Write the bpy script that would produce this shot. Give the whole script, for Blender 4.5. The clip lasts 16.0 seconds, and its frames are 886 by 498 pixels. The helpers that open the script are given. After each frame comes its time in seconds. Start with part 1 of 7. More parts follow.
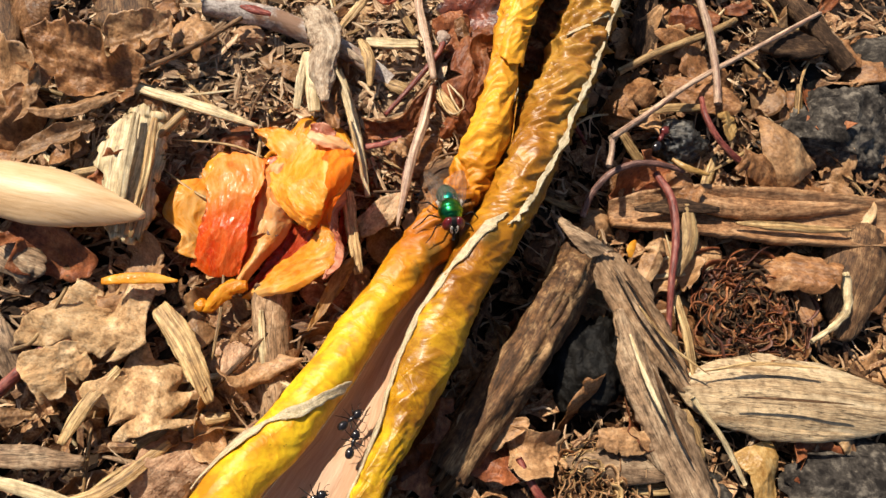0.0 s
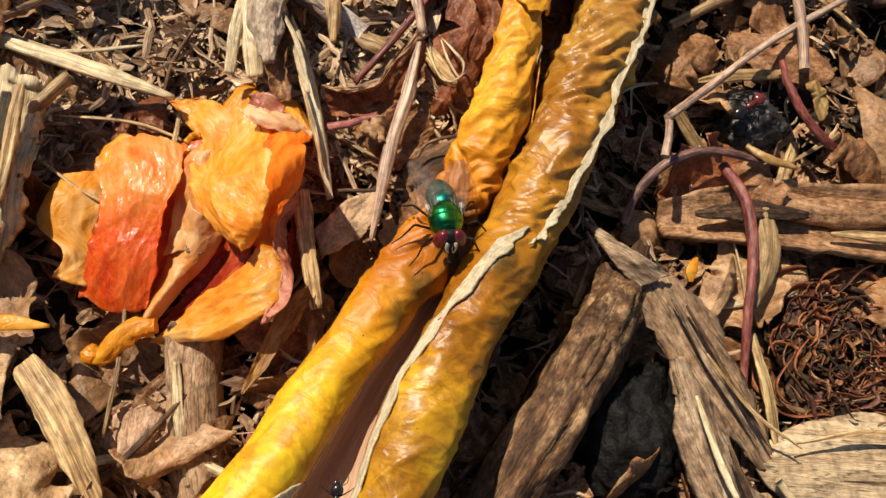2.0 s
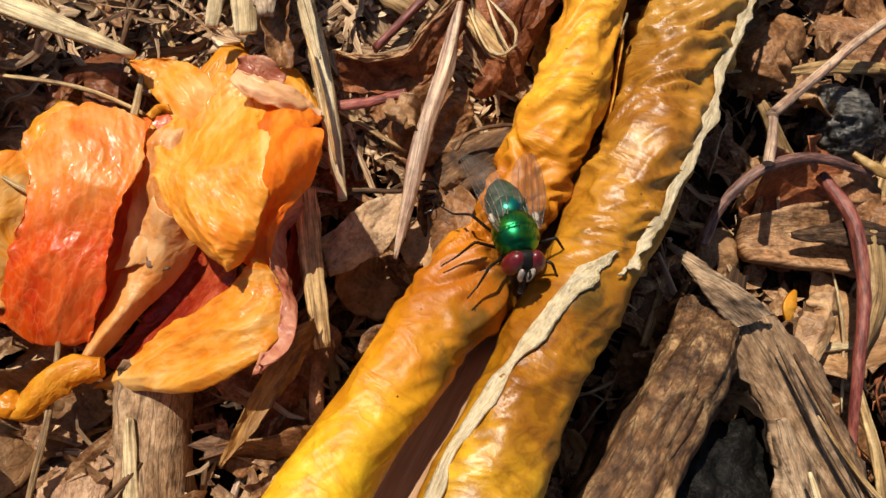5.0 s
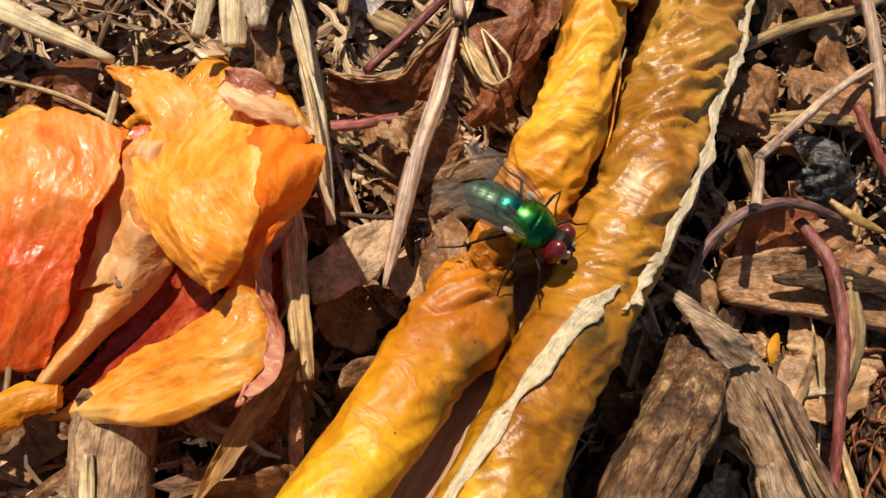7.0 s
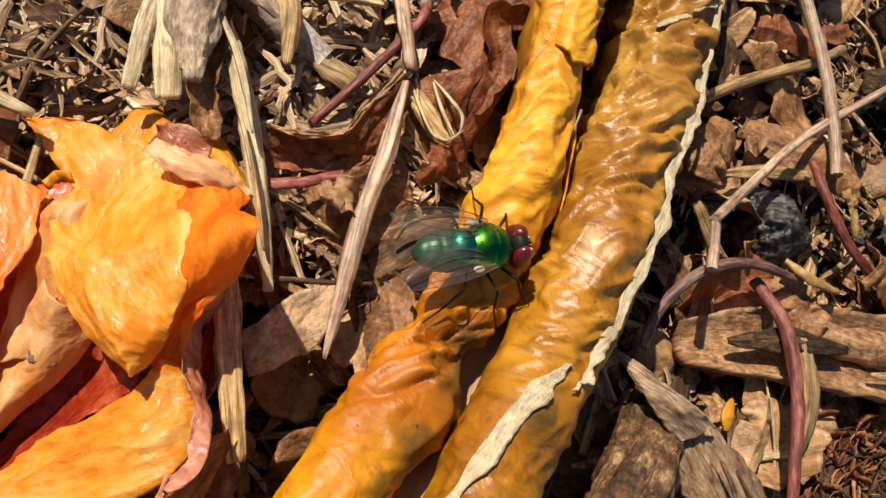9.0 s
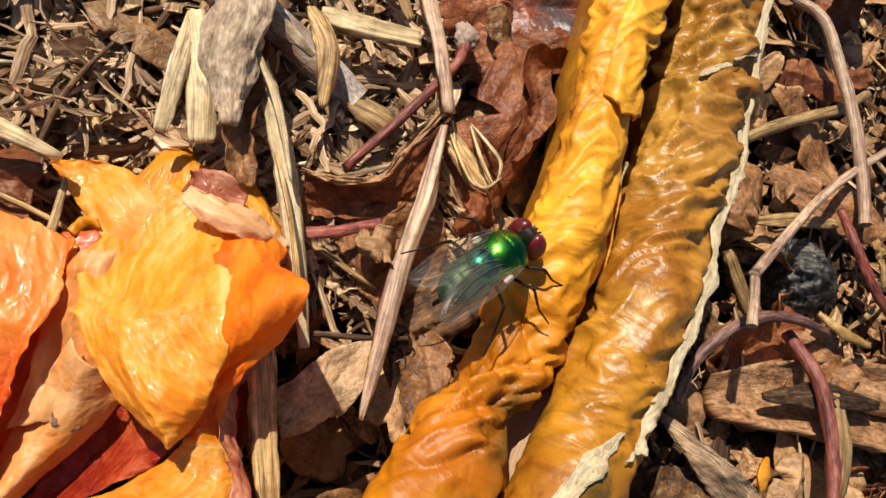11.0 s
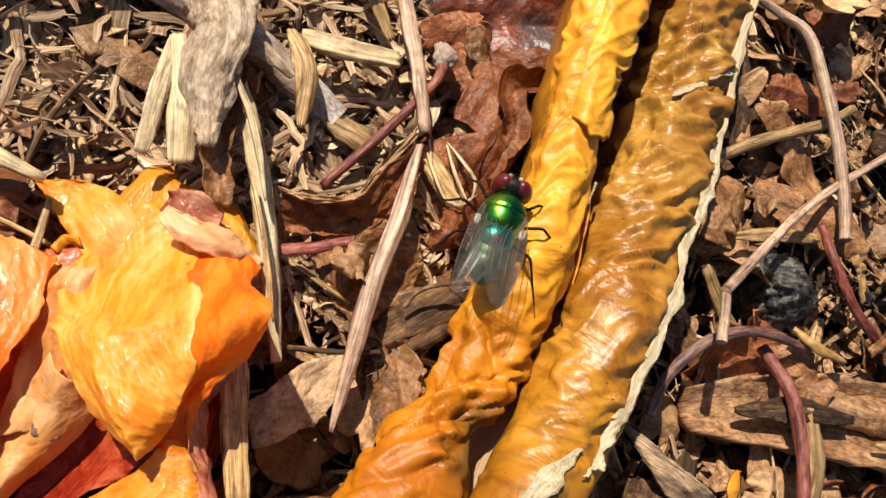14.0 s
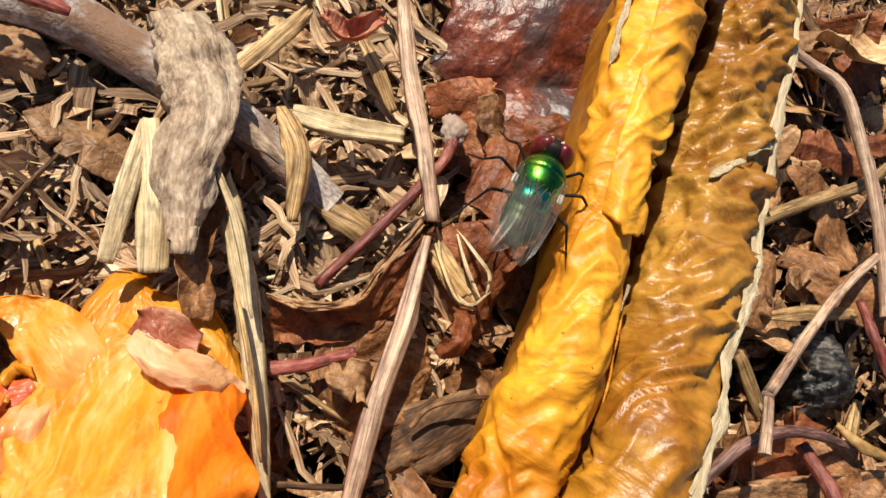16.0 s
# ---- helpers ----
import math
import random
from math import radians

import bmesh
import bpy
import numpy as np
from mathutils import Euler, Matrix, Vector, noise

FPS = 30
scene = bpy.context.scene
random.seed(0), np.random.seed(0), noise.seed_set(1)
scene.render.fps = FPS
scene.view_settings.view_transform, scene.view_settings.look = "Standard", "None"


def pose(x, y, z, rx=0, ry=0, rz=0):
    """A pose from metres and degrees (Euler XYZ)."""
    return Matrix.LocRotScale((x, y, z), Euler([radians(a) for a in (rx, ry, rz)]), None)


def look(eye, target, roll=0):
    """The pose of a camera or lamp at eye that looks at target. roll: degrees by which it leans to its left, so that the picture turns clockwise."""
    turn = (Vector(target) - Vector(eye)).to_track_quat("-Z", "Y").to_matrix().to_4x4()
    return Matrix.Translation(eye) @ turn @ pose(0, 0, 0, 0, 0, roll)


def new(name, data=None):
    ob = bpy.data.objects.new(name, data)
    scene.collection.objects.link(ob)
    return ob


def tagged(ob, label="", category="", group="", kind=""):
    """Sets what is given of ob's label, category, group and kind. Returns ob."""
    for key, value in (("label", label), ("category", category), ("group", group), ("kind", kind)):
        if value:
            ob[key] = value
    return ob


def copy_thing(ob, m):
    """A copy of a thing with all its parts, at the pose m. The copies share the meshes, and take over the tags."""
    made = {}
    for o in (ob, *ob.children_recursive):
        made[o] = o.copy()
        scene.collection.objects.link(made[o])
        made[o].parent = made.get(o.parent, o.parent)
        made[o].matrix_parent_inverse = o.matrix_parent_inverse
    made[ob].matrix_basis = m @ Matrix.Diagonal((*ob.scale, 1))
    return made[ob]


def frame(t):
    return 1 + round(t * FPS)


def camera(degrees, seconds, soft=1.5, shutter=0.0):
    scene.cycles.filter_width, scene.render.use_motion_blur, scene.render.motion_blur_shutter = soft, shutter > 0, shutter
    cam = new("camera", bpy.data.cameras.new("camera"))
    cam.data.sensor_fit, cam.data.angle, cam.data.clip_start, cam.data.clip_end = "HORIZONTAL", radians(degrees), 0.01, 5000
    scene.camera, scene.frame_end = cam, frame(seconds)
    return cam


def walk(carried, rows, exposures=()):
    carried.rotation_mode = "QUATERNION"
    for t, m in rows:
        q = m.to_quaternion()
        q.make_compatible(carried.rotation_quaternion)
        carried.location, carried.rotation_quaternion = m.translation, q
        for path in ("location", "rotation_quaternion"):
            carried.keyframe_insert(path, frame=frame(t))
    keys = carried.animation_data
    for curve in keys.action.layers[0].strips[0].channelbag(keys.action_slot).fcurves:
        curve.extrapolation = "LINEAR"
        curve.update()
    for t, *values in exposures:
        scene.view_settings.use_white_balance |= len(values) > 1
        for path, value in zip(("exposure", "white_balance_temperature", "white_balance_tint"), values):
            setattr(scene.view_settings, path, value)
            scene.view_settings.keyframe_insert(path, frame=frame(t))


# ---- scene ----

# ---- camera ----
cam = camera(62.0, 16.0)
PATH = [
    (0, -0.01654, -0.01380, 0.12379, 17.99, -7.51, -1.00),
    (0.5, -0.01255, -0.00931, 0.11270, 16.39, -8.03, -1.83),
    (1, -0.01711, -0.00225, 0.10703, 15.76, -8.34, -1.19),
    (1.5, -0.01627, 0.00023, 0.09873, 16.05, -8.61, -1.26),
    (2, -0.01288, 0.00477, 0.09166, 14.97, -8.71, -1.10),
    (2.5, -0.01383, 0.00933, 0.08574, 14.50, -9.42, -0.81),
    (3, -0.01292, 0.01096, 0.07983, 14.01, -10.67, -0.65),
    (3.5, -0.01532, 0.01284, 0.07655, 13.83, -11.17, -0.36),
    (4, -0.01691, 0.01300, 0.07158, 13.52, -12.21, -0.42),
    (4.5, -0.01773, 0.01375, 0.07046, 13.37, -12.45, -0.33),
    (7, -0.02329, 0.01315, 0.06561, 17.02, -18.60, 0.41),
    (7.5, -0.02237, 0.01611, 0.06353, 17.08, -19.49, 0.33),
    (8, -0.01899, 0.01734, 0.06183, 17.39, -20.22, 0.09),
    (8.5, -0.02083, 0.01967, 0.06289, 17.43, -20.80, 0.15),
    (9, -0.02144, 0.01890, 0.06457, 17.88, -21.61, 0.30),
    (9.5, -0.02440, 0.01818, 0.06543, 18.33, -21.82, 0.56),
    (10, -0.02687, 0.02050, 0.06413, 18.42, -22.69, 0.69),
    (12.5, -0.02470, 0.02410, 0.05971, 18.01, -23.99, 1.50),
    (13, -0.02534, 0.02171, 0.06206, 17.85, -23.53, 1.67),
    (13.5, -0.02235, 0.02163, 0.06357, 18.06, -23.28, 1.59),
    (14, -0.02338, 0.02443, 0.06503, 17.83, -22.56, 1.90),
    (14.5, -0.02485, 0.02897, 0.06516, 18.02, -22.59, 1.90),
    (15, -0.02511, 0.03215, 0.06492, 17.95, -23.04, 1.84),
    (15.5, -0.02363, 0.03137, 0.06103, 17.88, -23.18, 1.93),
    (16, -0.02360, 0.03583, 0.05955, 17.67, -23.48, 1.55),
]
walk(cam, [(t, pose(x, y, z, rx, ry, rz)) for t, x, y, z, rx, ry, rz in PATH], [(0.0, 0.25), (1.5, 0.1), (3.5, -0.05), (7.0, 0.0), (9.0, 0.05), (12.5, 0.12), (14.5, 0.24), (16.0, 0.12)])

# ---- light: a high sun from the upper left and a clear sky ----
SUN_FROM = Vector((-0.44, 0.48, 0.76)).normalized()
world = bpy.data.worlds.new("daylight")
scene.world = world
world.use_nodes = True
sky = world.node_tree.nodes.new("ShaderNodeTexSky")
sky.sky_type, sky.sun_disc = "NISHITA", False
sky.sun_elevation = math.asin(SUN_FROM.z)
sky.sun_rotation = math.atan2(SUN_FROM.x, SUN_FROM.y)
world.node_tree.links.new(sky.outputs[0], world.node_tree.nodes["Background"].inputs["Color"])
world.node_tree.nodes["Background"].inputs["Strength"].default_value = 0.075
sun = new("sun", bpy.data.lights.new("sun", "SUN"))
sun.data.energy, sun.data.angle, sun.data.color = 5.6, radians(0.6), (1.0, 0.90, 0.75)
sun.matrix_basis = look(SUN_FROM, (0, 0, 0))

# ---- materials ----
MM = 0.001


def ramp(nt, stops):
    node = nt.nodes.new("ShaderNodeValToRGB")
    els = node.color_ramp.elements
    while len(els) < len(stops):
        els.new(0.5)
    for el, (at, col) in zip(els, stops):
        el.position, el.color = at, (*col, 1)
    return node


def texture(nt, vec, scale, detail=4.0, rough=0.6, kind="noise"):
    if kind == "voronoi":
        node = nt.nodes.new("ShaderNodeTexVoronoi")
    else:
        node = nt.nodes.new("ShaderNodeTexNoise")
        node.inputs["Detail"].default_value, node.inputs["Roughness"].default_value = detail, rough
    node.inputs["Scale"].default_value = scale
    if vec is not None:
        nt.links.new(vec, node.inputs["Vector"])
    return node


def mixed(nt, blend, fac, a, b):
    node = nt.nodes.new("ShaderNodeMix")
    node.data_type, node.blend_type = "RGBA", blend
    for sock, value in ((node.inputs[0], fac), (node.inputs[6], a), (node.inputs[7], b)):
        if isinstance(value, (int, float)):
            sock.default_value = value
        elif isinstance(value, tuple):
            sock.default_value = (*value, 1)
        else:
            nt.links.new(value, sock)
    return node.outputs[2]


def mapped(nt, scale, coord="UV"):
    tc = nt.nodes.new("ShaderNodeTexCoord")
    mp = nt.nodes.new("ShaderNodeMapping")
    mp.inputs["Scale"].default_value = scale
    nt.links.new(tc.outputs[coord], mp.inputs["Vector"])
    info = nt.nodes.new("ShaderNodeObjectInfo")
    far = nt.nodes.new("ShaderNodeVectorMath")
    far.operation = "MULTIPLY_ADD"
    far.inputs[1].default_value = (37.0, 19.0, 53.0)
    nt.links.new(info.outputs["Random"], far.inputs[0])
    nt.links.new(mp.outputs[0], far.inputs[2])
    return far.outputs[0], info


def surface(name, stops, grain=(0.25, 3.0, 1.0), fine=(1.0, 9.0, 1.0), coord="UV", rough=0.7, gloss=0.3, bump=0.25, speck=0.5,
            speck_colour=(0.03, 0.018, 0.01), shift=0.35, through_light=0.0, island=False, stain=None, sheen_coat=0.0, weights=(0.6, 0.45), along=None, creased=0.0, patchy=0.0, cracks=0.0, veins=0.0):
    """Two scales of grain on a colour ramp, dark specks, relief, and a tint that differs from thing to thing."""
    m = bpy.data.materials.new(name)
    m.use_nodes = True
    nt = m.node_tree
    bsdf = nt.nodes["Principled BSDF"]
    vec, info = mapped(nt, grain, coord)
    vec2, _ = mapped(nt, fine, coord)
    big = texture(nt, vec, 1.0, 5.0, 0.65)
    small = texture(nt, vec2, 1.0, 4.0, 0.6)
    col = ramp(nt, [(sum(weights) / 2 + (at - 0.5) * 0.5 * (weights[0] ** 2 + weights[1] ** 2) ** 0.5 / 0.75, c) for at, c in stops])
    total = nt.nodes.new("ShaderNodeMath")
    total.operation = "MULTIPLY_ADD"
    total.inputs[1].default_value = weights[1]
    half = nt.nodes.new("ShaderNodeMath")
    half.operation = "MULTIPLY"
    half.inputs[1].default_value = weights[0]
    nt.links.new(big.outputs["Fac"], half.inputs[0])
    nt.links.new(small.outputs["Fac"], total.inputs[0])
    nt.links.new(half.outputs[0], total.inputs[2])
    nt.links.new(total.outputs[0], col.inputs[0])
    out = col.outputs[0]
    if patchy:
        iso, _ = mapped(nt, (0.55, 0.55, 1.0), coord)
        blotch = texture(nt, iso, 1.0, 7.0, 0.72)
        shade = ramp(nt, [(0.36, (0.36, 0.30, 0.24)), (0.5, (1, 1, 1)), (0.62, (1.45, 1.42, 1.36))])
        nt.links.new(blotch.outputs["Fac"], shade.inputs[0])
        out = mixed(nt, "MULTIPLY", patchy, out, shade.outputs[0])
    if cracks:
        long_, _ = mapped(nt, (0.07, 0.9, 1.0), coord)
        split = texture(nt, long_, 1.0, 2.0, 0.5)
        line = ramp(nt, [(0.480, (0, 0, 0)), (0.5, (cracks, cracks, cracks)), (0.520, (0, 0, 0))])
        nt.links.new(split.outputs["Fac"], line.inputs[0])
        out = mixed(nt, "MIX", line.outputs[0], out, speck_colour)
    if along:
        tint2, start, stop = along
        uvs = nt.nodes.new("ShaderNodeTexCoord")
        sep = nt.nodes.new("ShaderNodeSeparateXYZ")
        nt.links.new(uvs.outputs["UV"], sep.inputs[0])
        run = nt.nodes.new("ShaderNodeMapRange")
        run.inputs["From Min"].default_value, run.inputs["From Max"].default_value = start, stop
        nt.links.new(sep.outputs["X"], run.inputs["Value"])
        out = mixed(nt, "MIX", run.outputs[0], out, mixed(nt, "MULTIPLY", 1.0, out, tint2))
    spots = texture(nt, vec2, 0.55, 6.0, 0.75)
    mask = ramp(nt, [(0.36, (1, 1, 1)), (0.46, (0, 0, 0))])
    nt.links.new(spots.outputs["Fac"], mask.inputs[0])
    cut = nt.nodes.new("ShaderNodeMath")
    cut.operation = "MULTIPLY"
    cut.inputs[1].default_value = speck
    nt.links.new(mask.outputs[0], cut.inputs[0])
    out = mixed(nt, "MIX", cut.outputs[0], out, speck_colour)
    if stain:
        blot = texture(nt, vec, 0.45, 3.0, 0.5)
        smask = ramp(nt, [(0.46, (0, 0, 0)), (0.62, (1, 1, 1))])
        nt.links.new(blot.outputs["Fac"], smask.inputs[0])
        out = mixed(nt, "MIX", smask.outputs[0], out, stain)
    who = info.outputs["Random"]
    if island:
        who = nt.nodes.new("ShaderNodeNewGeometry").outputs["Random Per Island"]
    tint = ramp(nt, [(0.0, (1 - shift, 1 - shift * 1.1, 1 - shift * 1.2)), (0.5, (1.0, 0.97, 0.93)), (1.0, (1 + shift * 0.5, 1 + shift * 0.42, 1 + shift * 0.3))])
    nt.links.new(who, tint.inputs[0])
    out = mixed(nt, "MULTIPLY", 1.0, out, tint.outputs[0])
    nt.links.new(out, bsdf.inputs["Base Color"])
    bsdf.inputs["Roughness"].default_value = rough
    bsdf.inputs["Specular IOR Level"].default_value = gloss
    bsdf.inputs["Coat Weight"].default_value = sheen_coat
    bsdf.inputs["Coat Roughness"].default_value = 0.25
    bp = nt.nodes.new("ShaderNodeBump")
    bp.inputs["Strength"].default_value, bp.inputs["Distance"].default_value = min(1.0, bump * 1.6), 0.5 * MM
    nt.links.new(total.outputs[0], bp.inputs["Height"])
    last = bp.outputs[0]
    if creased:
        film_vec, _ = mapped(nt, (0.22, 0.22, 1.0), coord)
        warp = texture(nt, film_vec, 1.0, 3.0, 0.5)
        cells = texture(nt, warp.outputs["Color"], 3.2, kind="voronoi")
        bp3 = nt.nodes.new("ShaderNodeBump")
        bp3.inputs["Strength"].default_value, bp3.inputs["Distance"].default_value = creased, 0.7 * MM
        nt.links.new(cells.outputs["Distance"], bp3.inputs["Height"])
        nt.links.new(last, bp3.inputs["Normal"])
        last = bp3.outputs[0]
    if veins:
        net, _ = mapped(nt, (1.1, 0.8, 1.0), coord)
        mesh = nt.nodes.new("ShaderNodeTexVoronoi")
        mesh.feature = "DISTANCE_TO_EDGE"
        mesh.inputs["Scale"].default_value = 1.0
        nt.links.new(net, mesh.inputs["Vector"])
        rib = ramp(nt, [(0.0, (1, 1, 1)), (0.09, (0, 0, 0))])
        nt.links.new(mesh.outputs["Distance"], rib.inputs[0])
        bp4 = nt.nodes.new("ShaderNodeBump")
        bp4.inputs["Strength"].default_value, bp4.inputs["Distance"].default_value = veins, 0.25 * MM
        nt.links.new(rib.outputs[0], bp4.inputs["Height"])
        nt.links.new(last, bp4.inputs["Normal"])
        last = bp4.outputs[0]
    nt.links.new(last, bsdf.inputs["Normal"])
    if through_light > 0:
        tr = nt.nodes.new("ShaderNodeBsdfTranslucent")
        mix = nt.nodes.new("ShaderNodeMixShader")
        mix.inputs[0].default_value = through_light
        nt.links.new(out, tr.inputs["Color"])
        nt.links.new(bsdf.outputs[0], mix.inputs[1])
        nt.links.new(tr.outputs[0], mix.inputs[2])
        nt.links.new(mix.outputs[0], nt.nodes["Material Output"].inputs["Surface"])
    return m


def plain(name, colour, rough=0.5, metal=0.0, gloss=0.5, vary=0.25, scale=900.0, bump=0.0, coat=0.0):
    """A small shiny part: one colour with a soft mottle."""
    m = bpy.data.materials.new(name)
    m.use_nodes = True
    nt = m.node_tree
    bsdf = nt.nodes["Principled BSDF"]
    vec, _ = mapped(nt, (1, 1, 1), "Object")
    tex = texture(nt, vec, scale, 3.0, 0.6)
    col = ramp(nt, [(0.3, tuple(c * (1 - vary) for c in colour)), (0.7, tuple(c * (1 + vary) for c in colour))])
    nt.links.new(tex.outputs["Fac"], col.inputs[0])
    nt.links.new(col.outputs[0], bsdf.inputs["Base Color"])
    bsdf.inputs["Roughness"].default_value, bsdf.inputs["Metallic"].default_value = rough, metal
    bsdf.inputs["Specular IOR Level"].default_value, bsdf.inputs["Coat Weight"].default_value = gloss, coat
    if bump:
        bp = nt.nodes.new("ShaderNodeBump")
        bp.inputs["Strength"].default_value, bp.inputs["Distance"].default_value = bump, 0.1 * MM
        nt.links.new(tex.outputs["Fac"], bp.inputs["Height"])
        nt.links.new(bp.outputs[0], bsdf.inputs["Normal"])
    return m


STRAW = surface("dry_straw", [(0.25, (0.14, 0.07, 0.025)), (0.5, (0.44, 0.28, 0.12)), (0.75, (0.68, 0.51, 0.26))], grain=(0.12, 2.2, 1), fine=(0.3, 8, 1), rough=0.55, gloss=0.4, speck=0.25, cracks=0.6, patchy=0.5)
PALE = surface("pale_straw", [(0.25, (0.34, 0.24, 0.12)), (0.5, (0.60, 0.47, 0.27)), (0.75, (0.78, 0.68, 0.46))], grain=(0.12, 2.0, 1), fine=(0.3, 8, 1), rough=0.55, gloss=0.4, speck=0.15, shift=0.2, cracks=0.5, patchy=0.5)
WOOD = surface("weathered_wood", [(0.2, (0.025, 0.013, 0.007)), (0.5, (0.13, 0.066, 0.03)), (0.85, (0.36, 0.225, 0.115))], grain=(0.14, 0.5, 1), fine=(0.8, 5.0, 1), rough=0.7, bump=0.55, speck=0.5, shift=0.25, weights=(0.6, 0.3), patchy=0.85, cracks=0.9)
LOGBARK = surface("brown_log_bark", [(0.2, (0.022, 0.010, 0.005)), (0.5, (0.13, 0.062, 0.025)), (0.85, (0.46, 0.29, 0.14))], grain=(0.22, 0.42, 1), fine=(1.2, 3.2, 1), rough=0.7, bump=0.75, speck=0.55, shift=0.0, weights=(0.75, 0.3), patchy=0.95, cracks=0.9)
GREYWOOD = surface("grey_wood", [(0.2, (0.07, 0.043, 0.025)), (0.5, (0.29, 0.19, 0.115)), (0.85, (0.56, 0.43, 0.285))], grain=(0.14, 0.5, 1), fine=(0.8, 5.0, 1), rough=0.7, bump=0.55, speck=0.4, shift=0.25, weights=(0.55, 0.3), patchy=0.8, cracks=0.8)
LEAF = surface("brown_leaf", [(0.2, (0.10, 0.042, 0.016)), (0.5, (0.27, 0.125, 0.050)), (0.85, (0.50, 0.29, 0.145))], grain=(0.25, 0.32, 1), fine=(2.2, 3.0, 1), rough=0.46, gloss=0.32, speck=0.45, through_light=0.15, bump=0.4, weights=(0.6, 0.3), creased=0.55, patchy=0.62, veins=0.2)
TANLEAF = surface("tan_leaf", [(0.2, (0.24, 0.125, 0.055)), (0.5, (0.41, 0.23, 0.11)), (0.85, (0.58, 0.385, 0.21))], grain=(0.25, 0.32, 1), fine=(2.2, 3.0, 1), rough=0.46, gloss=0.35, speck=0.45, through_light=0.15, bump=0.4, weights=(0.6, 0.3), creased=0.55, patchy=0.62, veins=0.2)
SPECKLED = surface("speckled_tan_leaf", [(0.2, (0.33, 0.19, 0.09)), (0.5, (0.55, 0.36, 0.20)), (0.85, (0.72, 0.54, 0.35))], grain=(0.3, 0.4, 1), fine=(2.2, 3.0, 1), rough=0.5, gloss=0.35, speck=0.6, speck_colour=(0.13, 0.06, 0.03), through_light=0.2, bump=0.5, creased=0.6, patchy=0.6, shift=0.0)
CHUNKBARK = surface("warm_brown_bark", [(0.2, (0.12, 0.05, 0.022)), (0.5, (0.34, 0.18, 0.085)), (0.85, (0.56, 0.36, 0.20))], grain=(0.12, 0.35, 1), fine=(0.9, 2.6, 1), rough=0.6, gloss=0.35, speck=0.45, shift=0.05, bump=0.5, patchy=0.7, cracks=0.5)
CHARGRAIN = surface("charred_grain", [(0.25, (0.004, 0.004, 0.004)), (0.5, (0.028, 0.026, 0.023)), (0.8, (0.20, 0.18, 0.15))], grain=(120, 700, 500), fine=(500, 2600, 1800), coord="Object", rough=0.38, gloss=0.6, speck=0.5, speck_colour=(0.003, 0.003, 0.003), shift=0.0, bump=1.0)
CREAM = surface("cream_leaf", [(0.2, (0.38, 0.21, 0.095)), (0.5, (0.60, 0.385, 0.195)), (0.85, (0.80, 0.60, 0.37))], grain=(0.25, 0.32, 1), fine=(2.2, 3.0, 1), rough=0.6, gloss=0.2, speck=0.5, through_light=0.15, bump=0.4, weights=(0.6, 0.3), creased=0.55, patchy=0.62, veins=0.2, shift=0.1)
REDLEAF = surface("red_brown_leaf", [(0.2, (0.12, 0.034, 0.017)), (0.5, (0.27, 0.088, 0.034)), (0.85, (0.46, 0.21, 0.095))], grain=(0.25, 0.32, 1), fine=(2.2, 3.0, 1), rough=0.46, gloss=0.32, speck=0.45, through_light=0.15, bump=0.4, weights=(0.6, 0.3), creased=0.55, patchy=0.62, veins=0.2)
REDTWIG = surface("red_twig", [(0.3, (0.08, 0.016, 0.012)), (0.5, (0.26, 0.056, 0.042)), (0.72, (0.38, 0.14, 0.095))], grain=(0.3, 1.2, 1), fine=(1.0, 5, 1), rough=0.5, gloss=0.45, speck=0.3, shift=0.25)
PURPLE = surface("purple_twig", [(0.3, (0.06, 0.028, 0.024)), (0.5, (0.18, 0.088, 0.07)), (0.72, (0.38, 0.23, 0.18))], grain=(0.2, 1.2, 1), fine=(0.8, 5, 1), rough=0.45, gloss=0.45, speck=0.3, shift=0.2)
PINKSTRAW = surface("pink_straw", [(0.3, (0.22, 0.11, 0.08)), (0.5, (0.48, 0.32, 0.22)), (0.72, (0.68, 0.53, 0.38))], grain=(0.1, 2.0, 1), fine=(0.3, 8, 1), rough=0.5, gloss=0.45, speck=0.2, shift=0.15, cracks=0.5, patchy=0.5)
GREYBRANCH = surface("grey_bark", [(0.3, (0.16, 0.13, 0.115)), (0.5, (0.36, 0.31, 0.28)), (0.72, (0.56, 0.50, 0.45))], grain=(0.5, 0.8, 1), fine=(2.5, 3, 1), rough=0.7, speck=0.3, shift=0.15, bump=0.4, stain=(0.24, 0.14, 0.09))
STONE = surface("dark_stone", [(0.28, (0.012, 0.010, 0.009)), (0.5, (0.05, 0.043, 0.037)), (0.75, (0.19, 0.165, 0.135))], grain=(180, 180, 180), fine=(900, 900, 900), coord="Object", rough=0.85, gloss=0.15, speck=0.5, speck_colour=(0.012, 0.009, 0.007), shift=0.2, bump=0.6)
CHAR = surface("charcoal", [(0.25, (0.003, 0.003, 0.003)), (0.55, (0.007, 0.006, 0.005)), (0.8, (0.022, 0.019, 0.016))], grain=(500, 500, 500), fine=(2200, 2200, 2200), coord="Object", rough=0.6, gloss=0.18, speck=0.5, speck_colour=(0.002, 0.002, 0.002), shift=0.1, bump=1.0)
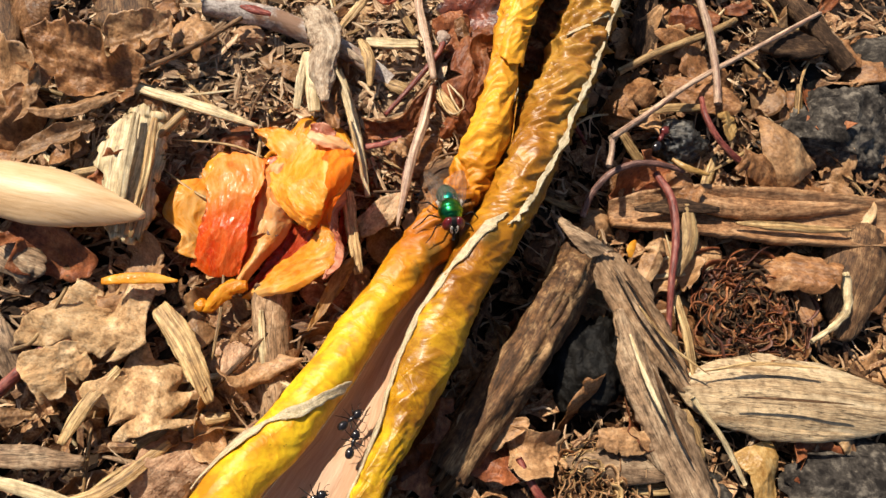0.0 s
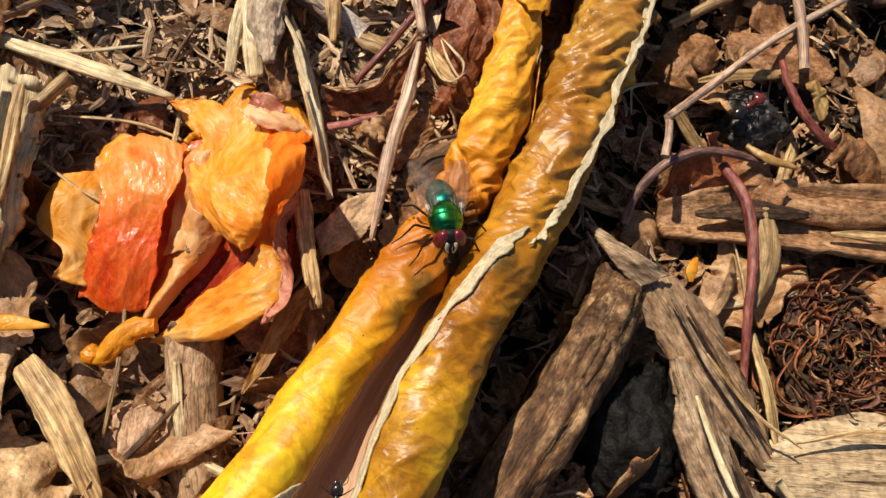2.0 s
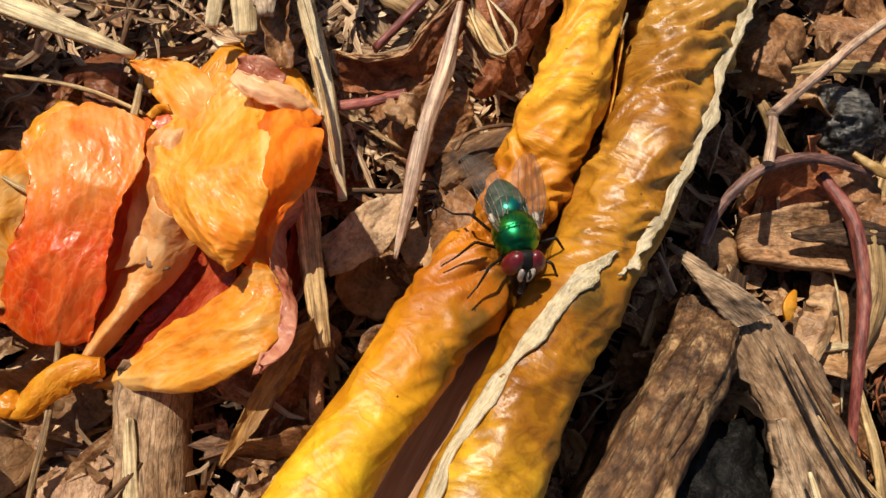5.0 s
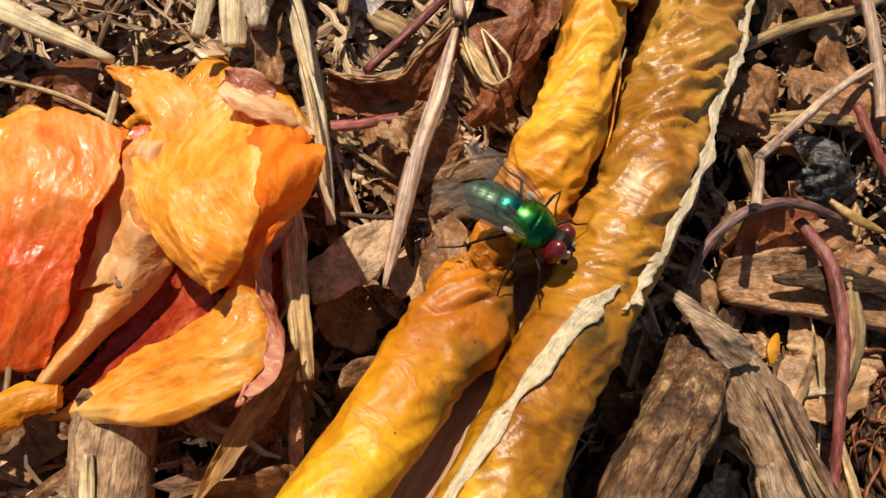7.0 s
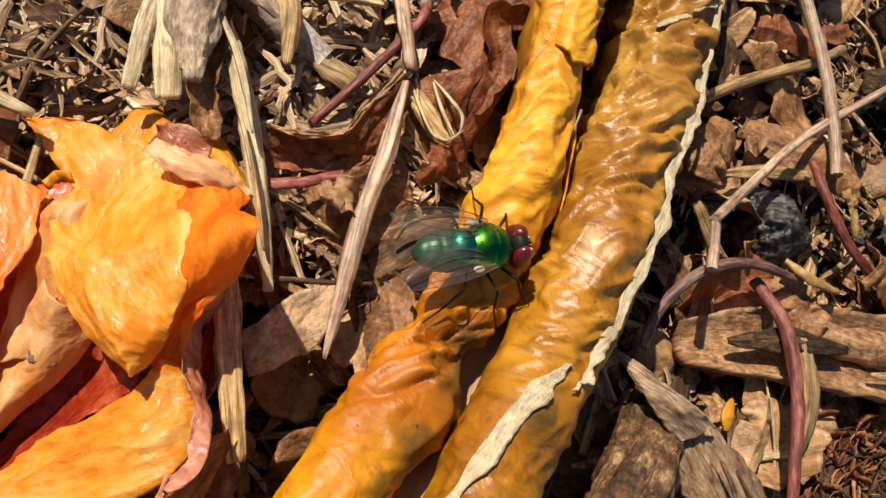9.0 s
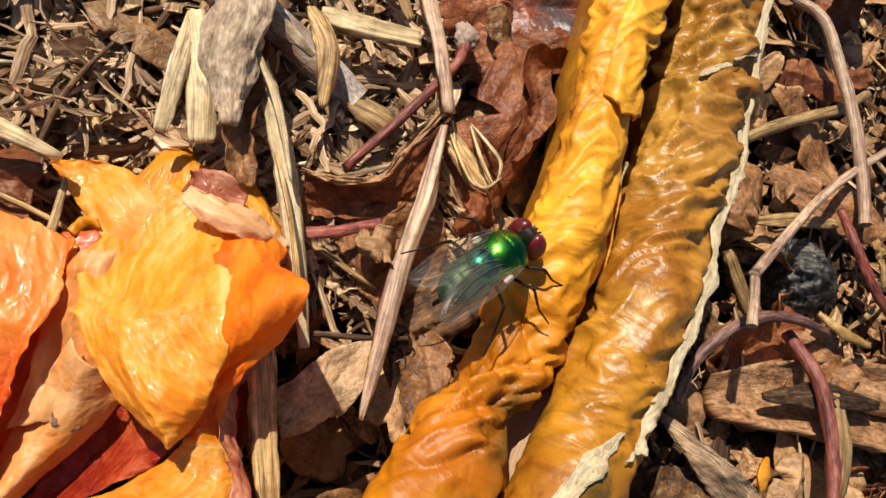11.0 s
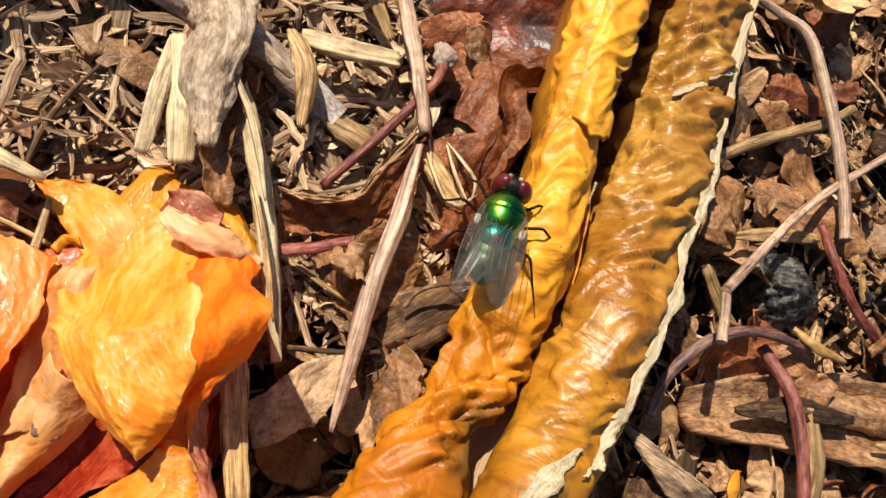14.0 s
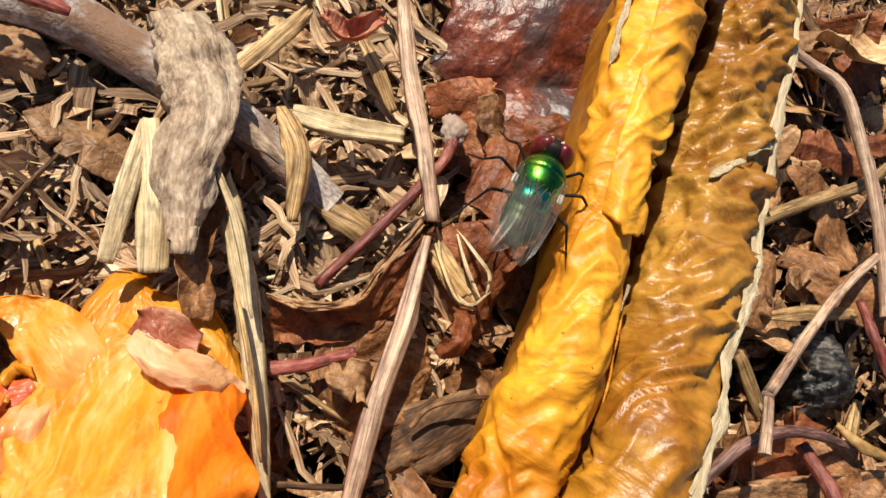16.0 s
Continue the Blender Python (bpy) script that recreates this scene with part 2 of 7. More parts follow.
CLOD = surface("earth_clod", [(0.2, (0.24, 0.115, 0.055)), (0.5, (0.40, 0.225, 0.12)), (0.85, (0.56, 0.38, 0.23))], grain=(220, 220, 220), fine=(1100, 1100, 1100), coord="Object", rough=0.85, gloss=0.2, speck=0.3, shift=0.15, bump=0.5)
CLODCRUST = surface("reddish_bark_crust", [(0.2, (0.26, 0.14, 0.08)), (0.5, (0.44, 0.27, 0.165)), (0.85, (0.62, 0.45, 0.31))], grain=(0.4, 0.5, 1), fine=(2.6, 3.2, 1), rough=0.8, gloss=0.25, speck=0.35, speck_colour=(0.12, 0.05, 0.025), shift=0.1, bump=0.7, patchy=0.5, creased=0.7, cracks=0.5)
TANWOOD = surface("tan_wood", [(0.2, (0.13, 0.070, 0.034)), (0.5, (0.34, 0.21, 0.115)), (0.85, (0.58, 0.42, 0.27))], grain=(0.2, 0.6, 1), fine=(1.2, 4.0, 1), rough=0.7, bump=0.5, speck=0.35, shift=0.15, weights=(0.55, 0.35), patchy=0.6, cracks=0.7)
CRUST = surface("pale_crusted_bark", [(0.2, (0.17, 0.105, 0.065)), (0.5, (0.42, 0.315, 0.22)), (0.85, (0.68, 0.58, 0.45))], grain=(0.25, 0.7, 1), fine=(1.4, 4.0, 1), rough=0.75, gloss=0.3, speck=0.25, shift=0.1, bump=0.45, patchy=0.5, cracks=0.12)
SOIL = surface("dark_soil", [(0.3, (0.012, 0.008, 0.006)), (0.55, (0.045, 0.028, 0.018)), (0.78, (0.13, 0.085, 0.05))], grain=(160, 160, 160), fine=(900, 900, 900), coord="Object", rough=0.9, gloss=0.15, speck=0.5, shift=0.0, bump=1.0)
FRUITSKIN = surface("wrinkled_fruit_skin", [(0.2, (0.04, 0.009, 0.005)), (0.5, (0.14, 0.030, 0.014)), (0.85, (0.32, 0.095, 0.04))], grain=(0.3, 0.35, 1), fine=(2.0, 2.6, 1), rough=0.36, gloss=0.5, speck=0.3, through_light=0.0, bump=0.3, weights=(0.6, 0.35), creased=0.5, patchy=0.6, stain=(0.07, 0.045, 0.045), shift=0.0)
BURNTBRACT = surface("dark_dry_bract", [(0.2, (0.03, 0.010, 0.007)), (0.5, (0.09, 0.030, 0.018)), (0.85, (0.22, 0.09, 0.05))], grain=(0.4, 1.2, 1), fine=(2, 4, 1), rough=0.5, gloss=0.4, speck=0.3, shift=0.3)
DARKBARK = surface("dark_bark", [(0.2, (0.012, 0.007, 0.005)), (0.5, (0.06, 0.034, 0.02)), (0.85, (0.20, 0.12, 0.065))], grain=(0.2, 0.7, 1), fine=(1, 5, 1), rough=0.8, gloss=0.2, speck=0.5, shift=0.2, bump=0.6, patchy=0.8, cracks=0.9)
SHELL = surface("smooth_pod_shell", [(0.2, (0.54, 0.34, 0.17)), (0.5, (0.66, 0.45, 0.25)), (0.85, (0.74, 0.55, 0.35))], grain=(0.05, 0.35, 1), fine=(0.3, 3.0, 1), rough=0.45, gloss=0.4, speck=0.1, shift=0.05, bump=0.15)
POD = surface("striated_pod", [(0.2, (0.20, 0.12, 0.06)), (0.5, (0.46, 0.33, 0.19)), (0.85, (0.66, 0.53, 0.35))], grain=(0.05, 0.7, 1), fine=(0.7, 5, 1), rough=0.6, gloss=0.3, speck=0.35, shift=0.1, bump=0.5, patchy=0.6, cracks=0.8, weights=(0.55, 0.3))
OCHRE = surface("ochre_leaf", [(0.2, (0.13, 0.055, 0.012)), (0.5, (0.30, 0.14, 0.035)), (0.85, (0.50, 0.28, 0.09))], grain=(0.12, 0.9, 1), fine=(0.8, 4.0, 1), rough=0.5, gloss=0.4, speck=0.3, through_light=0.15, bump=0.4, patchy=0.5, shift=0.1)
AMBER = surface("amber_scale", [(0.2, (0.34, 0.17, 0.04)), (0.5, (0.52, 0.31, 0.10)), (0.85, (0.66, 0.47, 0.21))], grain=(0.25, 0.5, 1), fine=(1.5, 2.5, 1), rough=0.4, gloss=0.45, speck=0.15, shift=0.1, through_light=0.25, creased=0.35, patchy=0.3)
LITTER = surface("litter_shreds", [(0.25, (0.13, 0.065, 0.032)), (0.5, (0.42, 0.275, 0.16)), (0.75, (0.74, 0.60, 0.42))], grain=(0.15, 2.0, 1), fine=(0.4, 7, 1), rough=0.65, speck=0.35, shift=0.6, island=True)
CRUMBS = surface("litter_crumbs", [(0.25, (0.07, 0.028, 0.012)), (0.5, (0.27, 0.14, 0.065)), (0.75, (0.54, 0.37, 0.21))], grain=(0.5, 0.6, 1), fine=(2.2, 2.6, 1), rough=0.6, speck=0.5, shift=0.55, island=True)

def petal_skin(name, deep, middle, pale, tint=None, rough=0.42, thin=0.34, wrinkle=0.5, faint=0.22):
    """Limp wet-looking petal film: blotches of deep and pale colour, pale crease lines, fine ribs along it and a broken gloss. tint: (colour, from, to) along it."""
    m = bpy.data.materials.new(name)
    m.use_nodes = True
    nt = m.node_tree
    bsdf = nt.nodes["Principled BSDF"]
    broad, info = mapped(nt, (0.17, 0.22, 1.0))
    ribs, _ = mapped(nt, (0.25, 2.6, 1.0))
    small, _ = mapped(nt, (1.1, 1.5, 1.0))
    cloud = texture(nt, broad, 1.0, 5.0, 0.62)
    cloud.inputs["Distortion"].default_value = 0.8
    rib = texture(nt, ribs, 1.0, 3.0, 0.55)
    grain = texture(nt, small, 1.0, 4.0, 0.6)
    total = nt.nodes.new("ShaderNodeMath")
    total.operation = "MULTIPLY_ADD"
    total.inputs[1].default_value = 0.22
    nt.links.new(rib.outputs["Fac"], total.inputs[0])
    nt.links.new(cloud.outputs["Fac"], total.inputs[2])
    col = ramp(nt, [(0.46, deep), (0.60, middle), (0.76, pale)])
    nt.links.new(total.outputs[0], col.inputs[0])
    out = col.outputs[0]
    if tint:
        uvs = nt.nodes.new("ShaderNodeTexCoord")
        sep = nt.nodes.new("ShaderNodeSeparateXYZ")
        nt.links.new(uvs.outputs["UV"], sep.inputs[0])
        shifted = nt.nodes.new("ShaderNodeMath")
        shifted.operation = "MULTIPLY_ADD"
        shifted.inputs[1].default_value = 7.0
        nt.links.new(cloud.outputs["Fac"], shifted.inputs[0])
        nt.links.new(sep.outputs["X"], shifted.inputs[2])
        run = nt.nodes.new("ShaderNodeMapRange")
        run.inputs["From Min"].default_value, run.inputs["From Max"].default_value = tint[1] + 3.5, tint[2] + 3.5
        nt.links.new(shifted.outputs[0], run.inputs["Value"])
        out = mixed(nt, "MIX", run.outputs[0], out, mixed(nt, "MULTIPLY", 1.0, out, tint[0]))
    warp = texture(nt, broad, 1.6, 3.0, 0.5)
    cells = nt.nodes.new("ShaderNodeTexVoronoi")
    cells.feature = "DISTANCE_TO_EDGE"
    cells.inputs["Scale"].default_value = 5.5
    nt.links.new(warp.outputs["Color"], cells.inputs["Vector"])
    crease = ramp(nt, [(0.0, (1, 1, 1)), (0.05, (0.25, 0.25, 0.25)), (0.16, (0, 0, 0))])
    nt.links.new(cells.outputs["Distance"], crease.inputs[0])
    pale_fac = nt.nodes.new("ShaderNodeMath")
    pale_fac.operation = "MULTIPLY"
    pale_fac.inputs[1].default_value = faint
    nt.links.new(crease.outputs[0], pale_fac.inputs[0])
    out = mixed(nt, "MIX", pale_fac.outputs[0], out, pale)
    tone = ramp(nt, [(0.0, (0.9, 0.86, 0.84)), (1.0, (1.06, 1.05, 1.04))])
    nt.links.new(info.outputs["Random"], tone.inputs[0])
    out = mixed(nt, "MULTIPLY", 1.0, out, tone.outputs[0])
    nt.links.new(out, bsdf.inputs["Base Color"])
    gloss = ramp(nt, [(0.35, (rough * 0.6,) * 3), (0.65, (min(1.0, rough * 1.6),) * 3)])
    nt.links.new(grain.outputs["Fac"], gloss.inputs[0])
    nt.links.new(gloss.outputs[0], bsdf.inputs["Roughness"])
    bsdf.inputs["Specular IOR Level"].default_value = 0.45
    bsdf.inputs["Coat Weight"].default_value, bsdf.inputs["Coat Roughness"].default_value = 0.05, 0.35
    last = None
    for height, strength, depth in ((cells.outputs["Distance"], wrinkle, 0.5), (rib.outputs["Fac"], wrinkle * 0.15, 0.05), (grain.outputs["Fac"], wrinkle * 0.4, 0.08)):
        bp = nt.nodes.new("ShaderNodeBump")
        bp.inputs["Strength"].default_value, bp.inputs["Distance"].default_value = min(1.0, strength), depth * MM
        nt.links.new(height, bp.inputs["Height"])
        if last:
            nt.links.new(last, bp.inputs["Normal"])
        last = bp.outputs[0]
    nt.links.new(last, bsdf.inputs["Normal"])
    tr = nt.nodes.new("ShaderNodeBsdfTranslucent")
    mix = nt.nodes.new("ShaderNodeMixShader")
    mix.inputs[0].default_value = thin
    nt.links.new(out, tr.inputs["Color"])
    nt.links.new(bsdf.outputs[0], mix.inputs[1])
    nt.links.new(tr.outputs[0], mix.inputs[2])
    nt.links.new(mix.outputs[0], nt.nodes["Material Output"].inputs["Surface"])
    return m


PETAL = petal_skin("orange_petal", (0.89, 0.28, 0.010), (0.94, 0.41, 0.03), (0.97, 0.60, 0.19), wrinkle=0.25, rough=0.46)
# the petal's orange deepened: painted shade for the half that faces away
PETALDIM = petal_skin("shaded_orange_petal", (0.86, 0.17, 0.004), (0.92, 0.26, 0.008), (0.95, 0.36, 0.03), wrinkle=0.25, faint=0.1, thin=0.45)
PETALRED = petal_skin("red_orange_petal", (0.82, 0.17, 0.010), (0.92, 0.31, 0.035), (0.97, 0.50, 0.16), ((0.86, 0.30, 0.12), 6.5, 12.0), rough=0.38, wrinkle=0.2)
# deep red, darkened so that its colour carries the shade inside the flower
PETALSHADE = petal_skin("shaded_red_petal", (0.24, 0.014, 0.005), (0.40, 0.035, 0.010), (0.62, 0.12, 0.04), rough=0.35, faint=0.15)
PETALPALE = petal_skin("pale_orange_petal", (0.84, 0.30, 0.05), (0.90, 0.45, 0.13), (0.94, 0.62, 0.30), wrinkle=0.25, faint=0.15)
PETALBASE = petal_skin("deep_orange_red_petal", (0.66, 0.08, 0.006), (0.82, 0.16, 0.012), (0.92, 0.32, 0.06), wrinkle=0.25, faint=0.15)
PETALCREAM = petal_skin("cream_withered_petal", (0.80, 0.44, 0.18), (0.87, 0.56, 0.29), (0.92, 0.70, 0.46), wrinkle=0.3, faint=0.2)
PETALGOLD = petal_skin("golden_petal", (0.70, 0.23, 0.006), (0.82, 0.35, 0.014), (0.92, 0.50, 0.06), wrinkle=0.35, faint=0.25)
PETALPINK = petal_skin("pink_withered_petal", (0.30, 0.06, 0.03), (0.50, 0.15, 0.075), (0.78, 0.42, 0.26))
SPOT = surface("rot_spot", [(0.2, (0.10, 0.045, 0.03)), (0.5, (0.20, 0.11, 0.08)), (0.85, (0.34, 0.22, 0.16))], grain=(400, 400, 400), fine=(1500, 1500, 1500), coord="Object", rough=0.7, speck=0.3, shift=0.0)
EDGE = surface("torn_cream_edge", [(0.2, (0.48, 0.36, 0.18)), (0.5, (0.68, 0.56, 0.36)), (0.85, (0.80, 0.72, 0.54))], grain=(0.5, 1.6, 1), fine=(1.8, 4, 1), rough=0.6, bump=0.5, patchy=0.45, speck=0.3, speck_colour=(0.35, 0.2, 0.06), through_light=0.1, shift=0.05)
INNER = surface("husk_lining", [(0.2, (0.36, 0.21, 0.12)), (0.5, (0.47, 0.29, 0.18)), (0.85, (0.58, 0.40, 0.27))], grain=(0.06, 0.5, 1), fine=(0.3, 2.5, 1), rough=0.5, speck=0.12, shift=0.0)


def husk_skin(name, low, middle, high, at_low, at_high, brown, rough=0.5, creased=0.2, crease_shade=0.3, mottle=0.5, relief=0.3, bruises=(), coat=0.0):
    """Leathery dried skin: its colour turns along the husk (world y), with brown blotches, green-brown bruises, fine
    pits and crease shade painted in brown.
    """
    m = bpy.data.materials.new(name)
    m.use_nodes = True
    nt = m.node_tree
    bsdf = nt.nodes["Principled BSDF"]
    vec, _ = mapped(nt, (1, 1, 1), "Object")
    tc = nt.nodes.new("ShaderNodeTexCoord")
    sep = nt.nodes.new("ShaderNodeSeparateXYZ")
    nt.links.new(tc.outputs["Object"], sep.inputs[0])
    run = nt.nodes.new("ShaderNodeMapRange")
    run.inputs["From Min"].default_value, run.inputs["From Max"].default_value = at_low * MM, at_high * MM
    nt.links.new(sep.outputs["Y"], run.inputs["Value"])
    big = texture(nt, vec, 130.0, 4.0, 0.6)
    wob = nt.nodes.new("ShaderNodeMath")
    wob.operation = "MULTIPLY_ADD"
    wob.inputs[1].default_value = 0.5
    off = nt.nodes.new("ShaderNodeMath")
    off.operation = "SUBTRACT"
    off.inputs[1].default_value = 0.25
    nt.links.new(run.outputs[0], off.inputs[0])
    nt.links.new(big.outputs["Fac"], wob.inputs[0])
    nt.links.new(off.outputs[0], wob.inputs[2])
    col = ramp(nt, [(0.0, low), (0.5, middle), (1.0, high)])
    nt.links.new(wob.outputs[0], col.inputs[0])
    mott = texture(nt, vec, 420.0, 5.0, 0.65)
    mm_ = ramp(nt, [(0.37, (0.42, 0.30, 0.18)), (0.5, (0.97, 0.95, 0.9)), (0.62, (1.2, 1.25, 1.35))])
    nt.links.new(mott.outputs["Fac"], mm_.inputs[0])
    out = mixed(nt, "MULTIPLY", mottle, col.outputs[0], mm_.outputs[0])
    blot = texture(nt, vec, 210.0, 4.0, 0.6)
    bm_ = ramp(nt, [(0.52, (0, 0, 0)), (0.64, (0.75, 0.75, 0.75))])
    nt.links.new(blot.outputs["Fac"], bm_.inputs[0])
    out = mixed(nt, "MIX", bm_.outputs[0], out, brown)
    pits = texture(nt, vec, 1500.0, 2.0, 0.5)
    pm = ramp(nt, [(0.22, (1, 1, 1)), (0.27, (0, 0, 0))])
    nt.links.new(pits.outputs["Fac"], pm.inputs[0])
    out = mixed(nt, "MIX", pm.outputs[0], out, (0.10, 0.045, 0.01))
    skew, _ = mapped(nt, (0.30, 0.13, 1.0), "UV")
    wrinkle = texture(nt, skew, 1.0, 3.0, 0.55)
    wrinkle.inputs["Distortion"].default_value = 0.6
    valley = ramp(nt, [(0.36, (1, 1, 1)), (0.5, (0, 0, 0)), (0.64, (1, 1, 1))])
    nt.links.new(wrinkle.outputs["Fac"], valley.inputs[0])
    # brown in the valleys of the relief: crease shade put into the colour
    crease_shade_mask = ramp(nt, [(0.0, (crease_shade, crease_shade, crease_shade)), (0.45, (0, 0, 0))])
    nt.links.new(valley.outputs[0], crease_shade_mask.inputs[0])
    out = mixed(nt, "MIX", crease_shade_mask.outputs[0], out, brown)
    cloud = texture(nt, vec, 60.0, 2.0, 0.5)
    cloud_tint = ramp(nt, [(0.38, (0.72, 0.60, 0.5)), (0.52, (1, 1, 1)), (0.65, (1.15, 1.2, 1.3))])
    nt.links.new(cloud.outputs["Fac"], cloud_tint.inputs[0])
    out = mixed(nt, "MULTIPLY", 1.0, out, cloud_tint.outputs[0])
    for spot, reach in bruises:
        gap = nt.nodes.new("ShaderNodeVectorMath")
        gap.operation = "DISTANCE"
        gap.inputs[1].default_value = [c * MM for c in spot]
        nt.links.new(tc.outputs["Object"], gap.inputs[0])
        ragged_gap = nt.nodes.new("ShaderNodeMath")
        ragged_gap.operation = "MULTIPLY_ADD"
        ragged_gap.inputs[1].default_value = -reach * MM * 2.2
        nt.links.new(mott.outputs["Fac"], ragged_gap.inputs[0])
        nt.links.new(gap.outputs["Value"], ragged_gap.inputs[2])
        fade = nt.nodes.new("ShaderNodeMapRange")
        fade.inputs["From Min"].default_value, fade.inputs["From Max"].default_value = -reach * MM * 0.6, reach * MM * 0.25
        fade.inputs["To Min"].default_value, fade.inputs["To Max"].default_value = 0.8, 0.0
        nt.links.new(ragged_gap.outputs[0], fade.inputs["Value"])
        out = mixed(nt, "MIX", fade.outputs[0], out, (0.085, 0.055, 0.010))
    nt.links.new(out, bsdf.inputs["Base Color"])
    bsdf.inputs["Roughness"].default_value = rough
    bsdf.inputs["Coat Weight"].default_value, bsdf.inputs["Coat Roughness"].default_value = coat, 0.25
    bsdf.inputs["Specular IOR Level"].default_value = 0.32
    bsdf.inputs["Subsurface Weight"].default_value = 0.06
    bsdf.inputs["Subsurface Radius"].default_value = (0.9 * MM, 0.5 * MM, 0.1 * MM)
    bsdf.inputs["Subsurface Scale"].default_value = 1.0
    bp = nt.nodes.new("ShaderNodeBump")
    bp.inputs["Strength"].default_value, bp.inputs["Distance"].default_value = relief, 0.35 * MM
    nt.links.new(mott.outputs["Fac"], bp.inputs["Height"])
    bp2 = nt.nodes.new("ShaderNodeBump")
    bp2.inputs["Strength"].default_value, bp2.inputs["Distance"].default_value = creased, 0.4 * MM
    nt.links.new(valley.outputs[0], bp2.inputs["Height"])
    nt.links.new(bp.outputs[0], bp2.inputs["Normal"])
    nt.links.new(bp2.outputs[0], bsdf.inputs["Normal"])
    return m


HUSKGOLD = husk_skin("golden_husk_skin", (0.80, 0.49, 0.014), (0.62, 0.22, 0.006), (0.84, 0.40, 0.028), 2.0, 52.0, (0.46, 0.15, 0.005), 0.45, 0.25, 0.35, 0.35, 0.35, (((1.8, 26.0, 11.0), 3.0), ((2.6, 29.5, 9.5), 2.6), ((-5.0, 18.0, 12.5), 1.6), ((-3.2, 21.5, 11.0), 2.2), ((10.5, 44.5, 11.5), 1.4)), 0.0)
HUSKBROWN = husk_skin("bronze_husk_skin", (0.66, 0.39, 0.012), (0.46, 0.195, 0.010), (0.42, 0.225, 0.04), -10.0, 62.0, (0.24, 0.085, 0.006), 0.38, 0.3, 0.45, 0.65, 0.45, (((6.0, 24.0, 15.0), 1.6), ((5.5, 30.5, 13.5), 1.2), ((3.0, 12.0, 15.0), 1.0)), 0.08)
HUSKOUT = husk_skin("husk_outer_wall", (0.46, 0.21, 0.012), (0.42, 0.16, 0.010), (0.60, 0.27, 0.018), -10.0, 60.0, (0.24, 0.08, 0.008))

FLYGREEN = bpy.data.materials.new("metallic_green_cuticle")
FLYGREEN.use_nodes = True
_nt = FLYGREEN.node_tree
_b = _nt.nodes["Principled BSDF"]
_vec, _ = mapped(_nt, (1, 1, 1), "Object")
_tex = texture(_nt, _vec, 500.0, 3.0, 0.6)
_col = ramp(_nt, [(0.34, (0.010, 0.13, 0.045)), (0.47, (0.055, 0.24, 0.03)), (0.60, (0.26, 0.40, 0.03))])
_nt.links.new(_tex.outputs["Fac"], _col.inputs[0])
_nt.links.new(_col.outputs[0], _b.inputs["Base Color"])
_b.inputs["Metallic"].default_value, _b.inputs["Roughness"].default_value = 1.0, 0.32
FLYTEAL = plain("metallic_teal_cuticle", (0.03, 0.36, 0.26), 0.3, 1.0, 0.5, 0.4, 600)
FLYDULL = plain("dusted_green_cuticle", (0.06, 0.125, 0.08), 0.42, 0.6, 0.5, 0.55, 1400)
EYE = plain("red_eye", (0.11, 0.006, 0.008), 0.32, 0.0, 0.5, 0.35, 3000, 0.3, 0.1)
FACE = plain("silvery_face", (0.42, 0.36, 0.30), 0.45, 0.2, 0.5, 0.4, 2500)
BLACK = plain("black_bristly_cuticle", (0.010, 0.008, 0.007), 0.55, 0.0, 0.2, 0.4, 2500)
ANTBLACK = plain("black_ant_cuticle", (0.012, 0.009, 0.009), 0.2, 0.0, 0.6, 0.3, 1500)
ANTRED = plain("dark_red_ant_cuticle", (0.11, 0.018, 0.014), 0.22, 0.0, 0.6, 0.4, 1500)
WHITE = plain("white_bristle", (0.75, 0.72, 0.66), 0.6)
VEIN = plain("wing_vein", (0.09, 0.065, 0.05), 0.35, gloss=0.6)
WING = bpy.data.materials.new("smoky_wing_membrane")
WING.use_nodes = True
_nt = WING.node_tree
_b = _nt.nodes["Principled BSDF"]
_vec, _ = mapped(_nt, (1, 1, 1), "Object")
_tex = texture(_nt, _vec, 1200.0, 3.0, 0.6)
_col = ramp(_nt, [(0.35, (0.10, 0.09, 0.08)), (0.7, (0.28, 0.26, 0.235))])
_nt.links.new(_tex.outputs["Fac"], _col.inputs[0])
_nt.links.new(_col.outputs[0], _b.inputs["Base Color"])
_b.inputs["Roughness"].default_value, _b.inputs["Specular IOR Level"].default_value = 0.3, 0.5
_tr = _nt.nodes.new("ShaderNodeBsdfTransparent")
_tr.inputs["Color"].default_value = (0.93, 0.90, 0.87, 1)
_mx = _nt.nodes.new("ShaderNodeMixShader")
_mx.inputs[0].default_value = 0.11
_nt.links.new(_tr.outputs[0], _mx.inputs[1])
_nt.links.new(_b.outputs[0], _mx.inputs[2])
_nt.links.new(_mx.outputs[0], _nt.nodes["Material Output"].inputs["Surface"])


# ---- builders: all lengths below are in millimetres ----
def mesh_of(name, verts, faces, uvs, material, smooth=True):
    me = bpy.data.meshes.new(name)
    me.from_pydata((np.asarray(verts, float) * MM).tolist(), [], faces)
    if uvs is not None:
        layer = me.uv_layers.new(name="UVMap")
        idx = np.empty(len(me.loops), dtype=np.int32)
        me.loops.foreach_get("vertex_index", idx)
        layer.data.foreach_set("uv", np.asarray(uvs, np.float32)[idx].ravel())
    me.polygons.foreach_set("use_smooth", [smooth] * len(me.polygons))
    me.materials.append(material)
    me.update()
    return me


def thing(name, me, label, category, group="", kind=""):
    return tagged(new(name, me), label, category, group, kind)


def part_of(name, me, parent, label=""):
    ob = new(name, me)
    ob.parent = parent
    if label:
        tagged(ob, label)
    return ob


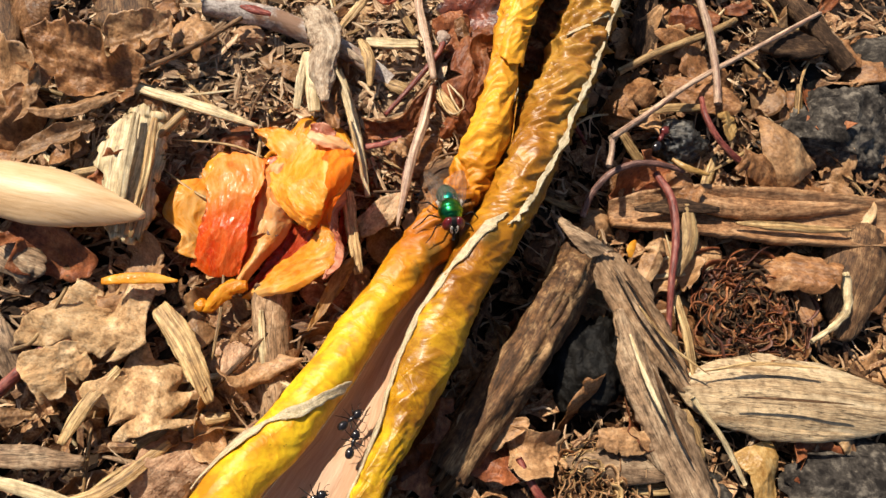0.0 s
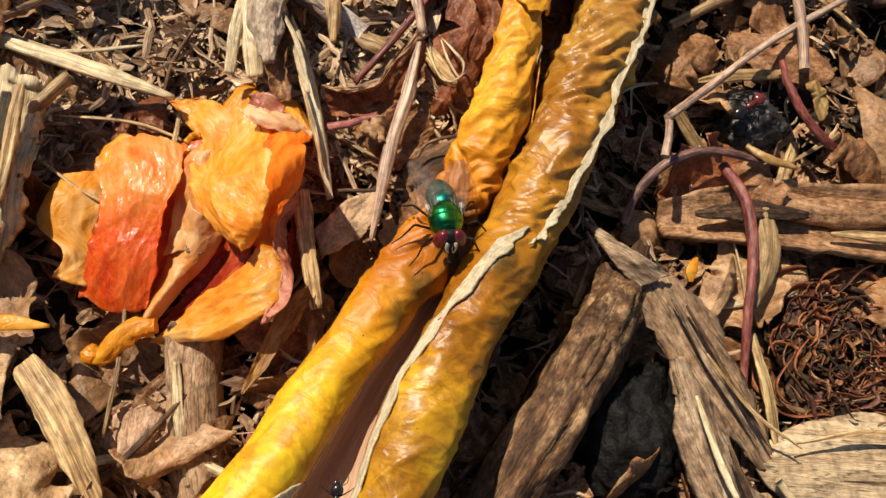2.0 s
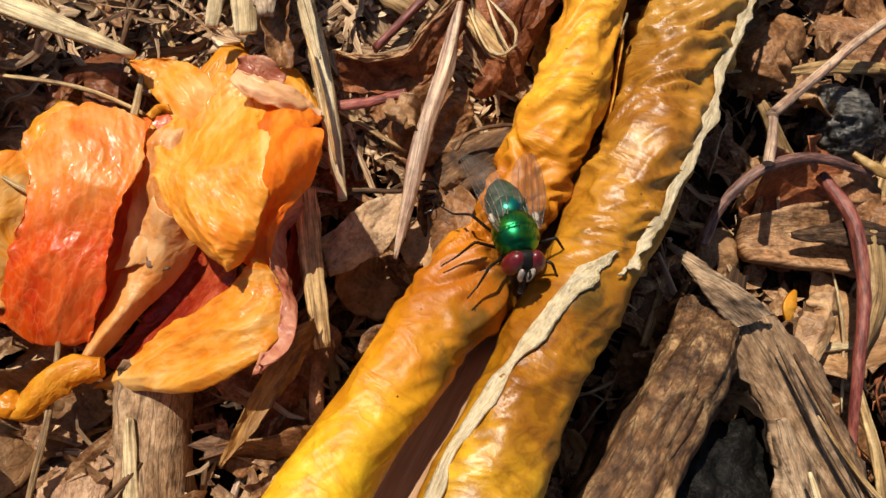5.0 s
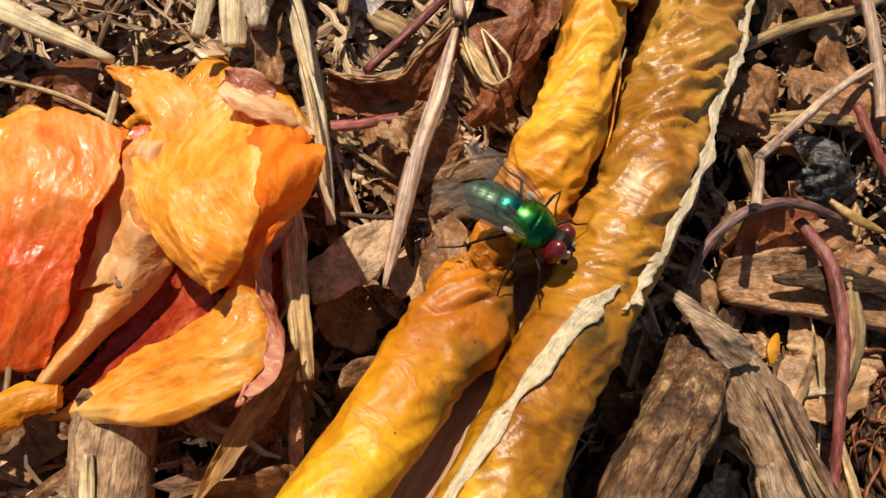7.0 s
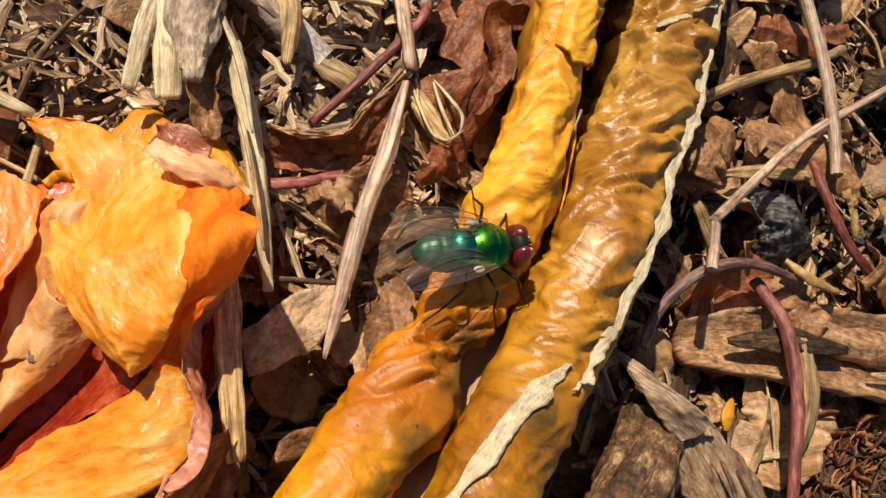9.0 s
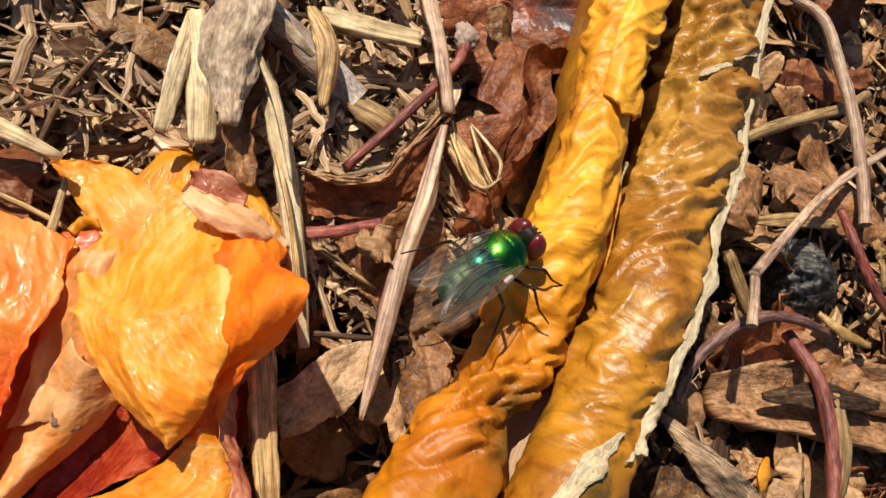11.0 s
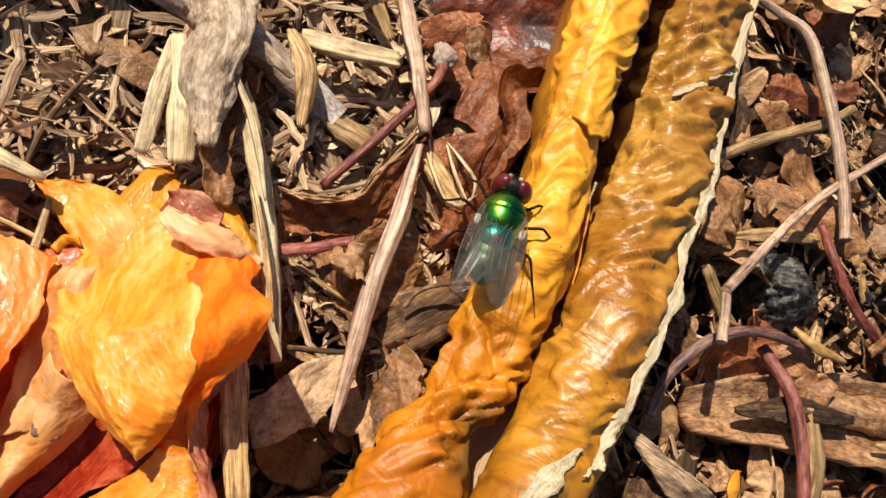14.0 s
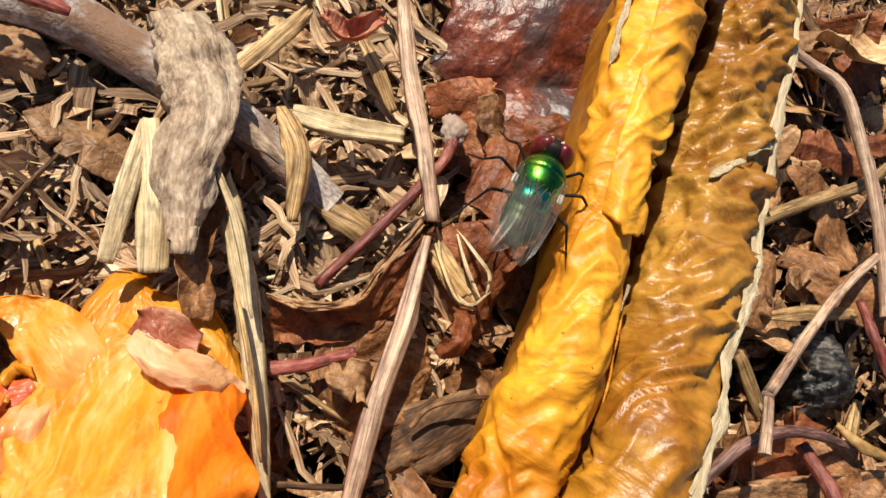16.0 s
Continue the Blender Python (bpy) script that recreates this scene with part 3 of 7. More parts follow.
def holder(name, label, category, at=(0, 0, 0), group=""):
    ob = new(name)
    ob.empty_display_size = 0.002
    ob.location = Vector(at) * MM
    return tagged(ob, label, category, group)


def curve_through(pts, n):
    """n points along a smooth curve through pts."""
    p = np.asarray(pts, float)
    if len(p) == 2:
        return p[0] + (p[1] - p[0]) * np.linspace(0, 1, n)[:, None]
    q = np.vstack([2 * p[0] - p[1], p, 2 * p[-1] - p[-2]])
    out = []
    for u in np.linspace(0, len(p) - 1, n):
        i = min(int(u), len(p) - 2)
        f = u - i
        a, b, c, d = q[i], q[i + 1], q[i + 2], q[i + 3]
        out.append(0.5 * (2 * b + (c - a) * f + (2 * a - 5 * b + 4 * c - d) * f * f + (3 * b - a - 3 * c + d) * f**3))
    return np.array(out)


def hum(x, y, z, octaves=3):
    return noise.fractal(Vector((x, y, z)), 0.7, 2.0, octaves)


def soft(x, y, z):
    return noise.noise(Vector((x, y, z)))


def jag(x, seed):
    """Angular noise: straight lines between random values, -1 to 1."""
    i = math.floor(x)
    a, b = (math.sin((i + n) * 127.1 + seed * 311.7) * 43758.5453 % 1.0 * 2 - 1 for n in (0, 1))
    return a + (b - a) * (x - i)


def fold_lines(seed, count, reach, slope):
    """Random straight creases: a function (x, y) -> height."""
    rng = random.Random(seed * 31 + 7)
    lines = [(math.cos(a), math.sin(a), rng.uniform(-0.5, 0.5) * reach, rng.gauss(0, slope)) for a in (rng.uniform(0, math.pi) for _ in range(count))]

    def height(x, y):
        return sum(k * (math.sqrt((x * c + y * s_ - d) ** 2 + 0.008) - abs(d)) for c, s_, d, k in lines)

    return height


def petal_mesh(name, left, right, material, belly=0.0, arch=(0.0, 0.0), folds=8, slope=0.12, crumple=1.0, ragged=0.2, thick=0.09, nu=80, nv=60, seed=0, curl=0.0):
    """A thin limp petal between two edge curves: sharp folds, three sizes of crumple that run along it, torn curled edges."""
    a, b = curve_through(left, nu), curve_through(right, nu)
    mid = (a + b) / 2
    length = np.linalg.norm(np.diff(mid, axis=0), axis=1).sum()
    size = np.linalg.norm(a - b, axis=1).max()
    fold = fold_lines(seed, folds, max(size, length) * 0.85, slope)
    along = np.gradient(mid, axis=0)
    along /= np.linalg.norm(along, axis=1)[:, None] + 1e-9
    k = seed * 7.7
    top, uv = [], []
    for i in range(nu):
        u = i / (nu - 1)
        across = b[i] - a[i]
        w = np.linalg.norm(across) + 1e-6
        nrm = np.cross(across, along[i])
        nrm /= np.linalg.norm(nrm) + 1e-9
        if nrm[2] < 0:
            nrm = -nrm
        for j in range(nv):
            v = j / (nv - 1)
            x, y = (u - 0.5) * length, (v - 0.5) * w
            rim = min(1.0, 5 * min(v, 1 - v) * w / size, 5 * min(u, 1 - u))
            edge = max(0.0, 1 - 2.0 * min(v, 1 - v) * w / 1.6)
            q = x * 0.75 + 0.5 * soft(x * 0.3, y * 0.3 + k, k)
            h = belly * math.sin(math.pi * v) + (0.3 + 0.7 * rim) * fold(x, y)
            h += crumple * (0.9 * (0.3 - abs(soft(q * 0.22 + k, y * 0.30, k + 2))) * (0.4 + 0.6 * rim) + 0.30 * (0.3 - abs(soft(q * 0.55, y * 0.75 + k, k + 5))) + 0.10 * (0.3 - abs(soft(q * 1.2 + k, y * 1.6, k))))
            h += curl * edge * edge + 0.42 * edge * soft(x * 0.9 + k, v * 3, k + 4)
            out = ragged * (0.8 * jag(x * 0.35 + k, k + v) + 0.5 * jag(x * 1.1 + k, k + 3 * v) + 0.25 * jag(x * 2.7, k + 5 * v)) * (1 if v > 0.99 else -1 if v < 0.01 else 0)
            end = (arch[1] * u * u - arch[0] * (1 - u) ** 2) * math.sin(math.pi * v)
            if i in (0, nu - 1):
                end += ragged * (0.9 * jag(y * 0.8 + k, u * 9 + k) + 0.4 * jag(y * 2.3, u * 5 + k))
            top.append(a[i] + across * v + nrm * h + across / w * out + along[i] * end)
            uv.append((u * length, v * w + k))
    top = np.array(top)
    m = nu * nv
    faces = []
    for i in range(nu - 1):
        for j in range(nv - 1):
            p, q = i * nv + j, (i + 1) * nv + j
            faces.append((p, q, q + 1, p + 1))
            faces.append((m + p, m + p + 1, m + q + 1, m + q))
    rim = [i * nv for i in range(nu)] + [(nu - 1) * nv + j for j in range(1, nv)] + [i * nv + nv - 1 for i in range(nu - 2, -1, -1)] + list(range(nv - 2, 0, -1))
    for p, q in zip(rim, rim[1:] + rim[:1]):
        faces.append((p, m + p, m + q, q))
    return mesh_of(name, np.vstack([top, top - np.array([0, 0, thick])]), faces, uv + uv, material)


def frames_along(c, roll=0.0, twist=0.0):
    """Tangent, side and normal at each point of the curve c, rolled about it by degrees."""
    t = np.gradient(c, axis=0)
    t /= np.linalg.norm(t, axis=1)[:, None] + 1e-9
    up = np.array([0.0, 0.0, 1.0])
    s = np.cross(t, up)
    s /= np.linalg.norm(s, axis=1)[:, None] + 1e-9
    n = np.cross(s, t)
    a = np.radians(roll + twist * np.linspace(0, 1, len(c)))[:, None]
    return t, s * np.cos(a) + n * np.sin(a), n * np.cos(a) - s * np.sin(a)


LEAFY = (LEAF, TANLEAF, CREAM, REDLEAF, AMBER, FRUITSKIN, CLODCRUST)


def leaf_mesh(name, pts, width, material, ends, cup, roll, twist, ragged, crumple, seed, power, nu=54, nv=35, thick=0.16):
    """A torn dry leaf: a thin sheet with an angular broken outline, sharp creases, a midrib with side veins, and lifted edges."""
    c = curve_through(pts, nu)
    t, s, n = frames_along(c, roll, twist)
    length = np.linalg.norm(np.diff(c, axis=0), axis=1).sum()
    k = seed * 7.31
    fold = fold_lines(seed, 12, max(length, width) * 0.9, 0.06 + 0.13 * min(1.3, crumple))
    rng = random.Random(seed * 13 + 5)
    bites = [(rng.uniform(0.08, 0.92), rng.choice((-1, 1)), rng.uniform(0.03, 0.09), rng.uniform(0.2, 0.75)) for _ in range(3)] if ragged > 0.15 else []
    top, uv = [], []
    for i in range(nu):
        u = i / (nu - 1)
        half = width / 2 * ((ends[0] * (1 - u) + ends[1] * u) + (1 - (ends[0] + ends[1]) / 2) * max(0.0, math.sin(math.pi * u)) ** power)
        x = u * length
        reach = {}
        for sign in (-1, 1):
            w = half * (1 + 1.1 * ragged * jag(x * 0.17 + k, k + sign) + 0.5 * ragged * jag(x * 0.55 + k, k + 2 * sign)) + 0.55 * ragged * jag(x * 1.6 + k, k + 3 * sign) + 0.3 * ragged * jag(x * 3.1, k + 4 * sign)
            for at, side, wide, deep in bites:
                if side == sign:
                    w *= 1 - deep * max(0.0, 1 - abs(u - at) / wide)
            reach[sign] = max(w, 0.03 * width)
        for j in range(nv):
            v = 2 * j / (nv - 1) - 1
            side = v * reach[1 if v > 0 else -1]
            near_end = max(0.0, 1 - 3.5 * min(u, 1 - u))
            slip = near_end * ragged * (0.55 * width * jag(side * 0.22 + k, k + round(u)) + 0.8 * jag(side * 0.9, k + round(u)))
            rim = max(0.0, abs(v) - 0.6) / 0.4
            lift = -cup * half * 2 * v * v + fold(x - length / 2, side)
            lift += crumple * (0.7 * soft(x * 0.11 + k, side * 0.12, k) + 0.35 * soft(x * 0.33, side * 0.35 + k, k) + 0.55 * (0.25 - abs(soft(x * 0.36 + k, side * 0.42, k + 7))) + 0.25 * (0.25 - abs(soft(x * 0.95, side * 1.05 + k, k + 3))))
            lift += rim * rim * (0.5 + crumple) * 0.8 * soft(x * 0.3 + k, v, k + 4)
            lift += 0.18 * math.exp(-(side / 0.35) ** 2) - 0.10 * abs(math.sin((x - 0.9 * abs(side)) * 1.05 + k)) ** 0.5
            top.append(c[i] + s[i] * side + n[i] * lift + t[i] * slip)
            uv.append((x + slip, side + k * 3))
    top = np.array(top)
    verts = np.vstack([top, top - np.repeat(n, nv, axis=0) * thick])
    m = nu * nv
    faces = []
    for i in range(nu - 1):
        for j in range(nv - 1):
            a, b = i * nv + j, (i + 1) * nv + j
            faces.append((a, b, b + 1, a + 1))
            faces.append((m + a, m + a + 1, m + b + 1, m + b))
    rim = [i * nv for i in range(nu)] + [(nu - 1) * nv + j for j in range(1, nv)] + [i * nv + nv - 1 for i in range(nu - 2, -1, -1)] + list(range(nv - 2, 0, -1))
    for a, b in zip(rim, rim[1:] + rim[:1]):
        faces.append((a, m + a, m + b, b))
    return mesh_of(name, verts, faces, uv + uv, material)


def blade_mesh(name, pts, width, material, ends=(0.3, 0.2), cup=0.1, thick=0.25, roll=0, twist=0, ragged=0.17, crumple=0.2, ridges=0.0, nu=26, nv=9, seed=0, power=0.8):
    """A thin curved sheet along pts: leaf, straw, bark flake, petal. cup > 0 lets its edges hang; ridges run along it."""
    if material in LEAFY and width > 1.5:
        return leaf_mesh(name, pts, width, material, ends, cup, roll, twist, ragged, crumple, seed, power)
    c = curve_through(pts, nu)
    t, s, n = frames_along(c, roll, twist)
    length = np.linalg.norm(np.diff(c, axis=0), axis=1).sum()
    k = seed * 7.31
    fold = fold_lines(seed, 5, max(length, width) * 0.8, 0.07 * min(1.5, crumple))
    top, uv = [], []
    for i in range(nu):
        u = i / (nu - 1)
        w = width * ((ends[0] * (1 - u) + ends[1] * u) + (1 - (ends[0] + ends[1]) / 2) * max(0.0, math.sin(math.pi * u)) ** power)
        w = max(w, 0.02 * width)
        for j in range(nv):
            v = 2 * j / (nv - 1) - 1
            side = v * w / 2
            if abs(v) > 0.7:
                side *= 1 + ragged * (1.0 * jag(u * length * 0.33 + k, k + v) + 0.5 * jag(u * length * 1.0 + k, k + 2 * v)) * (1 if abs(v) > 0.99 else 0.45)
            near_end = max(0.0, 1 - 5 * min(u, 1 - u))
            slip = 0.45 * near_end * ragged * width * (0.8 * jag(side * 0.4 + k, k + u) + 0.4 * jag(side * 1.2, k + u))
            x_, y_ = u * length, side
            lift = -cup * w * v * v + crumple * (1.5 * soft(x_ * 0.10 + k, y_ * 0.11, k) + 0.18 * hum(x_ * 0.7, y_ * 0.7 + k, 2 * k))
            lift += fold(x_ - length / 2, y_)
            if ridges:
                lift += ridges * hum(side * 2.2 + k, u * 1.5, k, 2)
            top.append(c[i] + s[i] * side + n[i] * lift + t[i] * slip)
            uv.append((u * length, side + k * 3))
    top = np.array(top)
    low = top - np.repeat(n, nv, axis=0) * thick
    verts = np.vstack([top, low])
    m = nu * nv
    faces = []
    for i in range(nu - 1):
        for j in range(nv - 1):
            a, b = i * nv + j, (i + 1) * nv + j
            faces.append((a, b, b + 1, a + 1))
            faces.append((m + a, m + a + 1, m + b + 1, m + b))
    rim = [i * nv for i in range(nu)] + [(nu - 1) * nv + j for j in range(1, nv)] + [i * nv + nv - 1 for i in range(nu - 2, -1, -1)] + list(range(nv - 2, 0, -1))
    for a, b in zip(rim, rim[1:] + rim[:1]):
        faces.append((a, m + a, m + b, b))
    return mesh_of(name, verts, faces, uv + uv, material)


def stick_mesh(name, pts, radii, material, sides=12, nu=30, lumpy=0.12, flat=1.0, seed=0, ridges=0.0, cap=0.22):
    """A round or flattened rod along pts, with radii spread along it, uneven and with rounded, broken ends."""
    c = curve_through(pts, nu)
    t, s, n = frames_along(c)
    length = np.linalg.norm(np.diff(c, axis=0), axis=1).sum()
    r = np.interp(np.linspace(0, 1, nu), np.linspace(0, 1, len(radii)), radii)
    k = seed * 5.17
    verts, uv, faces = [], [], []
    for i in range(nu):
        for j in range(sides):
            a = 2 * math.pi * j / sides
            rr = r[i] * (1 + lumpy * 1.5 * hum(i / nu * length / (2.5 * r.mean()) + k, math.cos(a), math.sin(a) + k))
            if ridges:
                rr *= 1 + ridges * hum(math.cos(a) * 3.5, math.sin(a) * 3.5 + k, i / nu * 1.2, 3)
            verts.append(c[i] + s[i] * math.cos(a) * rr + n[i] * math.sin(a) * rr * flat)
            uv.append((i / (nu - 1) * length, a * r[i]))
    for i in range(nu - 1):
        for j in range(sides):
            a, b = i * sides + j, i * sides + (j + 1) % sides
            faces.append((a, b, b + sides, a + sides))
    for i, sign in ((0, -1), (nu - 1, 1)):
        ring = [i * sides + j for j in range(sides)]
        inner = len(verts)
        for j in ring:
            verts.append(c[i] + (verts[j] - c[i]) * 0.86 + t[i] * sign * r[i] * cap * (0.6 + 0.9 * jag(j * 0.7, seed)))
            uv.append(uv[j])
        verts.append(c[i] + t[i] * sign * r[i] * cap * 0.8)
        uv.append(uv[ring[0]])
        for j in range(sides):
            a, b, e, f = ring[j], ring[(j + 1) % sides], inner + j, inner + (j + 1) % sides
            faces.append((a, e, f, b) if sign > 0 else (a, b, f, e))
            faces.append((e, inner + sides, f) if sign > 0 else (e, f, inner + sides))
    return mesh_of(name, verts, faces, uv, material)


def lump_mesh(name, at, radii, material, turn=0.0, rugged=0.25, facets=0.0, fine=0.05, seed=0, detail=4):
    """A stone, clod or dried fruit: a rounded body pushed in and out, with flat facets for broken stone."""
    bm = bmesh.new()
    bmesh.ops.create_icosphere(bm, subdivisions=detail, radius=1.0)
    k = seed * 3.3
    rng = random.Random(seed)
    planes = [(Vector((rng.gauss(0, 1), rng.gauss(0, 1), rng.gauss(0, 1))).normalized(), rng.uniform(0.6, 0.9)) for _ in range(9)] if facets else []
    for v in bm.verts:
        p = v.co.copy()
        p *= 1 + rugged * hum(p.x * 1.1 + k, p.y * 1.1, p.z * 1.1 + k)
        for nrm, d in planes:
            over = p.dot(nrm) - d
            if over > 0:
                p -= nrm * over * facets
        p *= 1 + fine * hum(p.x * 6 + k, p.y * 6, p.z * 6) + fine * 0.5 * hum(p.x * 16, p.y * 16 + k, p.z * 16)
        v.co = Vector((p.x * radii[0], p.y * radii[1], p.z * radii[2])) * MM
    bmesh.ops.transform(bm, matrix=Matrix.Translation(Vector(at) * MM) @ Matrix.Rotation(radians(turn), 4, "Z"), verts=bm.verts)
    for f in bm.faces:
        f.smooth = True
    me = bpy.data.meshes.new(name)
    bm.to_mesh(me)
    bm.free()
    me.materials.append(material)
    return me


def ball_mesh(name, at, radii, material, turn=(0, 0, 0), detail=3, dent=None):
    """A smooth ellipsoid; dent(p) may reshape the unit sphere first."""
    bm = bmesh.new()
    bmesh.ops.create_icosphere(bm, subdivisions=detail, radius=1.0)
    for v in bm.verts:
        p = dent(v.co.copy()) if dent else v.co
        v.co = Vector((p.x * radii[0], p.y * radii[1], p.z * radii[2])) * MM
    bmesh.ops.transform(bm, matrix=Matrix.Translation(Vector(at) * MM) @ Euler([radians(a) for a in turn]).to_matrix().to_4x4(), verts=bm.verts)
    for f in bm.faces:
        f.smooth = True
    me = bpy.data.meshes.new(name)
    bm.to_mesh(me)
    bm.free()
    me.materials.append(material)
    return me


def blade(name, label, category, pts, width, material, group="", **how):
    return thing(name, blade_mesh(name, pts, width, material, **how), label, category, group)


def stick(name, label, category, pts, radii, material, group="", **how):
    return thing(name, stick_mesh(name, pts, radii, material, **how), label, category, group)


def lump(name, label, category, at, radii, material, group="", **how):
    return thing(name, lump_mesh(name, at, radii, material, **how), label, category, group)


HOLLOWS = ((-31.0, 33.0, 20.0, 21.0, 4.5), (-9.0, 20.0, 8.0, 11.0, 5.0), (15.0, 15.0, 7.0, 13.0, 5.0), (27.0, 38.0, 6.0, 9.0, 4.0), (-13.0, 38.5, 3.0, 4.0, 4.0), (47.5, 13.0, 6.0, 8.0, 4.0))  # x, y, half width, half length, depth


def covered(x, y):
    """How far the loose litter lies deeper here, in millimetres: under the flower and in the hollows beside the husk."""
    return max(d * min(1.0, 2.5 * max(0.0, 1 - ((x - cx) / a) ** 2 - ((y - cy) / b) ** 2)) for cx, cy, a, b, d in HOLLOWS)


# ---- ground: one sheet of dark soil to the horizon ----
def soil_sheet():
    near = np.arange(-130.0, 130.5, 1.6)
    out = 130.0 * np.cumprod(np.full(16, 1.5))
    xs = np.concatenate([-out[::-1], near, out])
    ys = np.concatenate([-out[::-1], near, out]) + 25
    verts, faces = [], []
    for y in ys:
        for x in xs:
            inside = abs(x) < 140 and abs(y - 25) < 140
            z = -6.0 + (2.6 * hum(x * 0.05, y * 0.05, 1.0, 4) + 0.9 * hum(x * 0.35, y * 0.35, 5.0, 3) - 0.8 * covered(x, y) if inside else 0.0)
            verts.append((x, y, z))
    nx = len(xs)
    for j in range(len(ys) - 1):
        for i in range(nx - 1):
            a = j * nx + i
            faces.append((a, a + 1, a + nx + 1, a + nx))
    return thing("ground", mesh_of("ground", verts, faces, None, SOIL), "dark brown crumbly soil under the leaf litter", "ground", kind="structure")


soil_sheet()

# ---- loose things on the litter ----
branch = stick("weathered_branch", "weathered brown branch with cracked bark beside the husk", "branch", [(24.6, 25.4, 4.2), (22.6, 20.6, 4.2), (18.6, 13.8, 3.4), (11.0, 3.2, 2.0), (0.5, -11.6, 0.0)], [3.2, 3.8, 4.0, 3.9, 3.4], LOGBARK, ridges=0.22, lumpy=0.15, sides=40, nu=90, cap=0.9, seed=1)
part_of("bark", blade_mesh("bark", [(22.2, 21.6, 7.4), (17.6, 14.2, 7.1), (12.5, 6.3, 5.6)], 2.6, LOGBARK, ends=(0.3, 0.2), cup=0.25, ridges=0.4, thick=0.4, seed=2), branch, "loose dark bark strip on the branch")
part_of("bark", blade_mesh("bark", [(23.2, 20.6, 7.6), (19.2, 14.0, 6.9), (14.2, 7.4, 5.6)], 1.4, LOGBARK, ends=(0.3, 0.2), cup=0.25, ridges=0.3, thick=0.3, seed=3), branch, "long lifted bark splinter on the branch")
thing("bark_flap", petal_mesh("bark_flap", [(18.8, 32.1, 6.0), (21.6, 29.0, 8.0), (25.1, 26.6, 8.8), (29.0, 24.6, 7.5)], [(19.2, 31.6, 5.8), (20.2, 28.5, 7.4), (21.9, 25.6, 8.0), (25.3, 23.1, 7.0)], GREYWOOD, belly=0.3, folds=6, slope=0.06, crumple=0.9, ragged=0.3, thick=0.3, nu=60, nv=36, seed=4), "grey-brown curled bark flap on the branch end", "bark")
frayed = blade("frayed_bark_strip", "frayed tan bark strip with split fibres", "bark", [(27.5, 24.0, 6.4), (32.0, 16.5, 5.8), (36.8, 9.2, 4.6), (42.4, 1.2, 3.0)], 8.4, TANWOOD, ends=(0.7, 0.25), cup=0.12, ridges=0.5, thick=0.6, nv=15, ragged=0.3, seed=5)
drift = blade("driftwood_splinter", "pale grey weathered wood splinter with pointed end", "wood splinter", [(29.6, 15.4, 6.2), (33.2, 3.4, 5.5), (37.8, -6.9, 4.5), (43.0, -18.8, 3.5)], 7.85, GREYWOOD, ends=(0.04, 0.8), cup=0.22, ridges=0.5, thick=1.2, nv=15, ragged=0.3, seed=6)
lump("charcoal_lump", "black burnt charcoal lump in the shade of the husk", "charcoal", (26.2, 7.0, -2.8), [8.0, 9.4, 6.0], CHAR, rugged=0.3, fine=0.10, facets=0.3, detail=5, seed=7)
valve = blade("dry_pod_valve", "tan striated dry seed pod valve lying flat", "seed pod", [(40.3, 1.7, 3.0), (51.0, 0.7, 4.5), (64.1, -0.7, 4.5), (83.2, -2.4, 2.0)], 14.78, POD, ends=(0.05, 0.25), cup=0.16, ridges=0.28, thick=0.8, nv=17, nu=36, power=0.62, ragged=0.05, seed=8)
blade("amber_bud_scale", "amber translucent bud scale between stone and pod", "bud scale", [(53.0, -8.3, 2.0), (54.4, -12.0, 2.5), (54.9, -17.6, 1.0)], 6.41, AMBER, ends=(0.85, 0.6), cup=0.14, thick=0.5, power=0.35, crumple=0.4, ragged=0.15, seed=9)
lump("dark_stone", "dark grey rough stone at the litter edge", "stone", (73.3, -14.5, -2.0), [15.16, 8.08, 5], STONE, facets=0.8, rugged=0.2, fine=0.1, seed=10)
lump("dark_stone", "small dark grey stone under the splinter", "stone", (43.3, -17.4, -3.0), [6.96, 5.96, 4], STONE, facets=0.8, fine=0.1, seed=11)
chunk = blade("wood_chunk", "brown split wood chunk lying across the litter", "wood chip", [(32.3, 34.3, -0.5), (45.2, 34.5, 1.0), (62.6, 33.4, 1.5), (90.1, 32.6, 1.0)], 9.9, CHUNKBARK, ends=(0.45, 0.9), cup=-0.3, ridges=0.3, thick=2.2, nv=17, nu=36, ragged=0.06, seed=12)
blade("bark_flake", "brown curled bark flake with a dark hollow", "bark", [(46.0, 36.7, 3.5), (54.9, 35.1, 4.0), (66.3, 35.4, 3.5), (84.9, 37.3, 3.0)], 4.49, CHUNKBARK, ends=(0.4, 0.6), cup=0.3, ridges=0.3, thick=0.8, nv=13, seed=13)
stick("red_brown_twig", "red-brown bent twig over the wood chunk", "twig", [(40.6, 41.3, 3.0), (42.1, 35.5, 5.0), (41.8, 27.8, 5.5), (40.2, 19.5, 5.0), (39.4, 11.6, 3.5)], [0.72, 0.77, 0.72, 0.61, 0.51], REDTWIG, seed=14)
blade("fibrous_husk_strip", "pale fibrous strip beside the twig", "plant fibre", [(45.4, 34.7, 4.5), (45.1, 28.3, 4.0), (42.2, 21.0, 3.0)], 3.53, STRAW, ends=(0.3, 0.1), ridges=0.2, seed=15)
blade("fibrous_husk_strip", "thin tan strip standing on edge", "plant fibre", [(41.9, 17.9, 3.0), (43.3, 9.7, 3.0), (44.5, 1.8, 2.0)], 2.41, STRAW, ends=(0.4, 0.3), ridges=0.2, roll=30, seed=16)
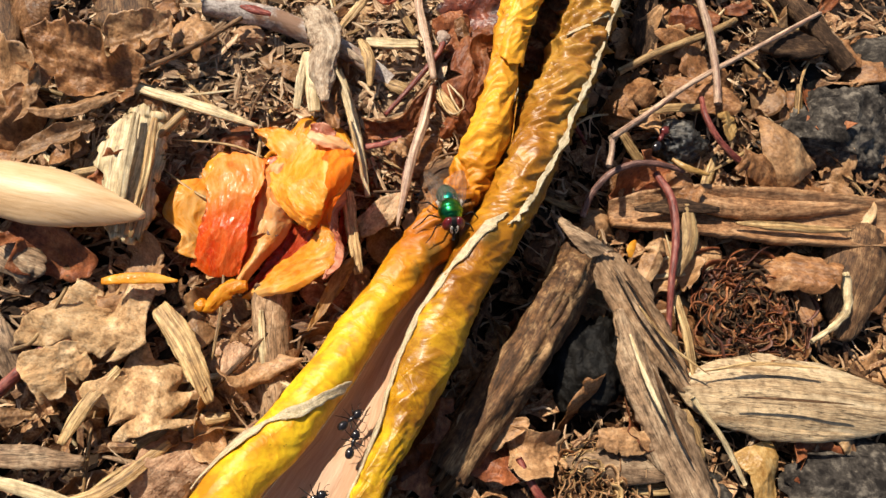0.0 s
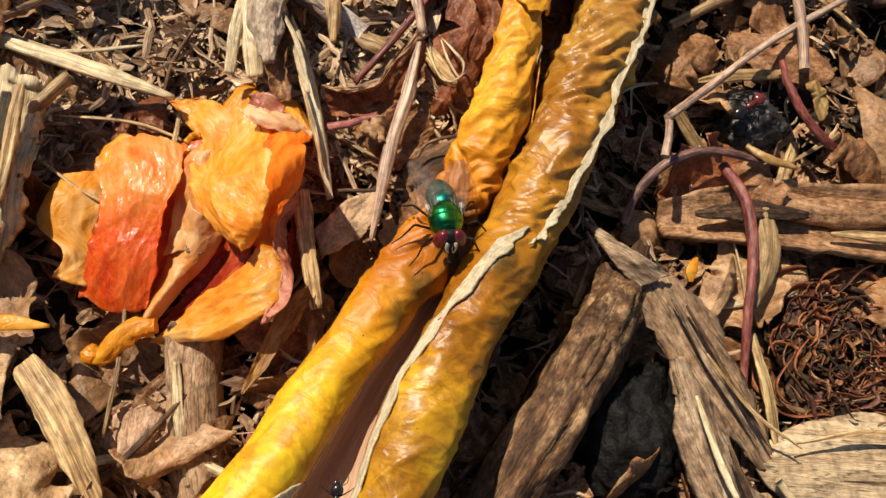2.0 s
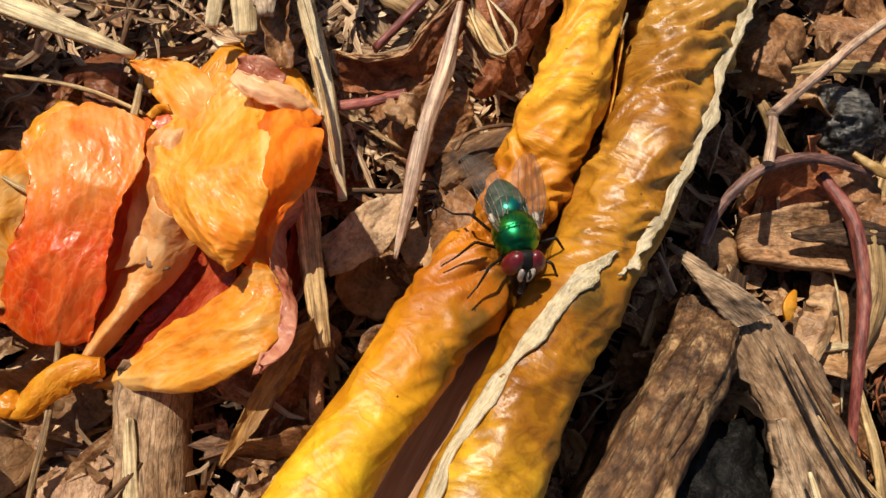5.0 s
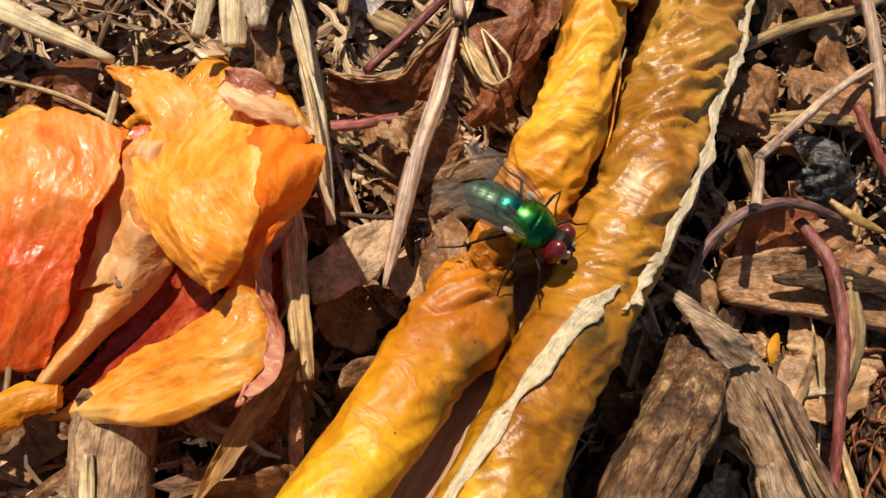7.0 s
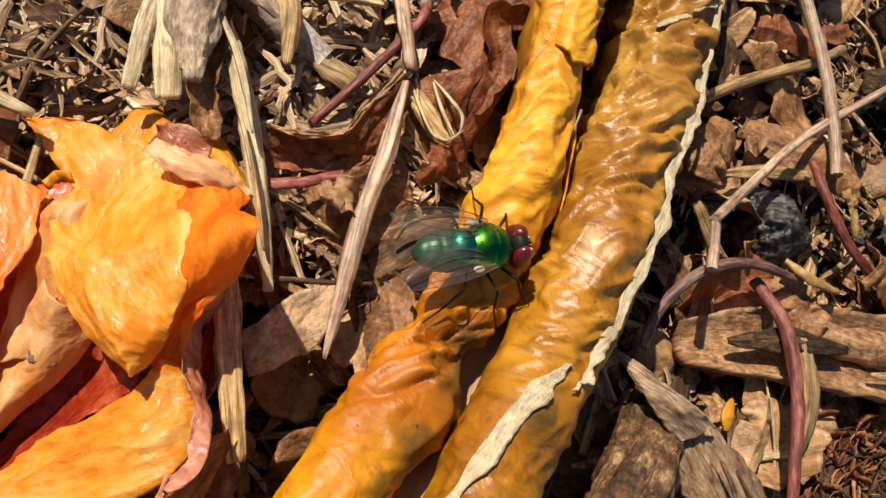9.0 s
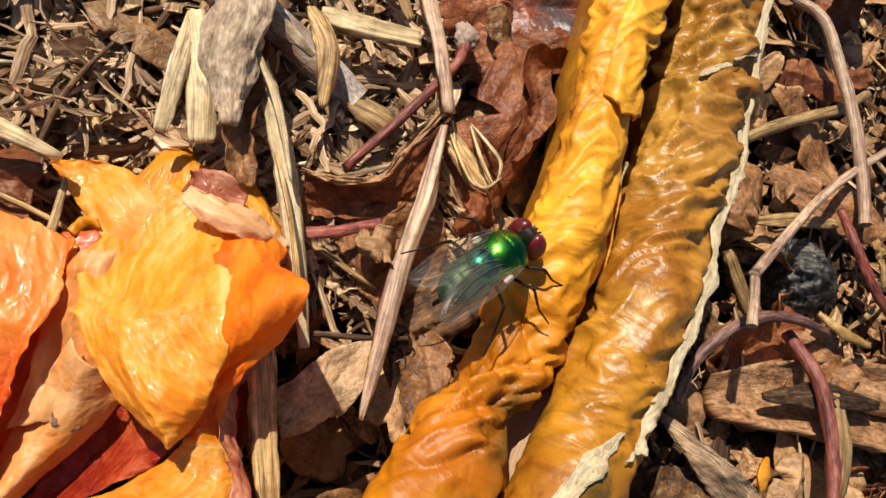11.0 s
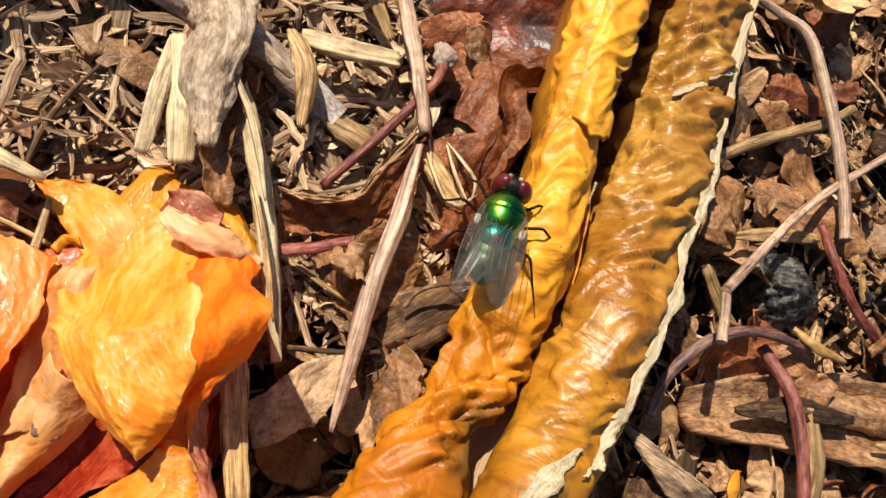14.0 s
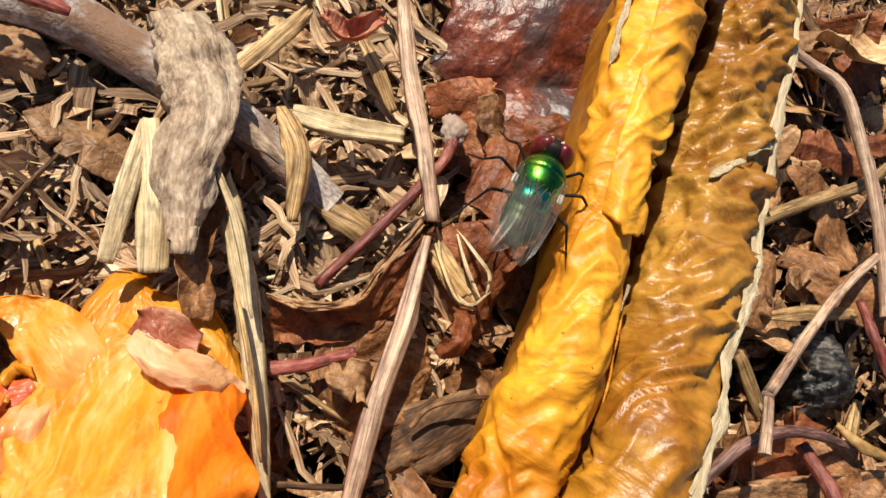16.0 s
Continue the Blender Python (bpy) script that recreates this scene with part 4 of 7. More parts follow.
stick("curved_purple_twig", "curved purple-brown stalk arching over the soil", "twig", [(26.5, 33.2, 0.5), (28.1, 37.2, 2.0), (31.4, 40.6, 4.0), (35.6, 42.2, 5.0), (39.8, 42.2, 5.5), (45.3, 41.2, 5.0)], [0.56, 0.62, 0.62, 0.62, 0.56, 0.44], PURPLE, seed=17)
blade("yellow_chip", "small yellow-brown curled chip", "leaf chip", [(42.9, 43.5, 5.5), (45.1, 41.5, 6.5), (49.6, 40.1, 6.0)], 1.27, AMBER, ends=(0.5, 0.3), cup=0.3, ragged=0.4, seed=18)
stick("tan_stalk", "tan dry stalk with a bent broken end", "stalk", [(29.8, 44.9, 9.5), (39.2, 52.2, 7.0), (49.4, 60.0, 5.5), (65.5, 69.9, 4.5), (80.4, 79.0, 4.0)], [0.58, 0.56, 0.54, 0.5, 0.45], PINKSTRAW, lumpy=0.08, seed=19)
stick("tan_stalk_end", "broken tan stalk end pointing down", "stalk", [(30.2, 45.3, 9.3), (30.0, 42.7, 9.0), (29.2, 39.7, 9.0)], [0.5, 0.5, 0.6], PINKSTRAW, lumpy=0.08, seed=20)
stick("long_straw", "straight dry straw stem behind the husk", "straw", [(36.1, 63.9, 1.0), (44.6, 68.2, 2.5), (54.4, 72.2, 3.5), (61.7, 76.6, 3.0)], [0.75, 0.83, 0.75, 0.6], STRAW, seed=21)
stick("dry_twig", "long brown stem with a kink at its node", "stem", [(45.1, 90.5, 3.0), (49.4, 87.6, 4.0), (51.4, 83.7, 6.0), (52.9, 77.5, 6.0), (53.8, 70.5, 6.0), (54.2, 62.5, 5.5), (53.9, 55.7, 5.0)], [0.6, 0.65, 0.72, 0.78, 0.78, 0.74, 0.74], PINKSTRAW, lumpy=0.1, seed=22)
blade("flat_straw", "flat grooved straw piece under the stalk", "straw", [(39.2, 54.7, 2.0), (44.5, 55.7, 2.5), (53.2, 56.7, 2.0)], 1.67, STRAW, ends=(0.3, 0.7), ridges=0.25, seed=23)
blade("orange_fragment", "amber orange translucent petal fragment", "petal", [(54.6, 53.7, 4.5), (55.4, 51.4, 5.0), (56.8, 49.3, 4.0)], 3.61, AMBER, ends=(0.9, 0.7), cup=0.15, crumple=0.7, ragged=0.3, power=0.4, seed=24)
stick("red_brown_twig", "short red-brown twig leaning on the orange fragment", "twig", [(51.3, 57.4, 4.0), (50.8, 52.4, 5.5), (53.6, 47.1, 5.0), (59.1, 42.3, 4.0)], [0.48, 0.61, 0.61, 0.54], REDTWIG, seed=25)
lump("charred_wood_lump", "grey-black charred wood lump with cracked grain", "charred wood", (48.3, 49.7, -1.0), [5.57, 4.86, 5], CHARGRAIN, facets=0.5, fine=0.09, detail=5, rugged=0.35, seed=26)
blade("brown_leaf", "red-brown curled leaf with a torn hole", "leaf", [(33.6, 51.2, 1.5), (35.9, 55.6, 4.0), (43.0, 63.2, 3.0)], 6.65, LEAF, ends=(0.64, 0.85), cup=0.2, crumple=0.84, ragged=0.25, nv=13, power=0.4, nu=32, seed=27)
lump("dark_stone", "large dark grey angular stone beside dry leaves", "stone", (83.3, 54.3, -3.0), [18.05, 12.23, 8], STONE, facets=0.9, rugged=0.25, fine=0.13, detail=5, seed=28)
lump("dark_stone", "dark grey stone with a flat top", "stone", (99.7, 70.7, -3.0), [10.87, 8.45, 7], STONE, facets=0.9, rugged=0.2, fine=0.08, seed=29)
blade("tan_leaf", "tan folded triangular leaf fragment against the stone", "leaf", [(62.8, 54.4, 6.5), (65.4, 47.8, 6.0), (69.6, 40.5, 3.5)], 7.52, TANLEAF, ends=(0.06, 1.92), cup=0.12, crumple=0.5, roll=-10, ragged=0.12, power=1.0, seed=30)
blade("brown_leaf_strip", "brown curled leaf strip by the stone", "leaf", [(56.8, 45.5, 2.5), (64.9, 42.4, 3.5), (77.3, 39.4, 2.0)], 6.71, LEAF, ends=(0.9, 0.64), cup=0.3, crumple=0.7, ragged=0.32, power=0.4, nv=13, nu=32, seed=31)
blade("brown_leaf", "dark brown leaf at the top of the litter", "leaf", [(46.4, 75.0, 1.0), (49.7, 70.0, 2.0), (54.2, 62.6, 2.0)], 7.98, LEAF, ends=(0.64, 0.64), crumple=0.84, ragged=0.32, power=0.4, nv=13, nu=32, seed=32)
blade("brown_leaf", "brown leaf under the crossed stalks", "leaf", [(46.2, 64.1, 2.0), (52.5, 59.1, 2.5), (59.3, 56.0, 2.0)], 5.58, LEAF, ends=(0.3, 0.4), crumple=0.5, ragged=0.2, power=0.55, nv=13, nu=32, seed=33)
blade("bark_flake", "dark weathered bark beside the far husk end", "bark", [(45.2, 84.4, 0.0), (44.3, 75.4, 1.0), (42.7, 67.6, 0.0)], 6.99, DARKBARK, ends=(0.6, 0.5), ridges=0.5, thick=1, nv=13, ragged=0.3, seed=34)
stick("dark_branch", "dark brown branch at the litter edge", "branch", [(73.8, 87.3, 1.0), (79.6, 77.7, 1.5), (87.3, 69.1, 0.0)], [1.88, 2.24, 2.0], DARKBARK, ridges=0.2, lumpy=0.2, seed=35)
# added black body: its colour gives the hollow between branch and stone its shade
lump("charcoal_lump", "black lump that stands in for the shade of a hollow", "charcoal", (80.5, 69.9, -5.0), [9.68, 7.26, 3], CHAR, rugged=0.3, fine=0.14, facets=0.2, seed=36)
blade("dark_bark", "dark bark over the hollow", "bark", [(66.0, 73.4, 2.0), (72.5, 72.2, 3.0), (81.6, 72.2, 2.0)], 6.9, DARKBARK, ends=(0.4, 0.4), ridges=0.4, thick=0.8, nv=13, seed=37)
blade("curled_leaf", "pale curled leaf fragment among stems", "leaf", [(54.9, 94.8, 2.0), (58.0, 91.7, 4.0), (64.4, 97.8, 3.0)], 6.28, CREAM, ends=(0.51, 0.51), cup=-0.3, crumple=0.7, ragged=0.32, power=0.4, nv=13, nu=32, seed=38)
blade("reddish_leaf", "reddish brown soft leaf scrap", "leaf", [(48.3, 77.7, 1.5), (52.1, 77.1, 2.0), (57.6, 76.8, 1.5)], 4.51, REDLEAF, ends=(0.51, 0.64), crumple=0.7, ragged=0.32, power=0.4, nv=13, nu=32, seed=39)
blade("bark_piece", "brown grooved bark piece near stones", "bark", [(83.4, 31.8, 3.0), (79.2, 23.7, 4.0), (74.1, 10.4, 1.0)], 12.57, WOOD, ends=(0.5, 0.2), cup=0.2, ridges=0.4, thick=1.2, nv=13, seed=40)
stick("pale_shoot", "whitish dry shoot with a swollen tip", "shoot", [(67.0, 9.9, 2.0), (71.5, 12.9, 3.2), (74.2, 16.2, 3.6), (74.4, 21.6, 4.0)], [0.41, 0.62, 0.72, 1.03], PALE, lumpy=0.25, cap=0.8, seed=41)
blade("orange_brown_leaf", "orange-brown crumpled leaf in the litter", "leaf", [(55.9, 25.3, 2.0), (63.6, 23.5, 3.5), (71.4, 20.6, 2.5)], 8.33, LEAF, ends=(0.64, 0.64), crumple=1.26, ragged=0.3, power=0.4, nv=13, nu=32, seed=42)
blade("tan_flake", "pale tan bark flake over the charcoal", "bark", [(24.9, -6.5, 3.5), (29.1, -7.1, 4.0), (34.2, -7.1, 3.5)], 4.2, TANLEAF, ends=(0.6, 0.5), thick=0.6, ragged=0.25, power=0.55, nv=13, nu=32, seed=43)
blade("brown_leaf", "grey-brown leaf under the tan flake", "leaf", [(20.3, -10.2, 1.5), (28.8, -11.1, 2.5), (37.3, -12.3, 2.0)], 6.32, GREYWOOD, ends=(0.2, 0.4), cup=0.2, crumple=0.4, seed=44)
blade("tan_leaf", "tan cupped leaf beside the curled seed head", "leaf", [(10.9, -8.8, 0.0), (14.5, -8.8, 1.5), (20.1, -7.8, 1.0)], 7.69, TANLEAF, ends=(0.78, 0.64), cup=-0.3, crumple=0.7, ragged=0.32, power=0.4, nv=13, nu=32, seed=45)
stick("red_twig_scrap", "thin red twig scrap by leaves", "stem", [(12.0, -9.7, 2.0), (14.2, -14.3, 2.5), (17.5, -18.8, 2.0)], [0.57, 0.75, 0.66], REDTWIG, seed=46)
stick("thin_twig", "thin pale twig under the pod valve", "twig", [(41.8, -0.3, 4.5), (46.4, -6.9, 4.0), (50.5, -14.4, 2.0)], [0.48, 0.48, 0.39], PALE, seed=47)
blade("fibre_tuft", "tan fibre tuft under the splinter", "plant fibre", [(41.1, -2.1, 2.0), (42.2, -6.9, 2.0), (43.7, -11.6, 1.0)], 3.91, STRAW, ends=(0.4, 0.2), ridges=0.4, seed=48)
blade("leaf_tip", "small tan leaf tip between twig and bark", "leaf", [(35.8, 19.8, 3.0), (38.6, 25.1, 3.5), (40.1, 28.5, 3.0)], 4.12, TANLEAF, ends=(0.2, 0.2), cup=0.3, ragged=0.2, power=0.55, nv=13, nu=32, seed=49)
blade("yellow_chip", "tiny bright yellow petal scrap", "petal", [(33.8, 24.6, 3.5), (33.9, 26.2, 4.0), (35.1, 27.9, 3.5)], 1.53, PETALGOLD, ends=(0.4, 0.2), seed=50)
blade("dark_leaf", "dark leaf at the foot of the husk", "leaf", [(-0.5, 0.5, 2.0), (-1.9, -6.1, 2.0), (-5.1, -15.2, 1.0)], 5.72, REDLEAF, ends=(0.51, 0.78), ridges=0.3, ragged=0.32, power=0.4, nv=13, nu=32, seed=51)
pale_one = stick("pale_stick", "pale split straw stick with frayed end", "straw", [(-19.9, 61.6, 3.0), (-17.8, 55.7, 4.0), (-15.8, 48.5, 4.0), (-14.4, 41.5, 4.0), (-13.1, 34.6, 3.5)], [0.76, 0.86, 0.96, 0.86, 0.45], PALE, ridges=0.2, lumpy=0.15, flat=0.6, seed=52)
blade("flat_straw", "flat brown straw standing under the stick", "straw", [(-16.6, 35.7, 3.5), (-15.7, 28.8, 3.5), (-14.4, 20.7, 3.0)], 2.11, STRAW, ends=(0.9, 0.6), ridges=0.3, thick=0.5, seed=53)
stick("red_twig", "slender red twig with a grey bud", "twig", [(0.7, 66.3, 4.0), (-0.5, 63.5, 4.0), (-5.1, 57.7, 2.5), (-10.0, 52.0, 1.0)], [0.62, 0.51, 0.51, 0.45], REDTWIG, seed=54)
lump("grey_bud", "grey scaly bud at the twig end", "bud", (0.7, 67.3, 4.0), [1.17, 1.64, 0.94], GREYBRANCH, fine=0.15, seed=55)
stick("red_twig", "short flattened red twig", "twig", [(-17.8, 44.0, 2.5), (-11.9, 44.7, 3.0), (-7.1, 46.2, 3.5)], [0.46, 0.56, 0.46], REDTWIG, flat=0.6, seed=56)
blade("pale_straw_blade", "pale straw blade above the fork", "straw", [(-4.3, 82.2, 2.0), (-3.6, 72.8, 4.0), (-2.4, 65.5, 5.0), (-1.3, 57.8, 5.0)], 1.7, PINKSTRAW, ends=(0.6, 0.7), cup=0.2, ridges=0.15, thick=0.4, seed=57)
blade("pinkish_straw_blade", "long pinkish grooved straw blade", "straw", [(-1.7, 56.5, 5.0), (-3.2, 49.5, 5.0), (-5.3, 42.4, 4.5), (-6.7, 35.3, 4.0), (-7.9, 29.3, 3.0)], 1.85, PINKSTRAW, ends=(0.35, 0.15), cup=0.25, ridges=0.2, thick=0.5, nu=36, seed=58)
rimmed = thing("brown_leaf", petal_mesh("brown_leaf", [(-14.2, 50.1, 3.0), (-11.4, 49.4, 3.6), (-7.6, 50.4, 3.6), (-5.4, 53.5, 3.8), (-1.9, 57.9, 4.0)], [(-13.6, 47.0, 0.8), (-9.7, 47.2, 0.8), (-5.6, 48.6, 0.8), (-2.8, 52.0, 1.3), (-0.2, 57.4, 2.0)], REDLEAF, folds=10, slope=0.10, crumple=1.6, ragged=0.25, thick=0.18, nu=90, nv=50, seed=59, curl=0.5), "curled brown leaf with a raised rim", "leaf")
part_of("rim", petal_mesh("rim", [(-14.4, 50.3, 3.1), (-11.4, 49.7, 3.8), (-7.6, 50.7, 3.8), (-5.5, 53.8, 4.0), (-2.1, 58.1, 4.1)], [(-14.1, 49.7, 3.0), (-11.2, 49.1, 3.7), (-7.4, 50.1, 3.7), (-5.1, 53.3, 3.9), (-1.7, 57.7, 4.0)], TANLEAF, crumple=0.5, slope=0.02, ragged=0.2, thick=0.2, nu=80, nv=12, seed=159), rimmed, "pale brown rolled rim")
crumbling = thing("crumbling_leaf", petal_mesh("crumbling_leaf", [(-10.4, 44.9, 0.5), (-8.1, 47.9, 1.2), (-4.3, 49.2, 1.5), (0.0, 49.2, 1.0)], [(-8.1, 41.1, 0.0), (-5.5, 39.5, 0.5), (-2.4, 40.4, 0.5), (0.5, 45.2, 0.2)], LEAF, folds=12, slope=0.12, crumple=2.0, ragged=0.45, thick=0.2, nu=80, nv=60, seed=60), "crumbling grey-brown leaf with ragged rim", "leaf")
red_one = blade("red_brown_leaf", "red-brown crumpled leaf against the husk", "leaf", [(-0.6, 45.9, 1.5), (3.2, 53.1, 2.5), (7.2, 66.2, 2.0)], 8.87, REDLEAF, ends=(0.9, 0.78), crumple=1.68, ragged=0.3, nv=15, power=0.4, nu=32, seed=61)
blade("folded_red_leaf", "folded red-brown leaf edge standing up", "leaf", [(5.6, 55.2, 3.5), (7.5, 59.5, 6.5), (7.1, 63.9, 6.0), (12.7, 67.1, 3.0)], 3.14, REDLEAF, ends=(0.4, 0.3), cup=-0.4, crumple=0.5, ragged=0.2, power=0.55, nv=13, nu=32, seed=62)
blade("fibre_curl", "thin pale curled plant fibre", "plant fibre", [(-0.1, 58.2, 3.0), (0.3, 53.5, 4.0), (2.2, 51.0, 4.5), (4.4, 52.4, 4.5)], 0.34, PALE, ends=(0.4, 0.3), ridges=0.15, seed=63)
blade("fibre_curl", "thin tan curled fibre strand", "plant fibre", [(1.1, 58.5, 3.5), (2.8, 55.4, 5.0), (4.1, 53.7, 5.0), (4.0, 52.0, 4.5)], 0.35, PALE, ends=(0.4, 0.3), seed=64)
blade("fibre_curl", "thin tan bent fibre strand", "plant fibre", [(-0.7, 56.8, 3.5), (1.0, 51.8, 4.5), (3.3, 50.8, 4.0)], 0.34, STRAW, ends=(0.4, 0.3), seed=65)
blade("fibre_curl", "thin pale straight fibre strand", "plant fibre", [(1.3, 57.3, 4.0), (2.1, 54.2, 4.5), (3.5, 51.7, 4.2)], 0.29, PALE, ends=(0.4, 0.3), seed=66)
blade("fibre_tuft", "shredded pale fibre tuft", "plant fibre", [(-0.9, 57.4, 3.0), (0.9, 54.2, 3.5), (3.6, 51.6, 3.0)], 2.91, STRAW, ends=(0.3, 0.5), ridges=0.5, ragged=0.4, seed=67)
fruit = blade("dried_fruit", "dark red-brown wrinkled dried fruit with frayed skin", "dried fruit", [(12.1, 93.3, 2.0), (9.2, 80.1, 5.0), (9.2, 69.4, 3.5)], 16.61, FRUITSKIN, ends=(0.95, 0.7), cup=0.1, crumple=1.1, ragged=0.14, power=0.4, seed=68)
part_of("fruit_skin", blade_mesh("fruit_skin", [(2.1, 73.7, 4.0), (4.3, 69.0, 3.5), (5.5, 63.7, 2.5)], 5.2, REDLEAF, ends=(0.9, 0.64), crumple=1.26, ragged=0.4, ridges=0.3, nv=13, power=0.4, nu=32, seed=69), fruit, "frayed orange-brown skin hanging from the dried fruit")
speckled = thing("tan_leaf", petal_mesh("tan_leaf", [(-15.0, 31.0, 1.0), (-12.6, 32.8, 2.5), (-10.3, 34.7, 3.0), (-7.3, 36.1, 3.2)], [(-13.8, 27.5, 1.0), (-10.8, 29.1, 2.0), (-8.3, 30.8, 2.6), (-7.1, 33.8, 3.0)], SPECKLED, folds=8, slope=0.07, crumple=1.0, ragged=0.3, thick=0.2, nu=70, nv=50, seed=70), "tan speckled leaf lying over a hollow", "leaf")
stick("thin_twig", "thin brown stem curving by the husk", "stem", [(-12.3, 36.1, 2.0), (-7.2, 36.0, 3.0), (-3.8, 36.5, 2.0)], [0.26, 0.26, 0.21], WOOD, seed=71)
stick("curved_tendril", "thin curved brown tendril", "tendril", [(-2.0, 40.7, 3.0), (-0.7, 42.3, 4.0), (2.6, 43.2, 4.5), (6.4, 43.5, 4.0)], [0.22, 0.22, 0.22, 0.17], WOOD, seed=72)
blade("dark_bark", "dark furrowed bark under the tendril", "bark", [(-3.4, 38.2, 1.0), (-0.4, 40.0, 2.0), (4.8, 43.2, 2.0)], 5.11, WOOD, ends=(0.4, 0.5), ridges=0.6, thick=1, nv=13, seed=73)
blade("leaf_scrap", "torn brown leaf scrap by the husk", "leaf", [(-4.9, 40.9, 0.0), (-2.2, 34.6, 1.5), (-2.8, 29.6, 1.0)], 3.68, LEAF, ends=(0.64, 0.64), crumple=0.84, ragged=0.32, power=0.4, nv=13, nu=32, seed=74)
thing("narrow_leaf", petal_mesh("narrow_leaf", [(-22.6, 10.8, 3.6), (-21.4, 14.3, 4.2), (-19.7, 18.1, 4.6), (-17.5, 21.5, 4.8), (-15.4, 23.4, 4.5)], [(-22.4, 10.6, 3.6), (-20.0, 13.3, 4.0), (-17.5, 17.1, 4.2), (-16.3, 19.1, 4.2), (-15.0, 21.9, 4.0)], OCHRE, folds=5, slope=0.06, crumple=0.7, ragged=0.25, thick=0.14, nu=60, nv=26, seed=75), "brown pointed leaf blade under the flower", "leaf")
blade("narrow_leaf", "narrow brown leaf sliver", "leaf", [(-14.9, 20.0, 2.0), (-14.7, 15.9, 2.0), (-14.6, 10.8, 2.0)], 1.29, LEAF, ends=(0.4, 0.2), ragged=0.06, power=0.9, nv=13, nu=32, seed=76)
grey = stick("grey_branch", "smooth grey branch with reddish bark patches", "branch", [(-43.8, 73.5, 1.0), (-36.2, 71.8, 1.5), (-30.0, 70.5, 1.5), (-23.1, 67.6, 1.0), (-15.9, 64.3, 0.5), (-9.0, 59.8, -0.5)], [2.3, 2.2, 2.1, 2.0, 1.9, 1.75], GREYBRANCH, lumpy=0.07, sides=20, nu=44, seed=77)
crust = blade("crusted_wood", "crusted grey wood piece splitting into fibres", "wood chip", [(-24.5, 73.0, 4.0), (-22.4, 68.0, 6.5), (-21.1, 63.2, 6.5), (-21.6, 57.7, 5.5), (-21.2, 52.2, 4.0)], 5.39, CRUST, ends=(0.7, 0.25), cup=0.2, ridges=0.22, thick=1.6, crumple=1.7, nv=25, nu=60, ragged=0.32, seed=78)
part_of("pale_fibre_strip", blade_mesh("pale_fibre_strip", [(-24.6, 62.4, 4.5), (-23.5, 56.4, 5.0), (-22.8, 50.5, 4.0)], 2.27, PALE, ends=(0.5, 0.8), ridges=0.35, thick=0.5, seed=79), crust, "pale grey fibre strip peeling downward")
blade("yellow_straw", "yellow straw strip leaning on the flower", "straw", [(-24.9, 62.3, 4.0), (-25.5, 56.0, 5.0), (-26.1, 50.7, 4.0)], 1.56, PALE, ends=(0.6, 0.8), ridges=0.25, thick=0.4, seed=80)
blade("brown_split_husk", "brown cupped dry husk half", "leaf", [(-19.9, 61.6, 3.0), (-20.3, 54.6, 4.0), (-19.2, 47.2, 3.0)], 3.34, LEAF, ends=(0.64, 0.3), cup=-0.3, ridges=0.3, ragged=0.32, power=0.4, nv=13, nu=32, seed=81)
blade("straw_curl", "pale straw strip with square end", "straw", [(-14.0, 66.0, 3.5), (-9.7, 65.3, 4.5), (-4.0, 65.9, 4.0)], 2.21, PALE, ends=(0.6, 0.8), ridges=0.3, thick=0.5, seed=82)
blade("curved_straw", "curved tan straw leaf", "straw", [(-15.1, 65.9, 4.5), (-13.2, 61.9, 5.0), (-13.1, 56.1, 3.5)], 2.35, STRAW, ends=(0.4, 0.2), cup=0.2, ridges=0.3, seed=83)
blade("straw_shred", "tan straw shred over soil", "straw", [(-19.2, 68.1, 3.5), (-16.2, 71.7, 4.5), (-13.5, 75.4, 5.0)], 1.65, STRAW, ends=(0.4, 0.5), ridges=0.3, seed=84)
blade("straw_shred", "pale straw shred over soil", "straw", [(-4.6, 68.7, 2.5), (-7.0, 72.9, 3.5), (-9.0, 76.7, 3.0)], 1.63, STRAW, ends=(0.5, 0.3), ridges=0.3, seed=85)
blade("straw_shred", "grey straw bundle in a hollow", "straw", [(-10.6, 59.3, 1.0), (-7.8, 57.8, 1.5), (-4.6, 56.4, 1.0)], 2.47, STRAW, ends=(0.4, 0.5), ridges=0.5, seed=86)
blade("pink_scrap", "pinkish withered petal scrap", "petal", [(-12.4, 74.1, 5.5), (-10.2, 73.2, 6.0), (-7.0, 76.0, 5.5)], 2.23, PETALPINK, ends=(0.4, 0.5), cup=-0.5, crumple=1.3, ragged=0.45, nv=13, nu=30, seed=87)
blade("leaf_fragment", "ribbed brown leaf fragment", "leaf", [(-31.7, 63.9, 0.5), (-28.9, 61.4, 1.0), (-25.7, 60.0, 0.5)], 4.42, TANLEAF, ends=(0.9, 0.78), ridges=0.4, ragged=0.2, power=0.4, nv=13, nu=32, seed=88)
lump("bark_clod", "brown soft bark clod beside the branch", "bark", (-35.2, 67.7, 0.5), [2.86, 2.34, 1.87], CLOD, rugged=0.3, fine=0.08, facets=0.7, detail=5, seed=89)
blade("grass_stem", "split pale grass stem reaching the flower", "grass", [(-63.0, 58.0, 0.5), (-57.5, 56.5, 1.0), (-47.5, 52.6, 2.5), (-39.0, 49.6, 3.2), (-32.6, 47.2, 3.2)], 2.0, PALE, ends=(0.3, 0.3), ridges=0.3, thick=0.6, ragged=0.1, seed=90)
